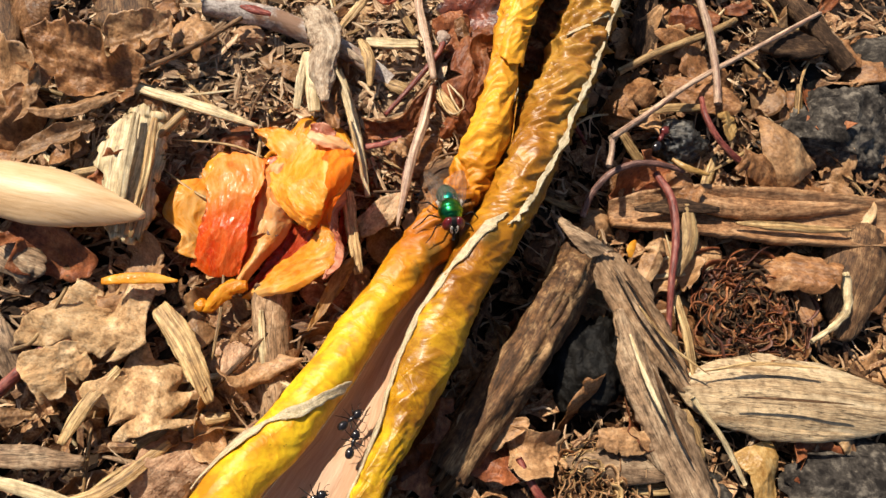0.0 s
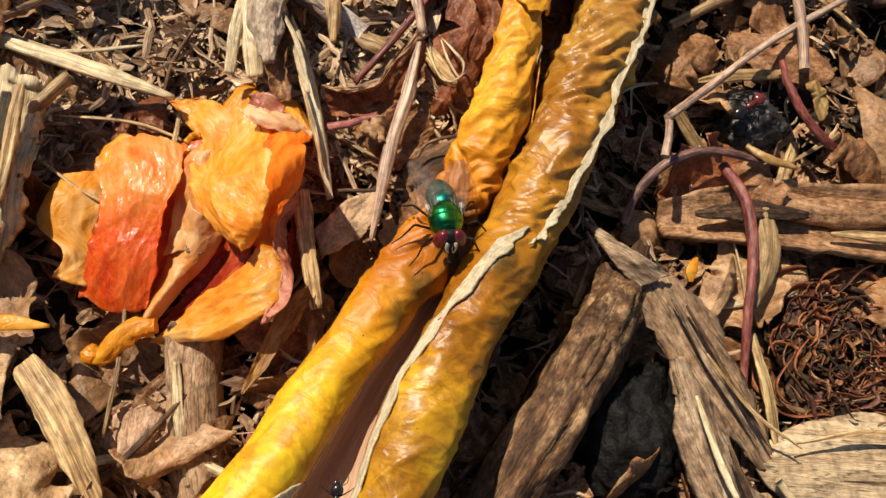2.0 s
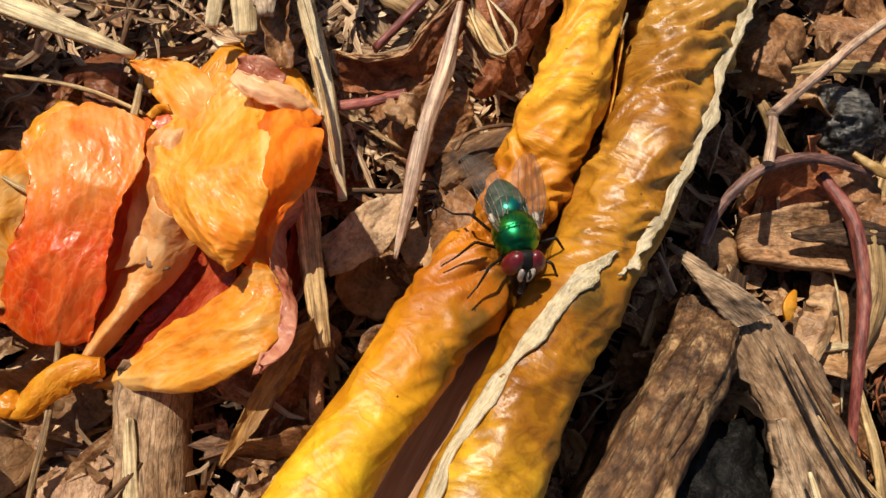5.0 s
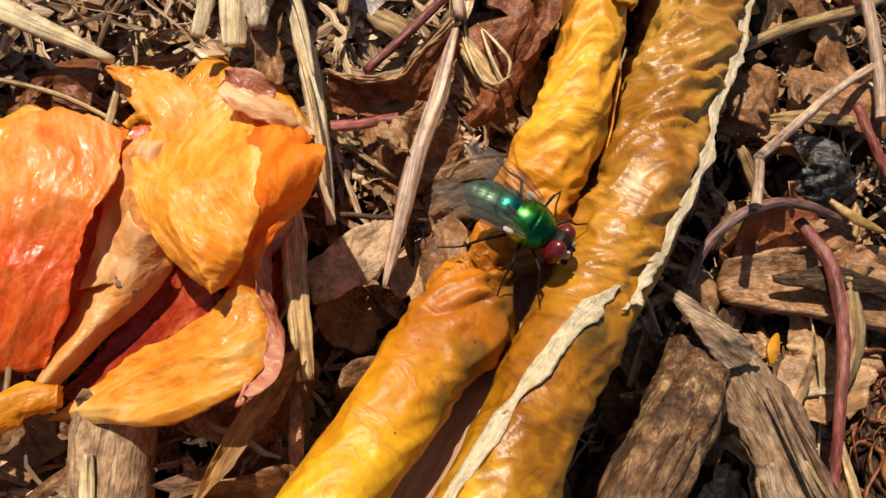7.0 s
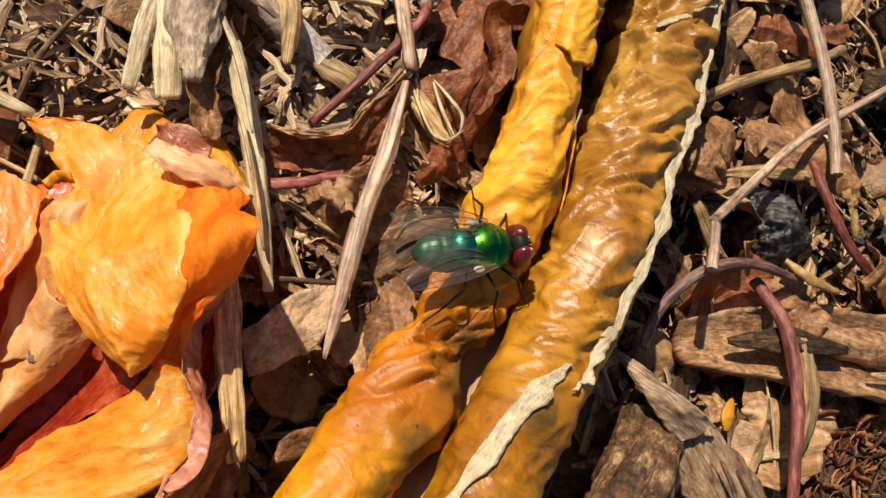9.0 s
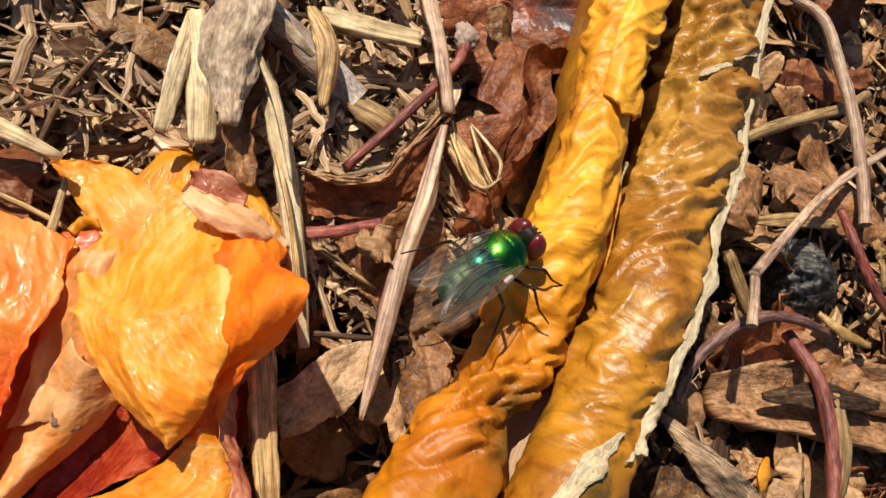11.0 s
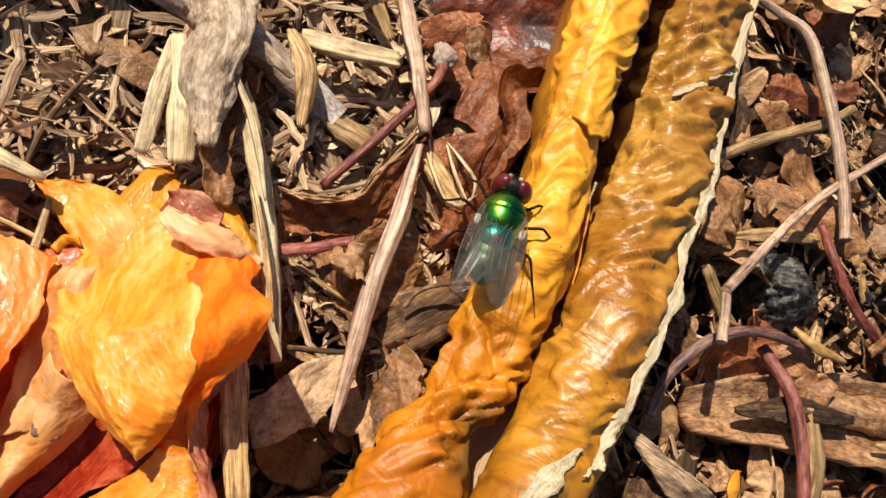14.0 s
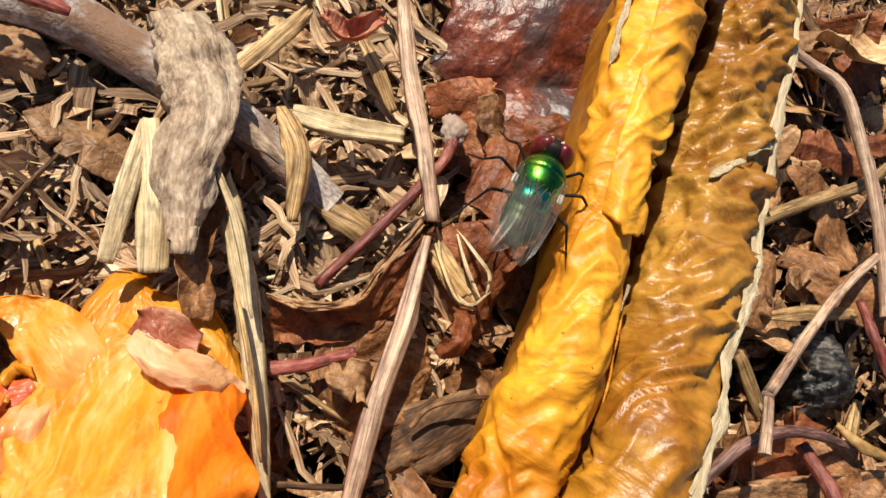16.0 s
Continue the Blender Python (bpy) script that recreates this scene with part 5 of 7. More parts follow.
stick("thin_twig", "thin dark twig crossing the leaves", "twig", [(-53.2, 56.7, 4.0), (-45.4, 61.4, 4.5), (-36.6, 69.0, 4.0)], [0.52, 0.52, 0.42], WOOD, seed=91)
blade("tan_pod_shell", "smooth tan pod shell beside the flower", "seed pod", [(-84.3, 36.6, 6.0), (-70.4, 32.8, 9.0), (-59.0, 30.5, 9.5), (-48.8, 28.9, 7.0)], 9.77, SHELL, ends=(0.5, 0.08), cup=0.28, thick=0.5, crumple=0.15, ragged=0.02, nv=15, nu=34, seed=92)
fibrous = blade("fibrous_wood_chip", "pale fibrous wood chip behind the pod shell", "wood chip", [(-52.0, 49.4, 4.0), (-52.5, 38.0, 5.0), (-53.4, 25.0, 3.5)], 9.12, PALE, ends=(0.6, 0.35), ridges=0.5, thick=1.4, crumple=0.6, nv=21, nu=40, ragged=0.3, seed=93)
stick("root", "tan stem running under the chip", "stem", [(-62.6, 37.3, 2.0), (-53.8, 39.9, 3.0), (-45.2, 49.6, 3.0)], [0.91, 0.91, 0.81], STRAW, seed=94)
blade("bark_crust", "reddish brown crumbling bark crust behind the flower", "bark", [(-42.0, 46.4, -2.0), (-39.0, 47.2, -1.4), (-34.0, 46.6, -2.4)], 7.4, REDLEAF, ends=(0.85, 0.8), cup=0.15, crumple=1.6, ragged=0.18, power=0.4, thick=0.8, seed=95)
blade("torn_leaf", "torn tan leaf with layered flakes", "leaf", [(-64.2, 16.2, 2.0), (-56.2, 12.2, 3.5), (-48.7, 9.5, 3.0)], 14.21, CREAM, ends=(0.78, 0.78), crumple=1.3, ragged=0.35, nv=15, power=0.4, nu=32, seed=77)
blade("cream_leaf_flake", "cream peeling leaf flake", "leaf", [(-53.0, 4.6, 3.5), (-47.8, 0.9, 4.5), (-44.4, -4.4, 3.5)], 12.91, CREAM, ends=(0.64, 0.64), crumple=1.12, ragged=0.35, cup=0.15, nv=13, power=0.4, nu=32, seed=97)
blade("cream_leaf_flake", "small cream leaf flake with square edge", "leaf", [(-64.0, 2.8, 2.5), (-59.8, 4.6, 3.5), (-56.6, 6.5, 3.0)], 6.97, CREAM, ends=(0.9, 0.64), crumple=0.7, ragged=0.35, power=0.4, nv=13, nu=32, seed=98)
blade("leaf_rib", "brown leaf rib with torn margin", "leaf", [(-46.1, 14.6, 4.0), (-41.0, 7.4, 5.0), (-36.9, -0.8, 4.0)], 4.3, STRAW, ends=(0.6, 0.3), ridges=0.3, seed=99)
blade("bark_crust", "reddish tan cracked bark crust under the flower stalk", "bark", [(-36.6, 16.6, -2.0), (-36.2, 9.0, -1.2), (-35.8, -1.0, -2.2)], 9.6, CLODCRUST, ends=(0.8, 0.8), cup=0.2, crumple=1.3, ragged=0.22, power=0.4, thick=1.6, seed=100)
blade("bark_crust", "broken reddish tan bark crust", "bark", [(-47.0, -15.0, 1.5), (-39.6, -9.8, 3.0), (-31.9, -4.8, 2.5)], 10.99, CLODCRUST, ends=(0.7, 0.6), cup=0.1, crumple=1.3, ragged=0.34, power=0.4, seed=101)
stick_under = stick("wood_stick", "grey-brown wood stick standing under the flower", "stick", [(-28.9, 19.1, -1.6), (-28.6, 9.3, -2.8), (-27.0, -3.8, -5.3)], [3.2, 3.4, 3.62], TANWOOD, ridges=0.15, sides=18, seed=102)
lump("grey_pebble", "grey flat small stone flake", "stone", (-22.0, -6.0, -1.0), [4.34, 3.86, 3], STONE, facets=0.7, seed=103)
blade("grey_straw", "grey weathered straw piece", "straw", [(-74.5, -8.0, 2.0), (-63.6, -8.5, 3.0), (-55.0, -9.3, 2.0)], 3.44, GREYWOOD, ends=(0.6, 0.5), ridges=0.35, thick=0.8, seed=104)
blade("straw_strip", "pale straw strip in the litter", "straw", [(-71.8, -11.1, 3.0), (-61.8, -13.2, 3.5), (-52.0, -17.1, 3.0)], 1.96, PALE, ends=(0.4, 0.4), ridges=0.3, seed=105)
blade("straw_strip", "tan straw strip in the litter", "straw", [(-61.7, -15.8, 3.0), (-52.2, -14.1, 3.5), (-42.5, -6.7, 3.0)], 2.33, STRAW, ends=(0.4, 0.4), ridges=0.3, seed=106)
blade("straw_strip", "brown straw strip in the litter", "straw", [(-58.3, -6.7, 3.5), (-55.3, -0.9, 4.0), (-51.1, 4.6, 4.0)], 2.39, STRAW, ends=(0.5, 0.5), ridges=0.3, seed=107)
blade("bark_strip", "pale bark strip in the litter", "bark", [(-74.2, -3.2, 2.5), (-67.9, -2.7, 3.0), (-63.5, -2.2, 2.0)], 3.29, TANLEAF, ends=(0.5, 0.3), ridges=0.2, ragged=0.2, power=0.55, nv=13, nu=32, seed=108)
blade("grey_leaf", "grey dry leaf on the litter", "leaf", [(-73.5, 14.1, 2.0), (-69.5, 8.3, 3.0), (-67.0, 3.3, 2.0)], 5.61, GREYWOOD, ends=(0.6, 0.3), ridges=0.3, seed=109)
stick("red_brown_strip", "dark red-brown bent dry twig", "stem", [(-70.4, -0.9, 2.0), (-66.4, 3.7, 2.5), (-61.7, 9.4, 2.5)], [0.93, 0.93, 0.75], REDTWIG, seed=110)
stick("thin_twig", "thin pale dry twig", "stem", [(-67.6, 7.3, 3.0), (-64.0, 9.2, 3.5), (-60.3, 17.3, 4.0)], [0.37, 0.37, 0.28], STRAW, seed=111)
blade("orange_shell", "orange-brown curled shell fragment", "shell", [(-76.3, 75.8, 3.0), (-73.5, 67.7, 4.5), (-71.1, 59.9, 3.0)], 6.47, LEAF, ends=(0.9, 0.78), cup=0.3, ragged=0.32, power=0.4, nv=13, nu=32, seed=112)
blade("dark_wood_chip", "dark fibrous old wood chip", "wood chip", [(-83.0, 76.1, 2.0), (-79.7, 66.2, 2.5), (-79.5, 59.5, 2.0)], 7.36, WOOD, ends=(0.7, 0.7), ridges=0.6, thick=1.2, seed=113)
blade("dark_wood_chip", "upright dark wood fibres", "wood chip", [(-59.5, 78.2, 1.0), (-57.7, 68.9, 2.0), (-58.3, 62.2, 1.0)], 10.2, WOOD, ends=(0.8, 0.5), ridges=0.6, thick=1.2, seed=114)
blade("brown_leaf", "dull brown crumpled leaf with folds", "leaf", [(-70.8, 58.2, 3.0), (-63.1, 56.6, 4.5), (-53.4, 55.5, 3.0)], 9.75, LEAF, ends=(0.78, 0.51), crumple=1.5, ragged=0.34, cup=-0.3, power=0.4, nv=13, nu=32, seed=115)
blade("brown_leaf", "dull tan crumpled leaf", "leaf", [(-83.2, 58.2, 2.0), (-75.1, 53.4, 3.0), (-69.1, 49.7, 2.0)], 9.73, TANLEAF, ends=(0.78, 0.51), crumple=1.5, ragged=0.34, cup=-0.3, power=0.4, nv=13, nu=32, seed=116)
blade("brown_leaf", "grey-brown folded old leaf", "leaf", [(-79.7, 45.3, 1.0), (-75.2, 45.9, 2.5), (-71.2, 50.7, 2.0)], 8.1, LEAF, ends=(0.78, 0.51), crumple=1.5, ragged=0.32, cup=0.3, power=0.4, nv=13, nu=32, seed=117)
blade("curled_leaf", "curled tan narrow leaf blade", "leaf", [(-72.6, 39.6, 2.0), (-66.3, 42.2, 4.0), (-60.2, 46.5, 3.5)], 4.0, TANLEAF, ends=(0.1, 0.2), cup=-0.3, ragged=0.2, power=0.55, nv=13, nu=32, seed=118)
blade("pale_leaf_tip", "pale pointed dry leaf tip", "leaf", [(-70.5, 48.1, 4.0), (-63.9, 48.4, 5.0), (-56.6, 52.3, 4.5)], 3.02, TANLEAF, ends=(0.1, 0.1), cup=0.2, ragged=0.2, power=0.55, nv=13, nu=32, seed=119)
blade("tan_leaf", "tan curled leaf among flakes", "leaf", [(-59.2, 62.2, 3.0), (-52.8, 64.0, 4.5), (-48.2, 68.1, 4.0)], 6.29, TANLEAF, ends=(0.51, 0.37), cup=-0.25, crumple=0.7, ragged=0.32, power=0.4, nv=13, nu=32, seed=120)
blade("tan_leaf", "pale tan crumpled leaf flake", "leaf", [(-48.6, 70.0, 3.0), (-44.9, 65.9, 4.0), (-42.7, 61.8, 3.0)], 8.48, TANLEAF, ends=(0.64, 0.51), crumple=0.84, ragged=0.32, power=0.4, nv=13, nu=32, seed=121)
blade("grey_leaf", "grey torn leaf under the pod shell", "leaf", [(-74.4, 26.0, 2.0), (-69.8, 22.8, 3.0), (-65.3, 21.1, 2.0)], 7.72, GREYWOOD, ends=(0.4, 0.3), crumple=0.7, ragged=0.3, seed=122)
blade("orange_sliver", "thin orange petal sliver", "petal", [(-54.6, 17.9, 6.0), (-49.3, 18.3, 7.0), (-43.0, 18.0, 6.5)], 1.88, PETALGOLD, ends=(0.5, 0.2), seed=123)
blade("brown_leaf", "dark brown leaf behind the flower", "leaf", [(-21.5, 10.0, -4.0), (-17.8, 16.8, -3.5), (-14.1, 24.0, -3.5)], 5.41, LEAF, ends=(0.2, 0.5), crumple=0.4, ragged=0.2, power=0.55, nv=13, nu=32, seed=124)
part_of("fibre", blade_mesh("fibre", [(28.6, 21.5, 8.2), (33.3, 12.8, 7.4), (39.3, 4.4, 5.5)], 0.7, GREYWOOD, ends=(0.4, 0.1), ridges=0.2, thick=0.2, seed=125), frayed, "split pale fibre at the strip edge")
part_of("fibre", blade_mesh("fibre", [(30.6, 20.6, 8.0), (35.9, 11.5, 6.8), (41.4, 3.0, 5.0)], 0.68, WOOD, ends=(0.4, 0.1), ridges=0.2, thick=0.2, seed=126), frayed, "thin dark fibre along the strip")
part_of("fibre", blade_mesh("fibre", [(32.9, 14.8, 7.4), (38.0, 8.0, 7.0), (44.3, 3.3, 6.5)], 0.5, STRAW, ends=(0.4, 0.1), thick=0.2, seed=127), frayed, "frayed tan fibre curling off")
part_of("bark", blade_mesh("bark", [(35.6, 34.1, 3.4), (42.9, 34.5, 4.2), (51.4, 34.0, 4.4)], 2.72, DARKBARK, ends=(0.2, 0.3), ridges=0.3, thick=0.4, seed=128), chunk, "dark bark remnant on the wood chunk")
part_of("bark", blade_mesh("bark", [(54.3, 31.4, 4.6), (65.0, 30.9, 4.8), (77.3, 30.6, 4.4)], 1.68, STRAW, ends=(0.2, 0.2), ridges=0.3, thick=0.4, seed=129), chunk, "pale split sliver on the wood chunk")
part_of("splinter", blade_mesh("splinter", [(-30.4, 14.6, 1.3), (-29.9, 8.8, 0.5), (-28.9, 1.7, -0.9)], 1.29, PALE, ends=(0.4, 0.2), ridges=0.3, thick=0.3, seed=130), stick_under, "pale splinter on the stick")
part_of("bark", blade_mesh("bark", [(-37.0, 70.5, 5.6), (-34.1, 69.7, 6.0), (-31.2, 69.1, 5.8)], 1.74, REDTWIG, ends=(0.2, 0.3), cup=0.3, ridges=0.2, thick=0.2, ragged=0.3, seed=131), grey, "reddish bark patch on the branch")
part_of("bark", blade_mesh("bark", [(-20.3, 64.6, 5.0), (-17.3, 63.1, 4.6), (-14.1, 61.1, 4.0)], 1.7, CRUST, ends=(0.2, 0.3), cup=0.3, ridges=0.3, thick=0.2, ragged=0.3, seed=132), grey, "pale cracked bark patch on the branch")
part_of("fibre", blade_mesh("fibre", [(-52.4, 47.6, 6.5), (-52.7, 37.1, 7.4), (-53.6, 26.4, 5.6)], 1.75, PALE, ends=(0.5, 0.3), ridges=0.5, thick=0.5, seed=133), fibrous, "pale fibre bundle on the wood chip")
part_of("fibre", blade_mesh("fibre", [(-49.5, 46.9, 6.0), (-49.8, 36.4, 6.8), (-51.4, 25.6, 5.2)], 1.56, STRAW, ends=(0.5, 0.3), ridges=0.5, thick=0.5, seed=134), fibrous, "tan fibre bundle on the wood chip")
part_of("fruit_skin", blade_mesh("fruit_skin", [(5.8, 70.0, 4.0), (9.1, 69.4, 3.6), (13.3, 70.9, 3.0)], 3.92, REDLEAF, ends=(0.6, 0.5), crumple=0.9, ragged=0.45, seed=135), fruit, "ragged dark skirt under the dried fruit")
part_of("fruit_skin", blade_mesh("fruit_skin", [(3.8, 71.5, 4.4), (5.3, 67.2, 4.0), (8.3, 65.8, 3.0)], 2.71, LEAF, ends=(0.7, 0.3), crumple=0.9, ragged=0.45, seed=136), fruit, "orange-brown torn skin fringe")
part_of("fibre", blade_mesh("fibre", [(-19.8, 59.4, 6.0), (-17.4, 53.8, 6.4), (-15.8, 47.4, 6.4)], 0.59, PALE, ends=(0.3, 0.2), ridges=0.3, thick=0.3, seed=137), pale_one, "frayed pale fibre on the stick")
part_of("fibre", blade_mesh("fibre", [(-17.2, 49.6, 6.6), (-15.5, 43.9, 6.4), (-13.9, 37.5, 5.4)], 0.48, STRAW, ends=(0.3, 0.2), ridges=0.3, thick=0.3, seed=138), pale_one, "brown fibre along the stick")
part_of("flap", blade_mesh("flap", [(-0.2, 46.1, 4.2), (1.7, 48.6, 5.0), (3.0, 52.1, 4.6)], 2.46, REDLEAF, ends=(0.4, 0.2), crumple=0.9, ragged=0.4, seed=139), red_one, "torn red-brown flap of the leaf")
part_of("flake", blade_mesh("flake", [(-9.2, 44.0, 3.6), (-6.7, 43.8, 4.4), (-4.3, 43.2, 3.8)], 2.66, TANLEAF, ends=(0.4, 0.5), crumple=1.0, ragged=0.45, seed=140), crumbling, "grey lifted flake of the crumbling leaf")
part_of("fibre", blade_mesh("fibre", [(43.6, 3.9, 6.0), (53.3, 5.1, 7.0), (64.3, 4.4, 7.0)], 0.68, STRAW, ends=(0.2, 0.2), thick=0.25, ridges=0.2, seed=141), valve, "split edge fibre of the pod valve")
part_of("fibre", blade_mesh("fibre", [(48.2, -0.5, 8.0), (57.8, -1.1, 8.4), (69.0, -1.9, 7.8)], 0.48, WOOD, ends=(0.2, 0.2), thick=0.2, seed=142), valve, "dark cracked strip along the pod valve")
part_of("fibre", blade_mesh("fibre", [(49.6, -4.9, 6.0), (59.2, -6.2, 6.4), (69.4, -6.7, 6.0)], 0.86, POD, ends=(0.2, 0.2), thick=0.3, ragged=0.3, seed=143), valve, "torn lower margin of the pod valve")
part_of("splinter", blade_mesh("splinter", [(30.3, 9.7, 8.4), (32.6, 2.1, 8.0), (35.5, -4.7, 7.0)], 0.85, PALE, ends=(0.3, 0.1), thick=0.3, ridges=0.2, seed=144), drift, "lifted sliver on the driftwood")
part_of("splinter", blade_mesh("splinter", [(33.8, 4.0, 8.2), (36.4, -3.4, 7.6), (39.5, -10.6, 6.6)], 0.85, WOOD, ends=(0.3, 0.1), thick=0.25, ridges=0.2, seed=145), drift, "brown grain strip on the driftwood")

# ---- curled seed heads: concentric ribbons of dry bracts ----
def bract_mesh(radius, height, material, k, rng, spread=0.5):
    verts, faces, uv = [], [], []
    f = rng.random() ** 0.6
    if rng.random() < 0.45:
        rad = radius * (0.10 + 0.85 * f) * rng.uniform(0.7, 1.2)
        a0, arc = rng.uniform(0, 6.28), rng.uniform(0.5, 1.5) * (1.2 - 0.5 * f)
        cx, cy = rng.gauss(0, spread + 0.1 * radius), rng.gauss(0, spread + 0.1 * radius)
    else:
        rad = rng.uniform(0.5, 2.4)
        a0, arc = rng.uniform(0, 6.28), rng.uniform(1.2, 4.2)
        away = rng.uniform(0, 6.28)
        cx, cy = radius * f * 0.9 * math.cos(away), radius * f * 0.9 * math.sin(away)
    base = height * (1 - f * f) * 0.6 + rng.uniform(-1.2, 1.0)
    tall, lean, thin = rng.uniform(0.15, 0.9), rng.uniform(-0.6, 0.8), rng.uniform(0.06, 0.14)
    wob = rng.uniform(0, 9)
    n = 12
    for i in range(n):
        u = i / (n - 1)
        a = a0 + arc * u
        rr = rad * (1 + 0.45 * soft(a * 1.6, wob, 0.5))
        taper = 0.25 + 0.75 * math.sin(math.pi * u)
        d = Vector((math.cos(a), math.sin(a), 0))
        z = base + 1.5 * soft(a * 1.2, wob, 2.0)
        for side, lift in ((0, 0), (thin, 0), (thin + lean * taper, tall * taper), (lean * taper, tall * taper)):
            verts.append((cx + d.x * (rr + side), cy + d.y * (rr + side), z + lift))
            uv.append((u * arc * rad, lift + k))
    for i in range(n - 1):
        for j in range(4):
            p, q = i * 4 + j, i * 4 + (j + 1) % 4
            faces.append((p, q, q + 4, p + 4))
    faces.append((0, 3, 2, 1))
    e = (n - 1) * 4
    faces.append((e, e + 1, e + 2, e + 3))
    return mesh_of("bract", verts, faces, uv, material)


def seed_head(label, at, radius, height, core, material, count, seed):
    ob = holder("seed_head", label, "seed head", at)
    part_of("core", lump_mesh("core", (0, 0, -0.5), (radius * 0.85, radius * 0.8, height * 0.4), core, seed=seed), ob)
    rng = random.Random(seed)
    for k in range(count):
        part_of("bract", bract_mesh(radius, height, material[k % len(material)], k, rng), ob)
    return ob


seed_head("dark red-brown curled dry seed head", (56.3, 15.0, 0.0), 12.0, 3.5, SOIL, (REDLEAF, BURNTBRACT, LEAF, REDLEAF, DARKBARK), 300, 11)
seed_head("tan and brown curled dry seed head", (24.9, -14.4, 0.0), 8.5, 3.0, SOIL, (TANLEAF, LEAF, STRAW), 190, 12)

# ---- the split yellow husk, its margins rolled inwards ----
LEFT_ROLL = [  # x, y, z, radius
    (-51.9, -47.5, 15.0, 4.50),
    (-33.0, -15.7, 15.0, 4.05),
    (-25.2, -6.7, 13.4, 3.65),
    (-18.6, 2.2, 11.7, 3.60),
    (-13.1, 11.2, 10.1, 3.50),
    (-6.8, 20.1, 9.0, 3.63),
    (-1.4, 28.1, 8.0, 3.60),
    (3.6, 36.0, 7.9, 3.50),
    (7.2, 43.9, 9.9, 3.70),
    (9.4, 52.9, 11.8, 2.90),
    (11.3, 61.8, 13.1, 2.60),
    (14.2, 70.8, 13.9, 3.20),
    (17.2, 79.8, 13.9, 4.00),
    (21.6, 89.7, 13.8, 4.46),
    (27.7, 111.6, 13.7, 4.76),
]
RIGHT_ROLL = [
    (-24.3, -47.8, 15.3, 2.20),
    (-13.4, -15.9, 15.3, 2.00),
    (-9.1, -7.0, 14.0, 2.60),
    (-5.1, 2.0, 12.7, 4.20),
    (-1.0, 11.0, 11.7, 4.20),
    (4.1, 20.0, 11.0, 3.95),
    (8.8, 27.9, 10.2, 4.25),
    (12.8, 35.9, 10.4, 4.25),
    (17.0, 43.8, 10.0, 4.60),
    (20.5, 52.8, 9.5, 5.05),
    (24.7, 61.8, 8.5, 5.15),
    (28.1, 70.7, 8.2, 4.95),
    (31.6, 79.7, 8.5, 4.70),
    (34.6, 89.6, 9.0, 4.80),
    (41.9, 111.5, 9.9, 4.00),
]


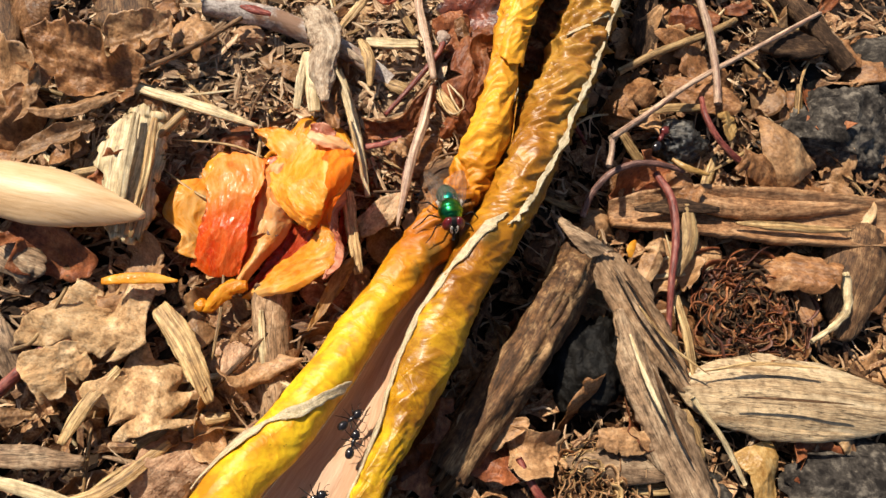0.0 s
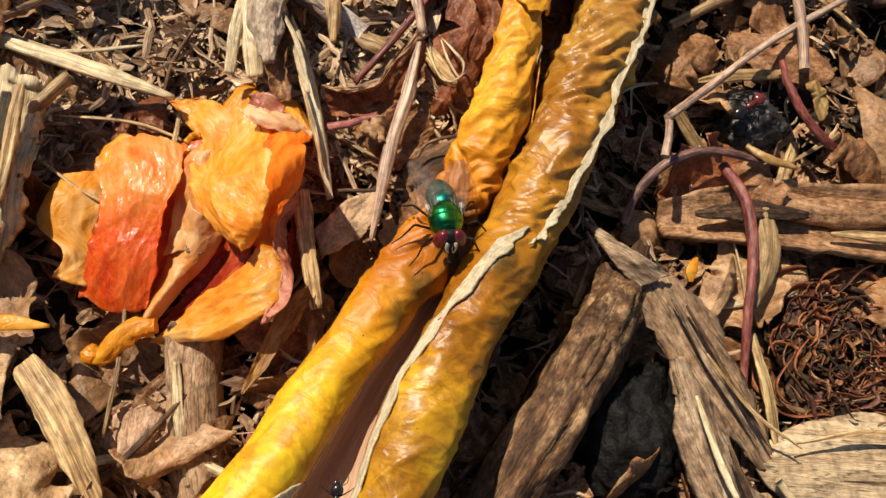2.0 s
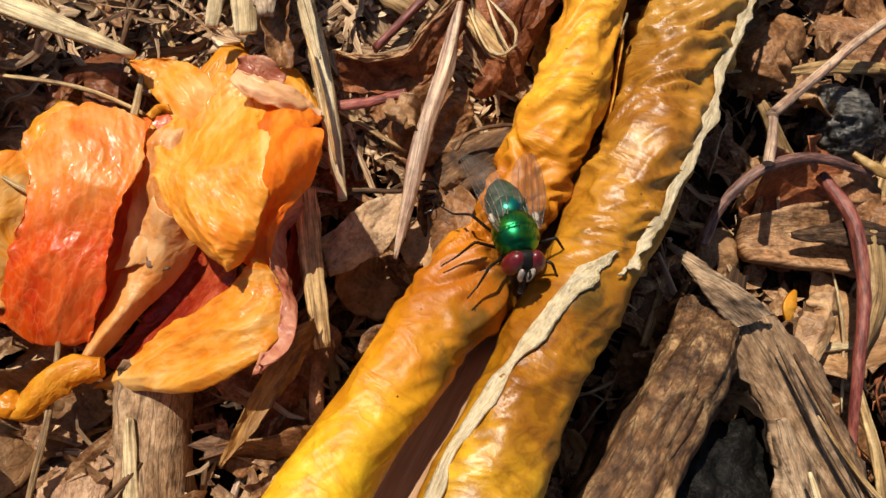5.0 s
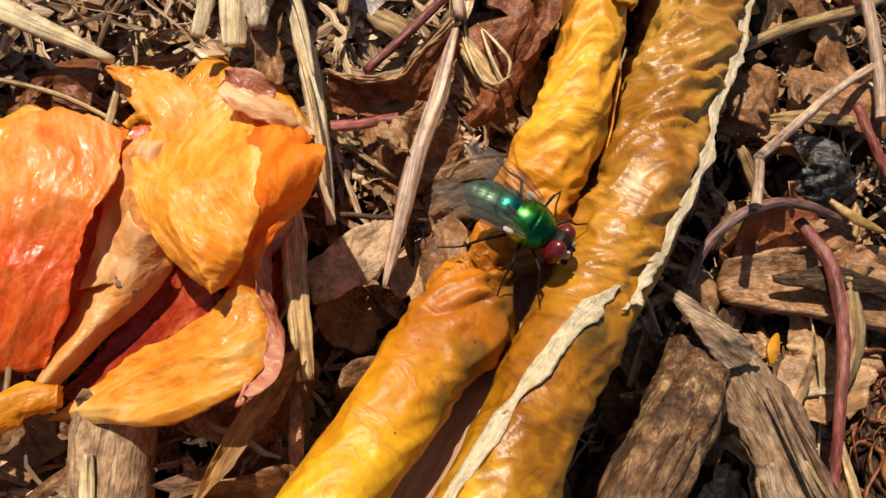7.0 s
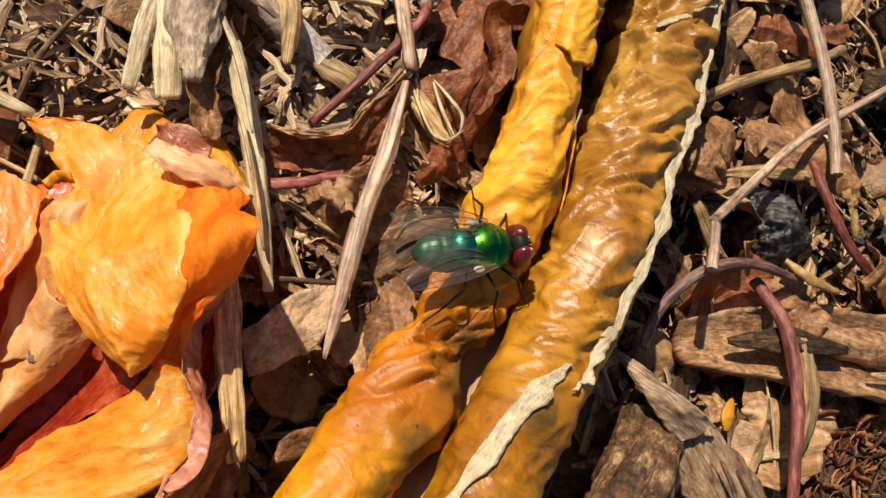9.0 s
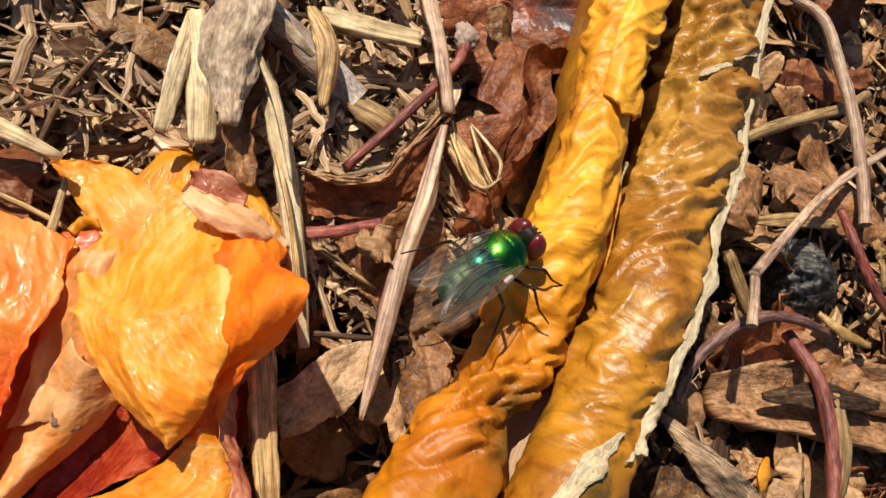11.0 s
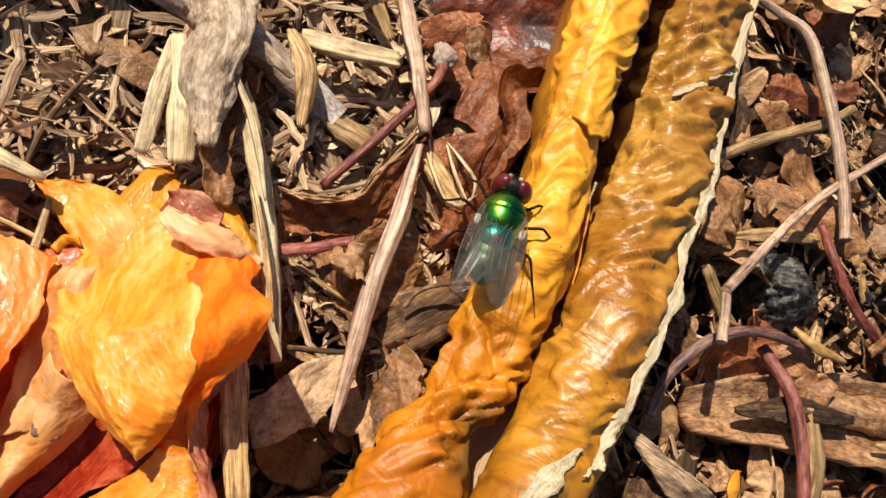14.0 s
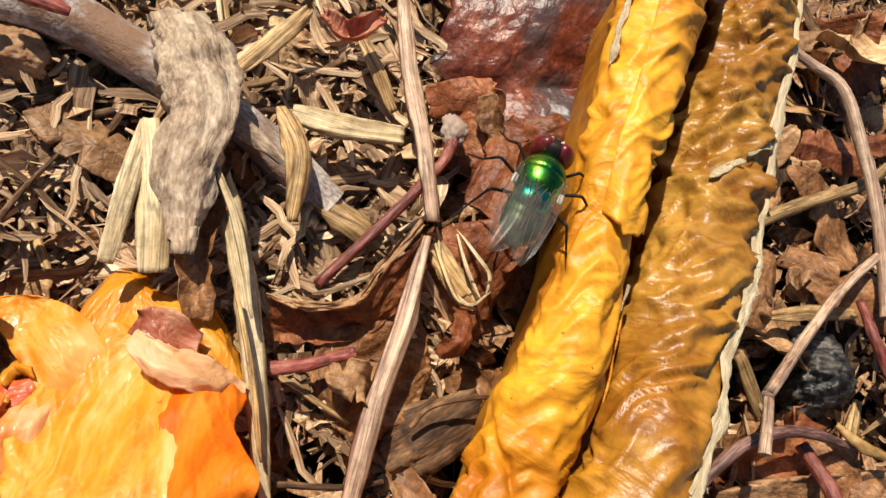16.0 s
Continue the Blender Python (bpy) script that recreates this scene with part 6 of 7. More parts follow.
def roller(rows, bumps, creases, slant, seed, crease_from, crease_to, fine, neck=None, crumpled=None):
    """A function (y, degrees, proud) -> point on the roll's wrinkled skin; 0 degrees is its right side, 90 its top."""
    rows = np.array(rows)
    dense = curve_through(rows, 260)
    t, s, n = frames_along(dense[:, :3])
    ys = dense[:, 1]

    def at(y, deg, proud=0.0):
        row = [np.interp(y, ys, dense[:, k]) for k in range(4)]
        side = np.array([np.interp(y, ys, s[:, k]) for k in range(3)])
        up = np.array([np.interp(y, ys, n[:, k]) for k in range(3)])
        a = radians(deg)
        r = row[3]
        if neck:
            r *= 1 - neck[1] * math.exp(-(((y - neck[0]) / neck[2]) ** 2))
        ca, sa = math.cos(a), math.sin(a)
        r += bumps * (1.1 * soft(y * 0.09 + seed, ca * 0.8, sa * 0.8) + 0.5 * soft(y * 0.22, ca * 1.3 + seed, sa * 1.3))
        grow = min(1.0, max(0.3, (y - crease_from) / (crease_to - crease_from)))
        if neck:
            for spot, lean, depth in ((-3.4, 3.4, 0.4), (-1.0, -2.4, 0.55), (0.8, 3.8, 0.6), (2.6, -1.2, 0.5), (4.0, 2.6, 0.65), (6.4, -3.0, 0.5), (8.4, 2.0, 0.4)):
                r -= 1.5 * depth * math.exp(-(((y - neck[0] - spot - lean * ca - 0.8 * soft(ca * 2, sa * 2, spot)) / 0.42) ** 2)) * min(1.0, max(0.0, 0.55 + 1.3 * soft(ca * 1.3 + spot, sa * 1.3, 2 * spot)))
            r += 1.1 * max(0.0, ca) * (math.exp(-(((y - neck[0] + 3.6) / 2.2) ** 2)) - 1.3 * math.exp(-(((y - neck[0] - 1.2) / 1.6) ** 2)))
            grow += 2.0 * math.exp(-(((y - neck[0] - 1) / (neck[2] * 2.2)) ** 2))
        q = y - slant * ca + 1.8 * soft(y * 0.16, ca * 1.2 + seed, sa * 1.2)
        ridge = (1 - min(1.0, 2.4 * math.hypot(soft(q * 0.22 + seed, ca * 0.6, sa * 0.55 + seed), 0.05))) ** 1.3
        ridge2 = (1 - min(1.0, 2.6 * math.hypot(soft(q * 0.5 + seed * 2, ca * 1.3 + 4, sa * 1.3), 0.06))) ** 1.3
        patch = 0.5 + 0.9 * soft(y * 0.13, ca + 9, sa)
        r += creases * grow * (0.7 * (ridge - 0.4) + fine * patch * (ridge2 - 0.4))
        if crumpled:
            from_y, to_y, deep = crumpled
            share = min(1.0, max(0.0, (y - from_y) / (to_y - from_y)))
            p = y - 3.6 * ca + 1.4 * soft(y * 0.3, ca * 2.0, sa * 2.0 + seed)
            sharp = (1 - min(1.0, 3.2 * abs(soft(p * 0.24 + seed, ca * 0.8, sa * 0.8 + 3)))) ** 1.6
            sharp2 = (1 - min(1.0, 3.0 * abs(soft(p * 0.55, ca * 1.6 + seed, sa * 1.6)))) ** 1.6
            r += share * deep * (sharp + 0.5 * sharp2 - 0.7)
        return np.array(row[:3]) + (side * math.cos(a) + up * math.sin(a)) * (r + proud)

    return at, ys[0], ys[-1]


left_skin, left_from, left_to = roller(LEFT_ROLL, 0.45, 0.8, 2.6, 3.0, -20, 60, 0.9, (29.4, 0.2, 3.0))
right_skin, right_from, right_to = roller(RIGHT_ROLL, 0.45, 1.4, 3.2, 8.0, 10, 46, 1.0, None, (40.0, 60.0, 1.0))


def roll_mesh(name, skin, y0, y1, material, nu=600, sides=108):
    verts, faces, uv = [], [], []
    for i in range(nu):
        y = y0 + (y1 - y0) * i / (nu - 1)
        for j in range(sides):
            verts.append(skin(y, 360 * j / sides))
            uv.append((y, 25 * j / sides))
    for i in range(nu - 1):
        for j in range(sides):
            a, b = i * sides + j, i * sides + (j + 1) % sides
            faces.append((a, b, b + sides, a + sides))
    faces.append(tuple(range(sides - 1, -1, -1)))
    faces.append(tuple((nu - 1) * sides + j for j in range(sides)))
    return mesh_of(name, verts, faces, uv, material)


def margin_mesh(name, skin, track, width, material, seed, nu=90, thick=0.16, lift=0.2, tilt=0.0):
    """A torn, papery margin that runs over a roll's skin. track: rows of (y, degrees)."""
    ys, degs = np.array(track).T
    verts, faces, uv = [], [], []
    nv = 5
    run = np.linspace(0, 1, nu)
    yy = np.interp(run, np.linspace(0, 1, len(ys)), ys)
    dd = np.interp(run, np.linspace(0, 1, len(degs)), degs)
    line = np.array([skin(y, d, lift) for y, d in zip(yy, dd)])
    step = max(1, int(round(2.6 / (abs(ys[-1] - ys[0]) / nu + 1e-6))))
    padded = np.vstack([line[:1]] * step + [line] + [line[-1:]] * step)
    line = np.array([padded[i:i + 2 * step + 1].mean(0) for i in range(nu)])
    for i in range(nu):
        w = width * (0.8 + 0.9 * soft(run[i] * abs(ys[-1] - ys[0]) * 0.3 + seed, seed, 0.0)) * min(1, 6 * run[i] + 0.15, 6 * (1 - run[i]) + 0.15)
        mid = line[i]
        j0 = max(0, i - 1)
        j1 = min(nu - 1, i + 1)
        along = line[j1] - line[j0]
        along /= np.linalg.norm(along) + 1e-9
        out = skin(yy[i], dd[i], 1.0) - skin(yy[i], dd[i], 0.0)
        out /= np.linalg.norm(out) + 1e-9
        across = np.cross(along, out)
        across, out = across * math.cos(tilt) + out * math.sin(tilt), out * math.cos(tilt) - across * math.sin(tilt)
        s_ = run[i] * abs(ys[-1] - ys[0])
        jag = width * (0.3 * soft(s_ * 0.3 + seed, 1.0, 2.0) + 0.14 * soft(s_ * 1.1 + seed, 5.0, 2.0))
        for layer in (0, 1):
            for j in range(nv):
                v = 2 * j / (nv - 1) - 1
                curl = 0.3 * width * v * v * (0.3 + soft(s_ * 0.5, seed, 4.0))
                verts.append(mid + across * (v * w / 2 + jag * (1 if v > 0 else 0.3)) + out * (curl * 0.5 - layer * thick))
                uv.append((run[i] * 60, v * w))
    m = 2 * nv
    for i in range(nu - 1):
        for j in range(nv - 1):
            a, b = i * m + j, (i + 1) * m + j
            faces.append((a, a + 1, b + 1, b))
            faces.append((a + nv, b + nv, b + nv + 1, a + nv + 1))
        a, b = i * m, (i + 1) * m
        faces.append((a, b, b + nv, a + nv))
        faces.append((a + nv - 1, a + m - 1, b + m - 1, b + nv - 1))
    return mesh_of(name, verts, faces, uv, material)


def trough_mesh(name, y0, y1, material, deep, left_deg, right_deg, thick=0.5, keel=None, nu=60, nv=17):
    """A sheet slung between the two rolls."""
    verts, faces, uv = [], [], []
    for i in range(nu):
        y = y0 + (y1 - y0) * i / (nu - 1)
        p, q = left_skin(y, left_deg, -0.4), right_skin(y, right_deg, -0.4)
        for layer in (0, 1):
            for j in range(nv):
                f = j / (nv - 1)
                mid = p + (q - p) * f
                sag = deep if keel is None else (p[2] * (1 - f) + q[2] * f) - keel
                mid[2] -= sag * (math.sin(math.pi * f) ** 0.55) + layer * thick - 0.25 * hum(y * 0.3, f * 4, deep)
                verts.append(mid)
                uv.append((y, f * 14))
    m = 2 * nv
    for i in range(nu - 1):
        for j in range(nv - 1):
            a, b = i * m + j, (i + 1) * m + j
            faces.append((a, a + 1, b + 1, b))
            faces.append((a + nv, b + nv, b + nv + 1, a + nv + 1))
    return mesh_of(name, verts, faces, uv, material)


def sleeve_mesh(name, skin, y0, y1, deg0, deg1, proud, material, seed, nu=110, nv=60, thick=0.25):
    """A torn outer layer that wraps part of a roll; its lower end is ragged and lifts off."""
    verts, faces, uv = [], [], []
    for layer in (0, 1):
        for i in range(nu):
            u = i / (nu - 1)
            for j in range(nv):
                v = j / (nv - 1)
                deg = deg0 + (deg1 - deg0) * v
                start = y0 + 1.6 * math.sin(v * 5.0 + seed) + 0.5 * jag(v * 9, seed) + 0.25 * jag(v * 23, seed)
                lift = proud * (1 + 0.9 * max(0.0, 1 - 6 * u)) * min(1.0, 0.15 + 6 * min(v, 1 - v))
                verts.append(skin(start + (y1 - start) * u, deg, lift - layer * thick))
                uv.append(((y1 - y0) * u, v * 12))
    m = nu * nv
    for i in range(nu - 1):
        for j in range(nv - 1):
            a, b = i * nv + j, (i + 1) * nv + j
            faces.append((a, a + 1, b + 1, b))
            faces.append((m + a, m + b, m + b + 1, m + a + 1))
    rim = [i * nv for i in range(nu)] + [(nu - 1) * nv + j for j in range(1, nv)] + [i * nv + nv - 1 for i in range(nu - 2, -1, -1)] + list(range(nv - 2, 0, -1))
    for a, b in zip(rim, rim[1:] + rim[:1]):
        faces.append((a, b, m + b, m + a))
    return mesh_of(name, verts, faces, uv, material)


husk = holder("husk", "long golden yellow dried husk with rolled wrinkled margins", "husk")
left_roll = part_of("left_roll", roll_mesh("left_roll", left_skin, left_from, left_to, HUSKGOLD), husk, "golden yellow rolled margin")
right_roll = part_of("right_roll", roll_mesh("right_roll", right_skin, right_from, right_to, HUSKBROWN), husk, "bronze wrinkled rolled margin")
part_of("lining", trough_mesh("lining", left_from + 1, 40.0, INNER, 3.2, -35, 215), husk, "smooth pale cream lining")
part_of("outer_wall", trough_mesh("outer_wall", left_from, left_to, HUSKOUT, 0, 205, -25, keel=-3.0), husk, "brown leathery underside")
part_of("torn_edge", margin_mesh("torn_edge", right_skin, [(-17.8, 172), (-3.1, 165), (3.0, 160), (12.4, 150), (19.5, 128), (25.1, 108), (28.6, 84)], 1.75, EDGE, 1.0, lift=0.3, thick=0.3), right_roll, "torn cream papery edge")
part_of("torn_edge", margin_mesh("torn_edge", right_skin, [(26.3, 78), (28.2, 64), (32.2, 52), (37.8, 52), (44.7, 50), (51.9, 50), (55.7, 50), (68.1, 50), (83.1, 50), (right_to - 1, 48)], 1.15, EDGE, 2.0, nu=300, lift=0.5, thick=0.2, tilt=0.8), right_roll, "torn cream papery edge")
part_of("torn_edge", margin_mesh("torn_edge", left_skin, [(-16.9, 170), (-9.8, 150), (-4.9, 105), (-0.6, 60), (3.3, 25)], 1.9, EDGE, 3.0, nu=60, lift=0.6), left_roll, "torn cream papery edge")
part_of("torn_edge", margin_mesh("torn_edge", left_skin, [(left_from + 2, -8), (-3.0, -8), (10.2, -12), (19.9, -20)], 0.6, EDGE, 4.0, nu=90, lift=0.15), left_roll, "thin cream margin")
part_of("flap", margin_mesh("flap", left_skin, [(43.2, -6), (46.7, 8), (52.6, 4)], 1.2, PETALGOLD, 5.0, nu=40, lift=0.5), left_roll, "thin lifted yellow flap")
part_of("torn_edge", margin_mesh("torn_edge", left_skin, [(69.0, 166), (74.5, 158), (82.3, 160)], 1.0, EDGE, 6.0, nu=50, lift=0.35), left_roll, "thin cream margin")
part_of("outer_layer", sleeve_mesh("outer_layer", left_skin, 57.5, 78.0, -50, 120, 0.45, HUSKGOLD, 1.3), left_roll, "torn outer layer of golden skin")
part_of("torn_edge", margin_mesh("torn_edge", right_skin, [(60.5, 128), (63.5, 118), (65.5, 96), (66.2, 80)], 0.9, EDGE, 8.0, nu=50, lift=0.4, tilt=0.4), right_roll, "torn cream edge lying across the roll")
part_of("torn_edge", margin_mesh("torn_edge", right_skin, [(66.0, 92), (67.6, 72), (70.4, 54)], 1.0, EDGE, 9.0, nu=40, lift=0.5, tilt=0.3), right_roll, "torn cream edge lying across the roll")
part_of("flap", margin_mesh("flap", left_skin, [(49.8, 20), (51.8, 26), (53.6, 18)], 0.9, EDGE, 7.0, nu=30, lift=0.4), left_roll, "small pale torn flap")

# ---- the crumpled orange flower ----
flower = holder("withered_flower", "crumpled withered orange flower lying on the litter", "flower")


def film(label, left, right, material, **how):
    return part_of("petal", petal_mesh("petal", left, right, material, **how), flower, label)


film("red-orange crumpled petal", [(-42.0, 39.8, -0.5), (-40.9, 36.2, 0.8), (-40.3, 33.8, 1.2), (-41.0, 30.4, 0.8), (-41.6, 27.5, -0.2), (-42.6, 23.2, -2.6)], [(-30.5, 41.2, 2.5), (-30.9, 37.4, 3.5), (-32.2, 33.1, 4.0), (-32.9, 29.8, 3.0), (-33.3, 26.4, 1.7), (-34.2, 22.0, -1.4)], PETALRED, belly=0.7, arch=(2.2, 1.4), ragged=0.4, folds=12, slope=0.12, crumple=0.9, nu=110, nv=84, seed=1, curl=0.3)
film("golden rim of the red-orange petal", [(-42.1, 39.5, -0.4), (-41.0, 41.9, -0.2), (-39.3, 43.5, 0.0), (-36.5, 42.9, 0.8), (-33.6, 42.5, 1.6), (-30.5, 41.3, 2.4)], [(-41.2, 37.0, 0.8), (-39.8, 38.9, 1.0), (-37.9, 39.7, 1.6), (-35.6, 39.6, 2.3), (-33.1, 39.8, 2.9), (-30.6, 39.5, 3.4)], PETALGOLD, crumple=0.8, slope=0.06, ragged=0.25, nu=70, nv=30, seed=21)
film("orange petal curled upwards", [(-45.5, 37.7, 0.0), (-47.1, 34.7, 0.3), (-47.9, 31.3, 0.0), (-44.6, 27.9, 0.3), (-45.8, 25.0, -0.2)], [(-41.4, 38.3, -0.2), (-39.4, 34.0, 0.0), (-39.0, 30.1, -0.2), (-39.8, 26.9, -0.6), (-40.8, 23.6, -1.4)], PETAL, belly=0.5, nu=56, nv=34, seed=2)
film("deep red-orange petal deep in the flower", [(-32.2, 42.2, 0.6), (-33.4, 36.0, 1.0), (-34.4, 30.0, 0.2), (-35.6, 23.0, -1.6)], [(-24.5, 43.5, 0.6), (-25.0, 38.0, 1.4), (-26.0, 32.0, 1.6), (-29.5, 25.5, -1.8)], PETALBASE, belly=0.5, crumple=1.0, folds=8, nu=60, nv=44, seed=11)
film("pinkish inner petal", [(-31.2, 40.0, 1.4), (-31.7, 36.5, 2.0), (-32.0, 32.4, 1.8), (-32.8, 27.6, 0.4)], [(-27.4, 41.2, 1.6), (-27.2, 37.5, 2.6), (-26.8, 33.5, 3.2), (-28.0, 28.5, 1.8)], PETALPALE, belly=0.4, crumple=1.0, folds=10, nu=60, nv=36, seed=31)
film("golden petal standing behind", [(-27.3, 47.9, -0.7), (-24.8, 52.9, -1.5), (-22.2, 51.9, -0.9), (-19.1, 50.8, -0.3), (-16.8, 47.2, 1.2), (-15.4, 43.4, 2.7)], [(-26.4, 44.8, 1.2), (-24.0, 46.6, 2.2), (-22.4, 46.5, 2.9), (-20.1, 45.8, 3.2), (-18.0, 44.3, 3.6), (-16.0, 42.2, 3.8)], PETALGOLD, belly=0.2, folds=9, slope=0.1, ragged=0.3, nu=72, nv=40, seed=6)
film("pointed orange petal", [(-33.7, 47.9, 0.7), (-31.8, 45.8, 0.9), (-30.0, 43.4, 1.4), (-27.4, 39.8, 1.6)], [(-33.6, 48.0, 0.9), (-29.8, 48.5, 1.2), (-26.8, 47.2, 1.6), (-23.4, 43.6, 1.8)], PETAL, belly=0.25, crumple=0.9, slope=0.09, nu=60, nv=44, seed=5)
film("deep red petal with shade in its colour", [(-28.0, 41.6, -1.4), (-27.6, 35.6, -1.0), (-24.3, 29.0, 1.0)], [(-18.0, 41.5, -0.5), (-18.2, 34.4, 1.9), (-18.9, 27.4, 2.7)], PETALSHADE, belly=0.4, nu=44, nv=30, seed=24)
film("orange petal between two others", [(-29.4, 43.5, -0.4), (-29.3, 40.0, 0.8), (-28.8, 37.0, 2.0)], [(-24.0, 46.0, 0.6), (-21.5, 41.8, 2.6), (-21.0, 37.8, 5.0)], PETAL, belly=0.3, slope=0.05, nu=50, nv=40, seed=27)
film("broad glossy orange petal", [(-26.6, 45.4, 2.2), (-29.1, 42.9, 2.9), (-30.2, 39.7, 4.0), (-29.8, 36.6, 4.9), (-29.6, 34.9, 5.0), (-28.0, 31.8, 5.9), (-25.7, 29.0, 6.9), (-23.8, 27.4, 7.5), (-22.3, 26.9, 7.6)], [(-24.0, 46.7, 3.6), (-21.5, 43.7, 5.6), (-19.8, 39.7, 8.1), (-19.7, 35.4, 10.6), (-19.7, 32.9, 10.8), (-20.0, 30.7, 9.9), (-20.5, 28.9, 9.1), (-21.2, 27.6, 8.2), (-22.1, 26.9, 7.7)], PETAL, belly=1.0, arch=(0.9, 0.0), folds=12, slope=0.09, crumple=1.3, nu=130, nv=90, seed=3, curl=-0.2)
film("orange petal folded down to a pointed tip", [(-22.8, 45.6, 3.3), (-21.6, 42.4, 5.3), (-20.9, 37.9, 8.2), (-20.8, 34.5, 9.5), (-20.7, 31.4, 9.8), (-20.9, 29.2, 9.0), (-21.6, 26.9, 7.7)], [(-18.4, 44.4, 3.8), (-15.5, 42.3, 4.3), (-16.3, 39.4, 8.3), (-15.7, 36.3, 15.4), (-16.4, 33.4, 11.6), (-18.6, 30.4, 9.0), (-19.6, 26.2, 7.2)], PETALDIM, belly=0.5, folds=9, slope=0.09, crumple=1.1, nu=100, nv=56, seed=4)
cone = film("pale orange rolled petal with a grey spot", [(-29.7, 33.7, 4.1), (-31.7, 29.8, 0.7), (-33.2, 25.9, -0.9), (-35.5, 19.9, -2.1)], [(-26.2, 31.7, 4.0), (-25.9, 29.6, 2.1), (-27.9, 26.9, -0.4), (-31.1, 23.4, -1.6), (-34.0, 19.5, -2.0)], PETALPALE, belly=1.5, slope=0.04, crumple=0.6, ragged=0.08, nu=70, nv=44, seed=7)
part_of("spot", lump_mesh("spot", (-29.3, 28.5, 1.5), (1.15, 1.0, 0.32), SPOT, seed=5, detail=4, rugged=0.4), cone, "dark grey rot spot")
film("deep red petal with shade in its colour", [(-27.0, 31.0, -0.6), (-30.1, 24.7, -2.3), (-33.6, 19.4, -3.1)], [(-21.8, 27.8, 4.6), (-22.8, 25.3, 3.0), (-27.8, 22.6, -0.1), (-32.3, 18.5, -2.6)], PETALSHADE, belly=-0.6, nu=56, nv=36, seed=9)
film("glossy orange boat-shaped petal", [(-33.7, 17.6, -1.6), (-30.2, 21.2, 0.6), (-25.7, 23.6, 3.8), (-22.4, 25.9, 6.5), (-21.0, 27.7, 7.4)], [(-33.4, 17.2, -1.5), (-29.6, 16.9, 2.0), (-26.1, 16.6, 5.7), (-22.7, 17.5, 7.8), (-20.2, 18.8, 8.8), (-18.7, 20.5, 8.9), (-18.2, 23.4, 8.5), (-18.9, 25.8, 8.1), (-20.3, 27.7, 7.7)], PETAL, belly=0.9, folds=8, slope=0.07, crumple=1.2, nu=100, nv=64, seed=8, curl=-0.3)
film("pink withered petal edge", [(-17.0, 33.3, 8.2), (-19.4, 30.3, 8.2), (-19.3, 27.5, 7.6), (-18.5, 24.4, 8.1), (-18.9, 21.0, 8.7), (-20.2, 18.8, 8.7)], [(-16.2, 33.0, 5.6), (-17.7, 30.2, 5.2), (-17.8, 27.2, 5.6), (-17.4, 23.9, 6.6), (-18.1, 20.6, 7.9), (-19.8, 18.3, 8.5)], PETALPINK, belly=0.2, crumple=0.8, ragged=0.3, nu=80, nv=30, seed=10)
part_of("torn_tip", petal_mesh("torn_tip", [(-19.3, 21.2, 8.8), (-19.6, 19.7, 9.0), (-20.1, 17.9, 9.4)], [(-18.1, 21.2, 7.9), (-18.7, 19.5, 8.7), (-19.5, 17.9, 9.2)], PETALPINK, crumple=1.0, nu=26, nv=14, seed=25), flower, "shrivelled whitish petal tip")
film("pink torn petal tip", [(-23.7, 45.9, 4.0), (-21.6, 44.7, 5.5), (-19.1, 44.2, 5.6)], [(-23.5, 47.4, 4.6), (-21.4, 47.7, 5.2), (-18.9, 46.4, 5.2)], PETALPINK, belly=-0.4, ragged=0.25, nu=40, nv=22, seed=12)
film("pale torn petal strip", [(-23.6, 44.4, 5.4), (-21.2, 42.2, 6.8), (-18.0, 41.6, 6.3), (-15.7, 41.8, 5.0)], [(-23.4, 46.2, 5.4), (-20.9, 44.9, 6.6), (-17.6, 44.2, 6.0), (-15.3, 42.6, 4.9)], PETALCREAM, belly=0.3, ragged=0.25, nu=48, nv=24, seed=16)
film("deep red petal with shade in its colour", [(-18.1, 34.5, 2.4), (-17.9, 30.1, 2.3), (-18.2, 25.2, 3.2)], [(-15.2, 34.1, 0.5), (-15.5, 30.7, 0.4), (-16.6, 26.2, 0.8)], PETALSHADE, nu=40, nv=22, seed=13)
film("orange petal scrap", [(-31.5, 42.4, 0.5), (-31.0, 43.9, 0.0), (-29.4, 43.8, 1.1)], [(-30.7, 41.8, 1.5), (-30.1, 42.7, 1.0), (-29.0, 42.3, 2.1)], PETALGOLD, belly=0.6, nu=24, nv=16, seed=14)
stalk = part_of("stalk", stick_mesh("stalk", [(-40.5, 15.7, -0.6), (-38.9, 15.5, 0.0), (-37.6, 16.7, 0.6), (-36.3, 18.0, 0.8), (-34.7, 18.7, 1.0), (-33.1, 18.9, 1.0)], [0.8, 1.0, 1.3, 1.35, 1.2, 1.0], PETALGOLD, lumpy=0.3, flat=0.6, nu=44, sides=20, seed=3), flower, "yellow shrivelled stalk")
part_of("knob", lump_mesh("knob", (-40.3, 15.7, -0.5), (1.3, 1.15, 0.95), PETALGOLD, rugged=0.3, seed=9), stalk)


# ---- the fly: nose along +x, origin in the middle of the thorax ----
def leg_mesh(name, pts, thick):
    bent = [pts[0]]
    for a, b in zip(pts, pts[1:]):
        bent += [tuple(p + (q - p) * f for p, q in zip(a, b)) for f in (0.1, 0.5, 0.9)]
    return stick_mesh(name, bent + [pts[-1]], [thick, thick * 0.95, thick * 0.6, thick * 0.4], BLACK, sides=7, nu=44, lumpy=0.02)


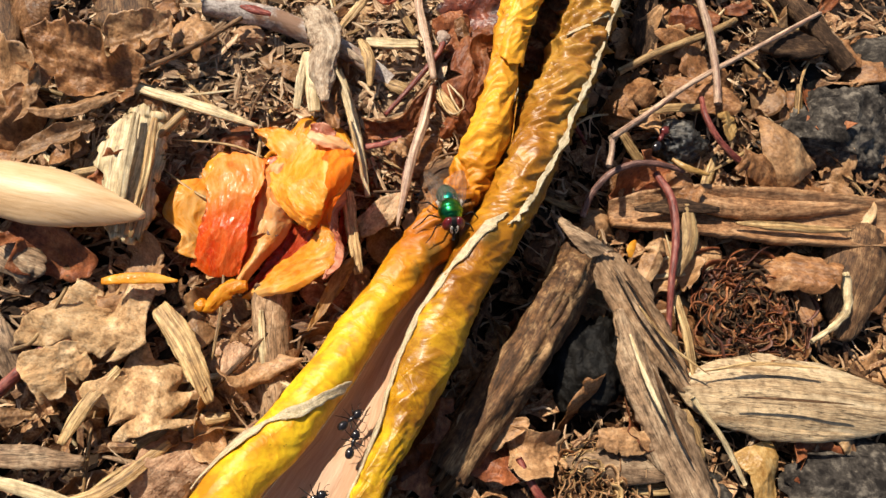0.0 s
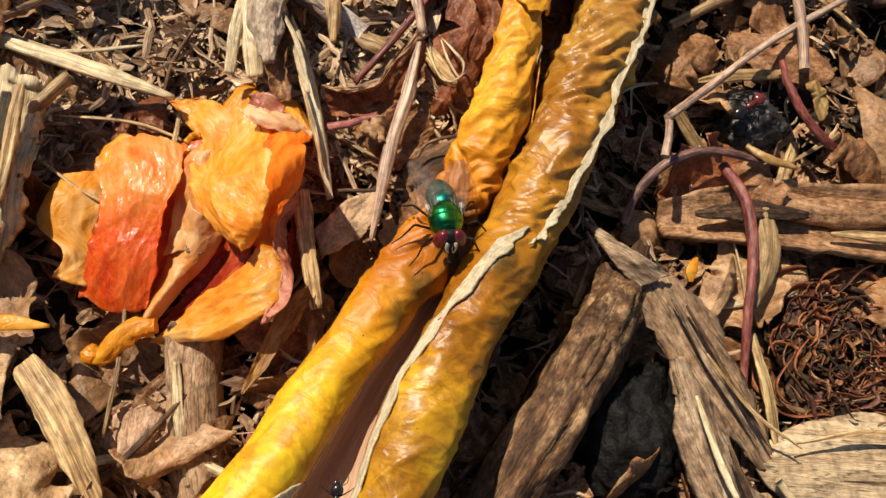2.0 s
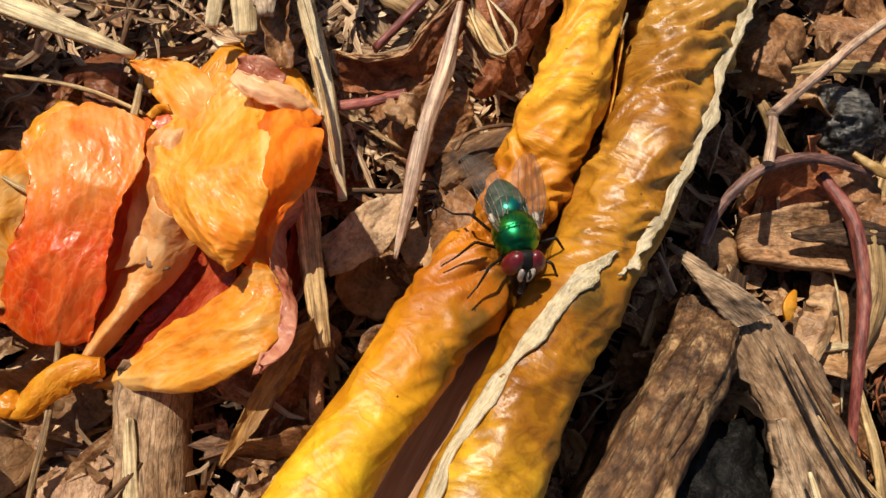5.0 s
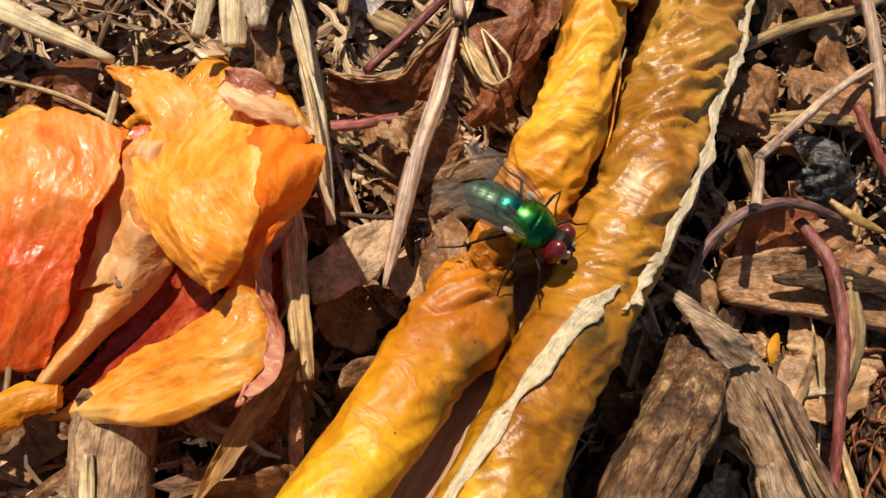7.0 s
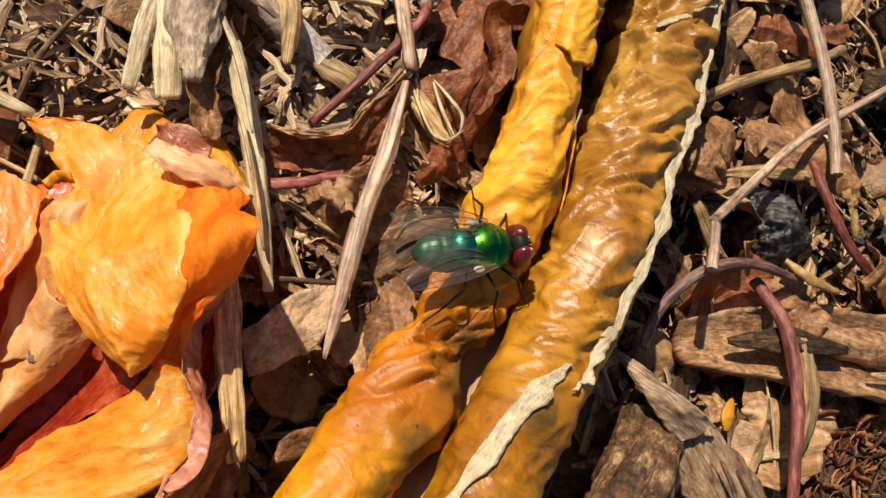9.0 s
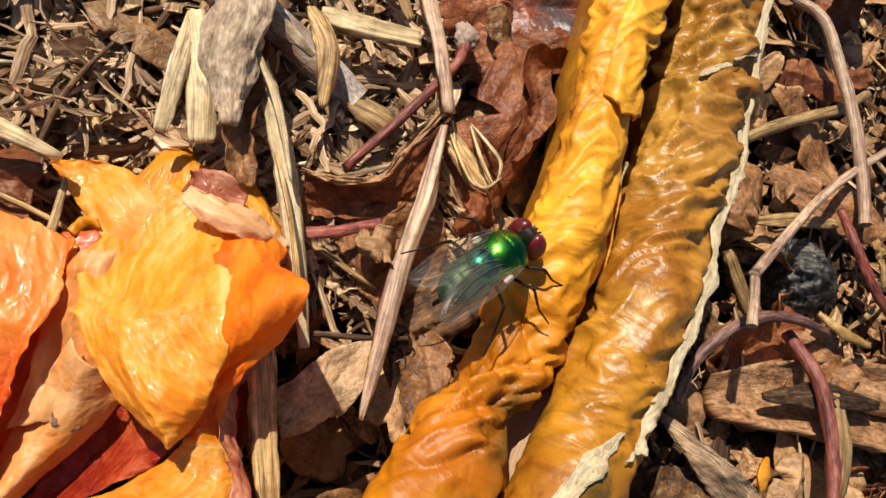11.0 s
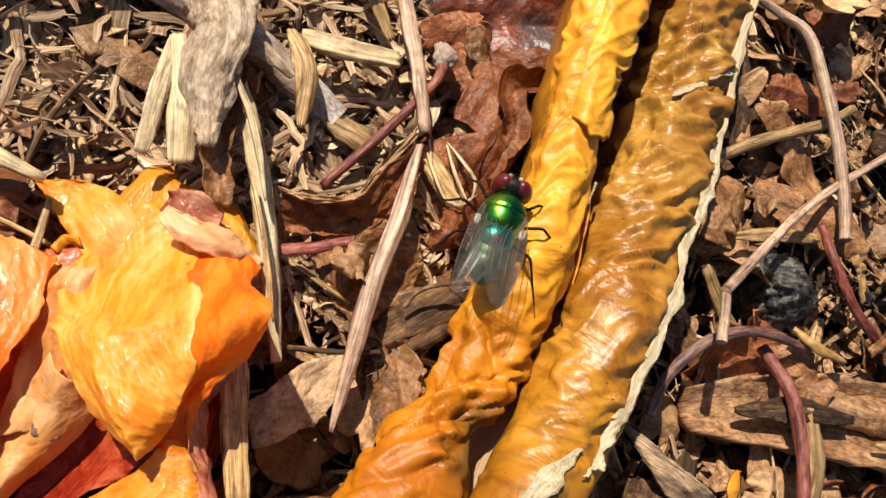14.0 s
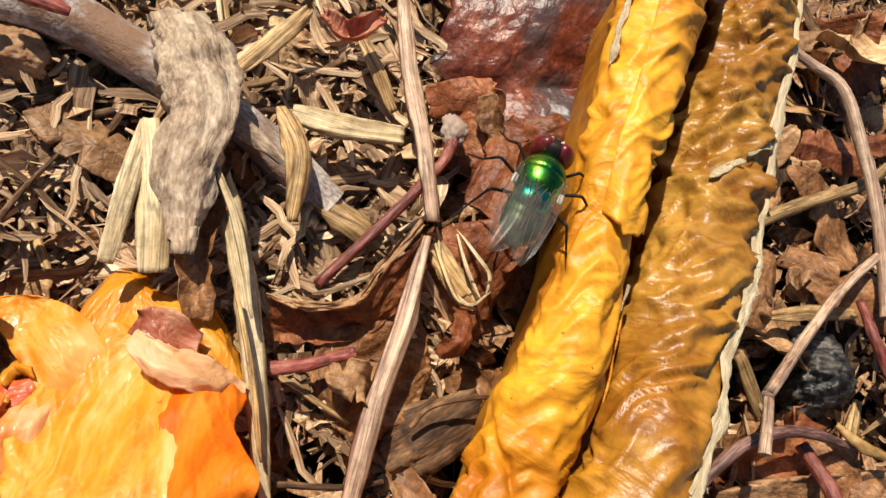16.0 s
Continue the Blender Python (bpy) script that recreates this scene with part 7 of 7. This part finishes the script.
def wing_mesh(name, side):
    """A flat membrane wing, swept back from its root, gently bowed."""
    root, tip = np.array([0.2, side * 1.15, 0.7]), np.array([-5.6, side * 2.1, 0.75])
    verts, faces, uv = [], [], []
    nu, nv = 22, 9
    along = tip - root
    across = np.array([0.35, side * 1.0, -0.12])
    for i in range(nu):
        u = i / (nu - 1)
        front = 0.5 * math.sin(math.pi * min(1, u * 0.97 + 0.03)) ** 0.5
        back = -1.45 * math.sin(math.pi * u ** 0.85) ** 0.5 - 0.12 * (1 - u)
        for j in range(nv):
            f = j / (nv - 1)
            p = root + along * u + across * (front * (1 - f) + back * f)
            p[2] += 0.35 * math.sin(math.pi * u) + 0.07 * math.sin(f * 9 + u * 3)
            verts.append(p)
            uv.append((u * 6, f * 2))
    m = nu * nv
    verts += [v - np.array([0, 0, 0.03]) for v in verts]
    uv += uv
    for i in range(nu - 1):
        for j in range(nv - 1):
            a, b = i * nv + j, (i + 1) * nv + j
            faces.append((a, b, b + 1, a + 1))
            faces.append((m + a, m + a + 1, m + b + 1, m + b))
    return mesh_of(name, verts, faces, uv, WING)


def wing_vein(side, f, u1):
    root, tip = np.array([0.2, side * 1.15, 0.75]), np.array([-5.6, side * 2.1, 0.80])
    across = np.array([0.35, side * 1.0, -0.12])
    pts = []
    for u in (0.03, 0.3, 0.6, u1):
        front = 0.5 * math.sin(math.pi * min(1, u * 0.97 + 0.03)) ** 0.5
        back = -1.45 * math.sin(math.pi * u ** 0.85) ** 0.5 - 0.12 * (1 - u)
        p = root + (tip - root) * u + across * (front * (1 - f) + back * f)
        p[2] += 0.35 * math.sin(math.pi * u) + 0.07 * math.sin(f * 9 + u * 3)
        pts.append(tuple(p))
    return stick_mesh("vein", pts, [0.034, 0.020, 0.012], VEIN, sides=5, nu=16, lumpy=0.0)


wings = {}
fly = holder("fly", "metallic green bottle fly with red eyes and smoky wings", "fly")
fly.scale = (1.42, 1.42, 1.42)
thorax = part_of("thorax", ball_mesh("thorax", (0, 0, 0), (1.7, 1.42, 1.3), FLYGREEN, dent=lambda p: Vector((p.x, p.y * (1 - 0.10 * p.x * p.x), p.z)) * (1 - 0.07 * math.exp(-((p.x - 0.12) / 0.035) ** 2) - 0.03 * math.exp(-((p.x - 0.70) / 0.04) ** 2)), detail=5), fly, "shining golden green thorax")
part_of("scutellum", ball_mesh("scutellum", (-1.5, 0, 0.42), (0.95, 1.05, 0.72), FLYTEAL, detail=4), thorax, "blue-green scutellum")
abdomen = part_of("abdomen", ball_mesh("abdomen", (-2.35, 0, -0.2), (1.95, 1.25, 0.95), FLYDULL, dent=lambda p: Vector((p.x, p.y * max(0.05, 1 - max(0, p.x) ** 2) ** -0.2 * (1 - 0.22 * max(0, -p.x) ** 2) * (1 - 0.04 * math.sin(p.x * 9) ** 8), p.z * (1 - 0.05 * math.sin(p.x * 7.5) ** 10))), detail=5, turn=(0, -6, 0)), fly, "dull grey-green banded abdomen")
head = part_of("head", ball_mesh("head", (2.0, 0, -0.05), (0.62, 1.1, 1.0), BLACK, detail=4), fly, "black head with silvery face")
for side in (1, -1):
    part_of("eye", ball_mesh("eye", (2.05, side * 0.68, 0.08), (0.60, 0.58, 0.95), EYE, turn=(side * 14, 0, side * 10), detail=4), head, "dark red compound eye")
    part_of("cheek", ball_mesh("cheek", (2.74, side * 0.28, -0.2), (0.24, 0.2, 0.62), FACE, detail=3, turn=(side * -8, 0, 0)), head, "silvery white cheek")
    part_of("antenna", stick_mesh("antenna", [(2.7, side * 0.12, 0.25), (2.95, side * 0.16, 0.05), (2.97, side * 0.17, -0.3)], [0.07, 0.1, 0.06], BLACK, sides=7, nu=10), head)
    wing = part_of("wing", wing_mesh("wing", side), fly, "smoky transparent wing with dark veins")
    wings[side] = wing
    for f, u1 in ((0.02, 0.97), (0.2, 0.98), (0.4, 0.96), (0.62, 0.88), (0.82, 0.7)):
        part_of("vein", wing_vein(side, f, u1), wing)
    part_of("calypter", ball_mesh("calypter", (-0.85, side * 1.36, 0.5), (0.34, 0.2, 0.14), WHITE, detail=3), fly, "whitish wing base scale")
    for pts in (((1.0, side * 0.8, -0.9), (1.9, side * 1.9, -0.4), (2.5, side * 2.5, -1.4), (3.1, side * 3.2, -1.75)),
                ((0.2, side * 1.0, -1.0), (0.35, side * 2.5, -0.1), (0.5, side * 3.4, -1.3), (0.75, side * 4.3, -1.85)),
                ((-0.8, side * 0.9, -1.0), (-1.7, side * 2.3, -0.2), (-2.6, side * 3.0, -1.3), (-3.7, side * 3.6, -1.85))):
        part_of("leg", leg_mesh("leg", pts, 0.1), fly, "thin black bristly leg")
part_of("proboscis", stick_mesh("proboscis", [(2.7, 0, -0.6), (2.9, 0, -1.1), (3.0, 0, -1.5)], [0.22, 0.16, 0.24], BLACK, sides=9, nu=10), head)
_rng = random.Random(4)
for _k in range(26):
    _a, _x = _rng.uniform(35, 145), _rng.choice((-1.3, -0.8, -0.2, 0.5, 1.1))
    _p = Vector((_x, 1.2 * math.cos(radians(_a)), 1.35 * math.sin(radians(_a)))) * 0.93
    part_of("bristle", stick_mesh("bristle", [tuple(_p), tuple(_p * 1.12 + Vector((-0.28, 0, 0.1)))], [0.022, 0.012], BLACK, sides=4, nu=4, lumpy=0), thorax)


# ---- ants: head along +x ----
def build_ant(label, front):
    ant = holder("ant", label, "ant", group="ants on the litter and in the husk")
    part_of("gaster", ball_mesh("gaster", (-2.0, 0, 0.9), (1.25, 0.95, 0.9), ANTBLACK, detail=4), ant, "glossy black gaster")
    part_of("petiole", ball_mesh("petiole", (-0.72, 0, 0.75), (0.22, 0.25, 0.38), ANTBLACK, detail=3), ant)
    part_of("mesosoma", ball_mesh("mesosoma", (0.35, 0, 0.95), (1.0, 0.48, 0.5), front, detail=4), ant)
    head_ = part_of("head", ball_mesh("head", (1.95, 0, 1.05), (0.95, 0.92, 0.68), front, dent=lambda p: Vector((p.x, p.y * (1 - 0.18 * p.x), p.z)), detail=4), ant, "large glossy head")
    for side in (1, -1):
        part_of("mandible", stick_mesh("mandible", [(2.7, side * 0.4, 0.95), (3.1, side * 0.35, 0.9), (3.25, side * 0.05, 0.88)], [0.16, 0.13, 0.05], front, sides=7, nu=10), head_)
        part_of("antenna", stick_mesh("antenna", [(2.4, side * 0.4, 1.35), (3.0, side * 1.3, 1.7), (3.9, side * 1.5, 1.0)], [0.07, 0.06, 0.07], ANTBLACK, sides=6, nu=14), head_)
        for x, reach, back in ((0.9, 2.2, 1.1), (0.35, 2.5, -0.1), (-0.1, 2.6, -1.7)):
            part_of("leg", stick_mesh("leg", [(x, side * 0.35, 0.8), (x + back * 0.5, side * reach * 0.55, 1.5), (x + back, side * reach, 0.05), (x + back * 1.25, side * (reach + 0.3), 0.0)], [0.12, 0.11, 0.07, 0.05], ANTBLACK, sides=6, nu=18), ant)
    return ant


red_ant = build_ant("big black ant with a dark red head", ANTRED)
husk_ant = build_ant("black ant inside the open husk", ANTBLACK)
husk_ant.scale = (0.68, 0.68, 0.68)
husk_ant_two = copy_thing(husk_ant, pose(0, 0, 0))
husk_ant_three = copy_thing(husk_ant, pose(0, 0, 0))
for small_ant in (husk_ant_two, husk_ant_three):
    small_ant.scale = (0.68, 0.68, 0.68)
hidden_ant = build_ant("dark ant half hidden under bark by the husk", ANTBLACK)
hidden_ant.matrix_basis = Matrix.Translation(Vector((-2.4, 36.8, -0.6)) * MM) @ pose(0, 0, 0, 0, -20, 200)


# ---- loose chips, flakes and shreds of the litter ----
def scatter_chips():
    rng = random.Random(21)
    kinds = []
    for k in range(24):
        w, l = rng.uniform(3.0, 9.0), rng.uniform(6, 14)
        mat = (LEAF, TANLEAF, REDLEAF, TANLEAF, LEAF, CREAM, TANLEAF, LEAF)[k % 8]
        bend = rng.uniform(-1.2, 1.2)
        kinds.append(("leaf_flake", "dry crumpled leaf flake in the litter", "leaf", leaf_mesh("leaf_flake", [(-l / 2, 0, rng.uniform(-0.6, 0.8)), (0, bend, rng.uniform(0, 1.2)), (l / 2, 0, rng.uniform(-0.6, 0.8))], w, mat, (rng.uniform(0.2, 0.9), rng.uniform(0.1, 0.9)), rng.uniform(-0.25, 0.25), 0, rng.uniform(-30, 30), 0.42, rng.uniform(0.5, 1.3), 40 + k, 0.5, 22, 13)))
    for k in range(7):
        w, l = rng.uniform(0.8, 2.2), rng.uniform(9, 20)
        mat = (STRAW, PALE, WOOD, STRAW, GREYWOOD, STRAW, PINKSTRAW)[k]
        kinds.append(("straw_piece", "dry broken straw piece in the litter", "straw", blade_mesh("straw_piece", [(-l / 2, 0, 0), (0, rng.uniform(-1.2, 1.2), rng.uniform(0, 0.9)), (l / 2, 0, 0)], w, mat, ends=(0.5, 0.35), cup=0.2, crumple=0.2, ridges=0.2, thick=0.35, nu=14, nv=7, seed=60 + k)))
    for k in range(3):
        l = rng.uniform(9, 18)
        kinds.append(("small_twig", "thin broken twig in the litter", "twig", stick_mesh("small_twig", [(-l / 2, 0, 0), (0, rng.uniform(-1, 1), 0.4), (l / 2, 0, 0)], [0.5, 0.45, 0.35], (REDTWIG, WOOD, STRAW)[k], sides=8, nu=14, seed=80 + k)))
    for n in range(410):
        name, label, cat, me = kinds[rng.randrange(len(kinds))]
        x, y = rng.uniform(-95, 95), rng.uniform(-45, 110)
        ob = thing(name, me, label, cat, "loose pieces of the litter")
        ob.matrix_basis = pose(x * MM, y * MM, (rng.uniform(-3.2, 0.0) - covered(x, y)) * MM, rng.gauss(0, 15), rng.gauss(0, 12), rng.uniform(0, 360))


def shreds(name, label, count, seed, region, zs, length, thick, material):
    """Very many fine fibres, each a bent three-sided strand."""
    rng = np.random.default_rng(seed)
    n = 6
    verts = np.empty((count, n, 3, 3))
    uv = np.empty((count, n, 3, 2))
    x = rng.uniform(region[0], region[1], count)
    y = rng.uniform(region[2], region[3], count)
    z = rng.uniform(zs[0], zs[1], count)
    z -= np.array([covered(p, q) for p, q in zip(x, y)])
    a = rng.uniform(0, 2 * np.pi, count)
    ln = rng.uniform(length[0], length[1], count)
    th = rng.uniform(thick[0], thick[1], count)
    bend = rng.normal(0, 0.8, count)
    slope = rng.normal(0, 0.16, count)
    arch = rng.uniform(0, 0.16, count)
    kink = rng.normal(0, 0.18, (count, n))
    px, py = x.copy(), y.copy()
    tilt = rng.normal(0, 0.5, count)
    for i in range(n):
        u = i / (n - 1) - 0.5
        d = a + bend * u + kink[:, i]
        if i:
            px, py = px + np.cos(d) * ln / (n - 1), py + np.sin(d) * ln / (n - 1)
        cx, cy = px - np.cos(a) * ln / 2, py - np.sin(a) * ln / 2
        cz = z + slope * ln * u + arch * ln * (0.25 - u * u)
        w = th * (1.0 - 0.55 * abs(2 * u) ** 4)
        for j, (sx, sz) in enumerate(((-1, 0), (1, 0), (0, 0.14))):
            verts[:, i, j, 0] = cx - np.sin(d) * w * sx
            verts[:, i, j, 1] = cy + np.cos(d) * w * sx
            verts[:, i, j, 2] = cz + w * sz + w * sx * tilt
            uv[:, i, j, 0] = u * ln
            uv[:, i, j, 1] = w * sx + np.arange(count) * 0.37
    faces = []
    for k in range(count):
        o = k * n * 3
        for i in range(n - 1):
            for j in range(3):
                p, q = o + i * 3 + j, o + i * 3 + (j + 1) % 3
                faces.append((p, q, q + 3, p + 3))
    return thing(name, mesh_of(name, verts.reshape(-1, 3), faces, uv.reshape(-1, 2), material, False), label, "litter", kind="stuff")


def crumbs(name, label, count, seed, region, zs, size, material):
    """Very many small bent leaf crumbs with some thickness."""
    rng = np.random.default_rng(seed)
    nu, nv = 4, 4
    verts, uv, faces = [], [], []
    for k in range(count):
        c = np.array([rng.uniform(region[0], region[1]), rng.uniform(region[2], region[3]), rng.uniform(zs[0], zs[1])])
        c[2] -= covered(c[0], c[1])
        r = np.array(Euler((rng.normal(0, 0.35), rng.normal(0, 0.35), rng.uniform(0, 6.28))).to_matrix())
        w, l = rng.uniform(*size) * 0.7, rng.uniform(*size)
        bow = rng.normal(0, 0.25)
        first = len(verts)
        for layer in (0, 1):
            for i in range(nu):
                for j in range(nv):
                    p, q = i / (nu - 1) - 0.5, j / (nv - 1) - 0.5
                    edge = 1 + (rng.normal(0, 0.3) if i in (0, nu - 1) or j in (0, nv - 1) else 0)
                    if layer == 0:
                        v = np.array([p * l * edge, q * w * edge, bow * w * (q * q * 4 - p * p * 2) + rng.normal(0, 0.05) * w])
                        verts.append(c + r @ v)
                    else:
                        verts.append(verts[first + i * nv + j] - r @ np.array([0, 0, 0.16]))
                    uv.append((p * l + k, q * w))
        m = nu * nv
        for i in range(nu - 1):
            for j in range(nv - 1):
                a, b = first + i * nv + j, first + (i + 1) * nv + j
                faces.append((a, b, b + 1, a + 1))
                faces.append((m + a, m + a + 1, m + b + 1, m + b))
        rim = [0, nv, 2 * nv, 3 * nv, 3 * nv + 1, 3 * nv + 2, 3 * nv + 3, 2 * nv + 3, nv + 3, 3, 2, 1]
        for a, b in zip(rim, rim[1:] + rim[:1]):
            faces.append((first + a, first + m + a, first + m + b, first + b))
    return thing(name, mesh_of(name, verts, faces, uv, material, False), label, "litter", kind="stuff")


def long_straws():
    """Thin loose straws lying on top of the litter."""
    rng = random.Random(33)
    for n in range(60):
        l = rng.uniform(9, 22)
        me = blade_mesh("thin_straw", [(-l / 2, 0, 0), (0, rng.uniform(-1.5, 1.5), rng.uniform(0.2, 1.0)), (l / 2, 0, 0)], rng.uniform(0.35, 0.9), (PALE, STRAW, STRAW, WOOD)[n % 4], ends=(0.6, 0.3), cup=0.2, crumple=0.15, ridges=0.1, thick=0.2, nu=14, nv=5, seed=200 + n)
        ob = thing("thin_straw", me, "thin dry straw on the litter", "straw", "loose straws on the litter")
        x, y = rng.choice(((rng.uniform(-85, -30), rng.uniform(-20, 100)), (rng.uniform(28, 85), rng.uniform(-10, 100)), (rng.uniform(-60, 0), rng.uniform(45, 100))))
        ob.matrix_basis = pose(x * MM, y * MM, rng.uniform(-0.6, 0.8) * MM, 0, rng.gauss(0, 5), rng.uniform(0, 360))


scatter_chips()
long_straws()
ALL = (-105, 105, -55, 118)
shreds("straw_shreds", "fine tan straw shreds covering the soil", 4300, 1, ALL, (-5.5, -0.4), (2, 9), (0.05, 0.34), LITTER)
shreds("straw_shreds", "dense pale straw shreds near the grey branch", 1700, 2, (-64, 2, 38, 94), (-4.0, 0.6), (2, 10), (0.06, 0.5), LITTER)
crumbs("straw_crumbs", "pale broken straw crumbs near the grey branch", 2200, 8, (-64, 2, 38, 94), (-3.5, 0.4), (0.5, 3.6), LITTER)
shreds("bark_shreds", "flat brown bark shreds in the litter", 1500, 5, ALL, (-4.5, -0.2), (3, 10), (0.2, 0.55), CRUMBS)
crumbs("leaf_crumbs", "brown leaf crumbs covering the soil", 4600, 3, ALL, (-5.5, -0.5), (1.0, 5.0), CRUMBS)


# ---- what moves ----
def motions():
    fly_rows = [  # seconds, x, y, z (mm), heading, nose up, roll to its right
        (0, -0.1, 28.5, 13.9, -84, 22, 0),
        (0.5, -0.4, 29.4, 13.9, -80, 22, 0),
        (1, -0.2, 28.4, 13.9, -84, 22, 0),
        (1.5, -0.4, 29.2, 13.9, -85, 22, 0),
        (2, -0.2, 29.1, 13.9, -85, 22, 0),
        (2.5, -0.3, 29.0, 13.9, -85, 22, 0),
        (3, -0.2, 28.6, 13.9, -84, 22, 0),
        (3.5, -0.3, 29.0, 13.9, -82, 22, 0),
        (4, -0.2, 28.4, 13.9, -86, 22, 0),
        (4.5, 0.1, 28.7, 13.9, -88, 22, 0),
        (7, 1.4, 32.9, 13.9, -32, 8, 0),
        (7.5, 1.9, 34.1, 13.9, -18, 4, 0),
        (8, 2.1, 36.5, 13.9, 6, 0, 0),
        (8.5, 2.0, 36.6, 13.9, 2, 0, 0),
        (9, 2.2, 37.2, 13.8, 10, 0, 0),
        (9.5, -1.3, 40.6, 12.6, 55, 4, -18),
        (10, -1.6, 41.0, 12.6, 41, 4, -18),
        (12.5, 2.8, 41.3, 15.2, 34, 0, -6),
        (13, 3.6, 41.3, 15.2, 30, 0, -6),
        (13.5, 3.6, 44.0, 14.2, 62, 0, -14),
        (14, 2.4, 46.4, 14.0, 72, 0, -14),
        (14.5, 1.7, 49.4, 13.8, 73, 0, -14),
        (15, 2.9, 49.7, 13.8, 70, 0, -14),
        (15.5, 3.5, 54.1, 13.8, 72, 0, -14),
        (16, 3.9, 59.1, 13.8, 66, 0, -14),
    ]
    walk(fly, [(t, pose(x * MM, y * MM, z * MM, 0, 0, a) @ pose(0, 0, 0, 0, -up, 0) @ pose(0, 0, 0, roll, 0, 0)) for t, x, y, z, a, up, roll in fly_rows])
    for side, turns in ((1, ((0, -2), (4.5, -2), (7, 0), (8, 1), (9.2, 1), (9.6, 8), (10, 8), (12.5, 2), (13.5, 3), (14.2, 8), (16, 10))),
                        (-1, ((0, 2), (4.5, 3), (7, 2), (8, 2), (9.2, 1), (9.6, -7), (10, -7), (12.5, -5), (13.5, -5), (14.2, -9), (16, -13)))):
        root = pose(0.2 * MM, side * 1.15 * MM, 0.7 * MM)
        walk(wings[side], [(t, root @ pose(0, 0, 0, 0, 0, a) @ root.inverted()) for t, a in turns])
    ant_rows = [  # seconds, x, y, z (mm), heading
        (0, 42.4, 48.7, 2.0, 60),
        (0.5, 40.5, 53.4, 2.5, 94),
        (1, 38.9, 53.5, 2.5, 118),
        (1.5, 43.1, 52.6, 3.0, 67),
        (2, 45.2, 50.1, 3.0, 34),
        (2.5, 50.0, 54.3, 3.0, 44),
        (3, 56.7, 57.8, 3.0, 18),
        (3.5, 65.7, 60.8, 3.0, 15),
        (4.5, 84.7, 61.8, 2.0, 5),
        (6.5, 105.0, 60.0, 2.0, -60),
        (9, 112.0, 45.0, 2.0, -130),
        (11, 100.0, 42.0, 2.0, -175),
        (12.8, 72.0, 47.0, 2.5, -180),
        (13.5, 56.7, 49.6, 3.0, -187),
        (14, 54.7, 49.3, 3.0, -186),
        (14.2, 57.7, 52.3, 3.0, -233),
        (14.4, 60.7, 55.3, 3.0, -280),
        (15, 76.7, 61.3, 2.0, -340),
        (16, 99.7, 63.3, 2.0, -355),
    ]
    walk(red_ant, [(t, pose(x * MM, y * MM, z * MM, 0, 0, a)) for t, x, y, z, a in ant_rows])
    for ant, rows in ((husk_ant, [
        (0, -15.4, -4.4, 13.5, 38),
        (0.9, -14.4, -5.2, 13.7, 47),
        (2, -14.5, -2.7, 13.1, 38),
        (4, -13.0, 2.0, 11.8, 40),
        (7, -15.0, -3.0, 13.1, 100),
        (16, -17.0, -8.0, 14.5, 150),
    ]), (husk_ant_two, [
        (0, -15.0, -7.8, 14.4, 72),
        (0.9, -11.8, -6.0, 13.9, 48),
        (1.5, -12.8, -3.6, 13.3, 64),
        (3, -9.0, 3.0, 11.6, 120),
        (6, -11.0, -2.0, 12.9, 170),
        (16, -14.0, -7.0, 14.2, 200),
    ]), (husk_ant_three, [
        (0, -20.3, -15.0, 16.3, 18),
        (1.5, -22.0, -13.0, 15.8, 60),
        (6, -19.0, -9.0, 14.7, 100),
        (16, -20.0, -14.0, 16.1, 150),
    ])):
        walk(ant, [(t, pose(x * MM, y * MM, z * MM, 0, 0, a)) for t, x, y, z, a in rows])


motions()
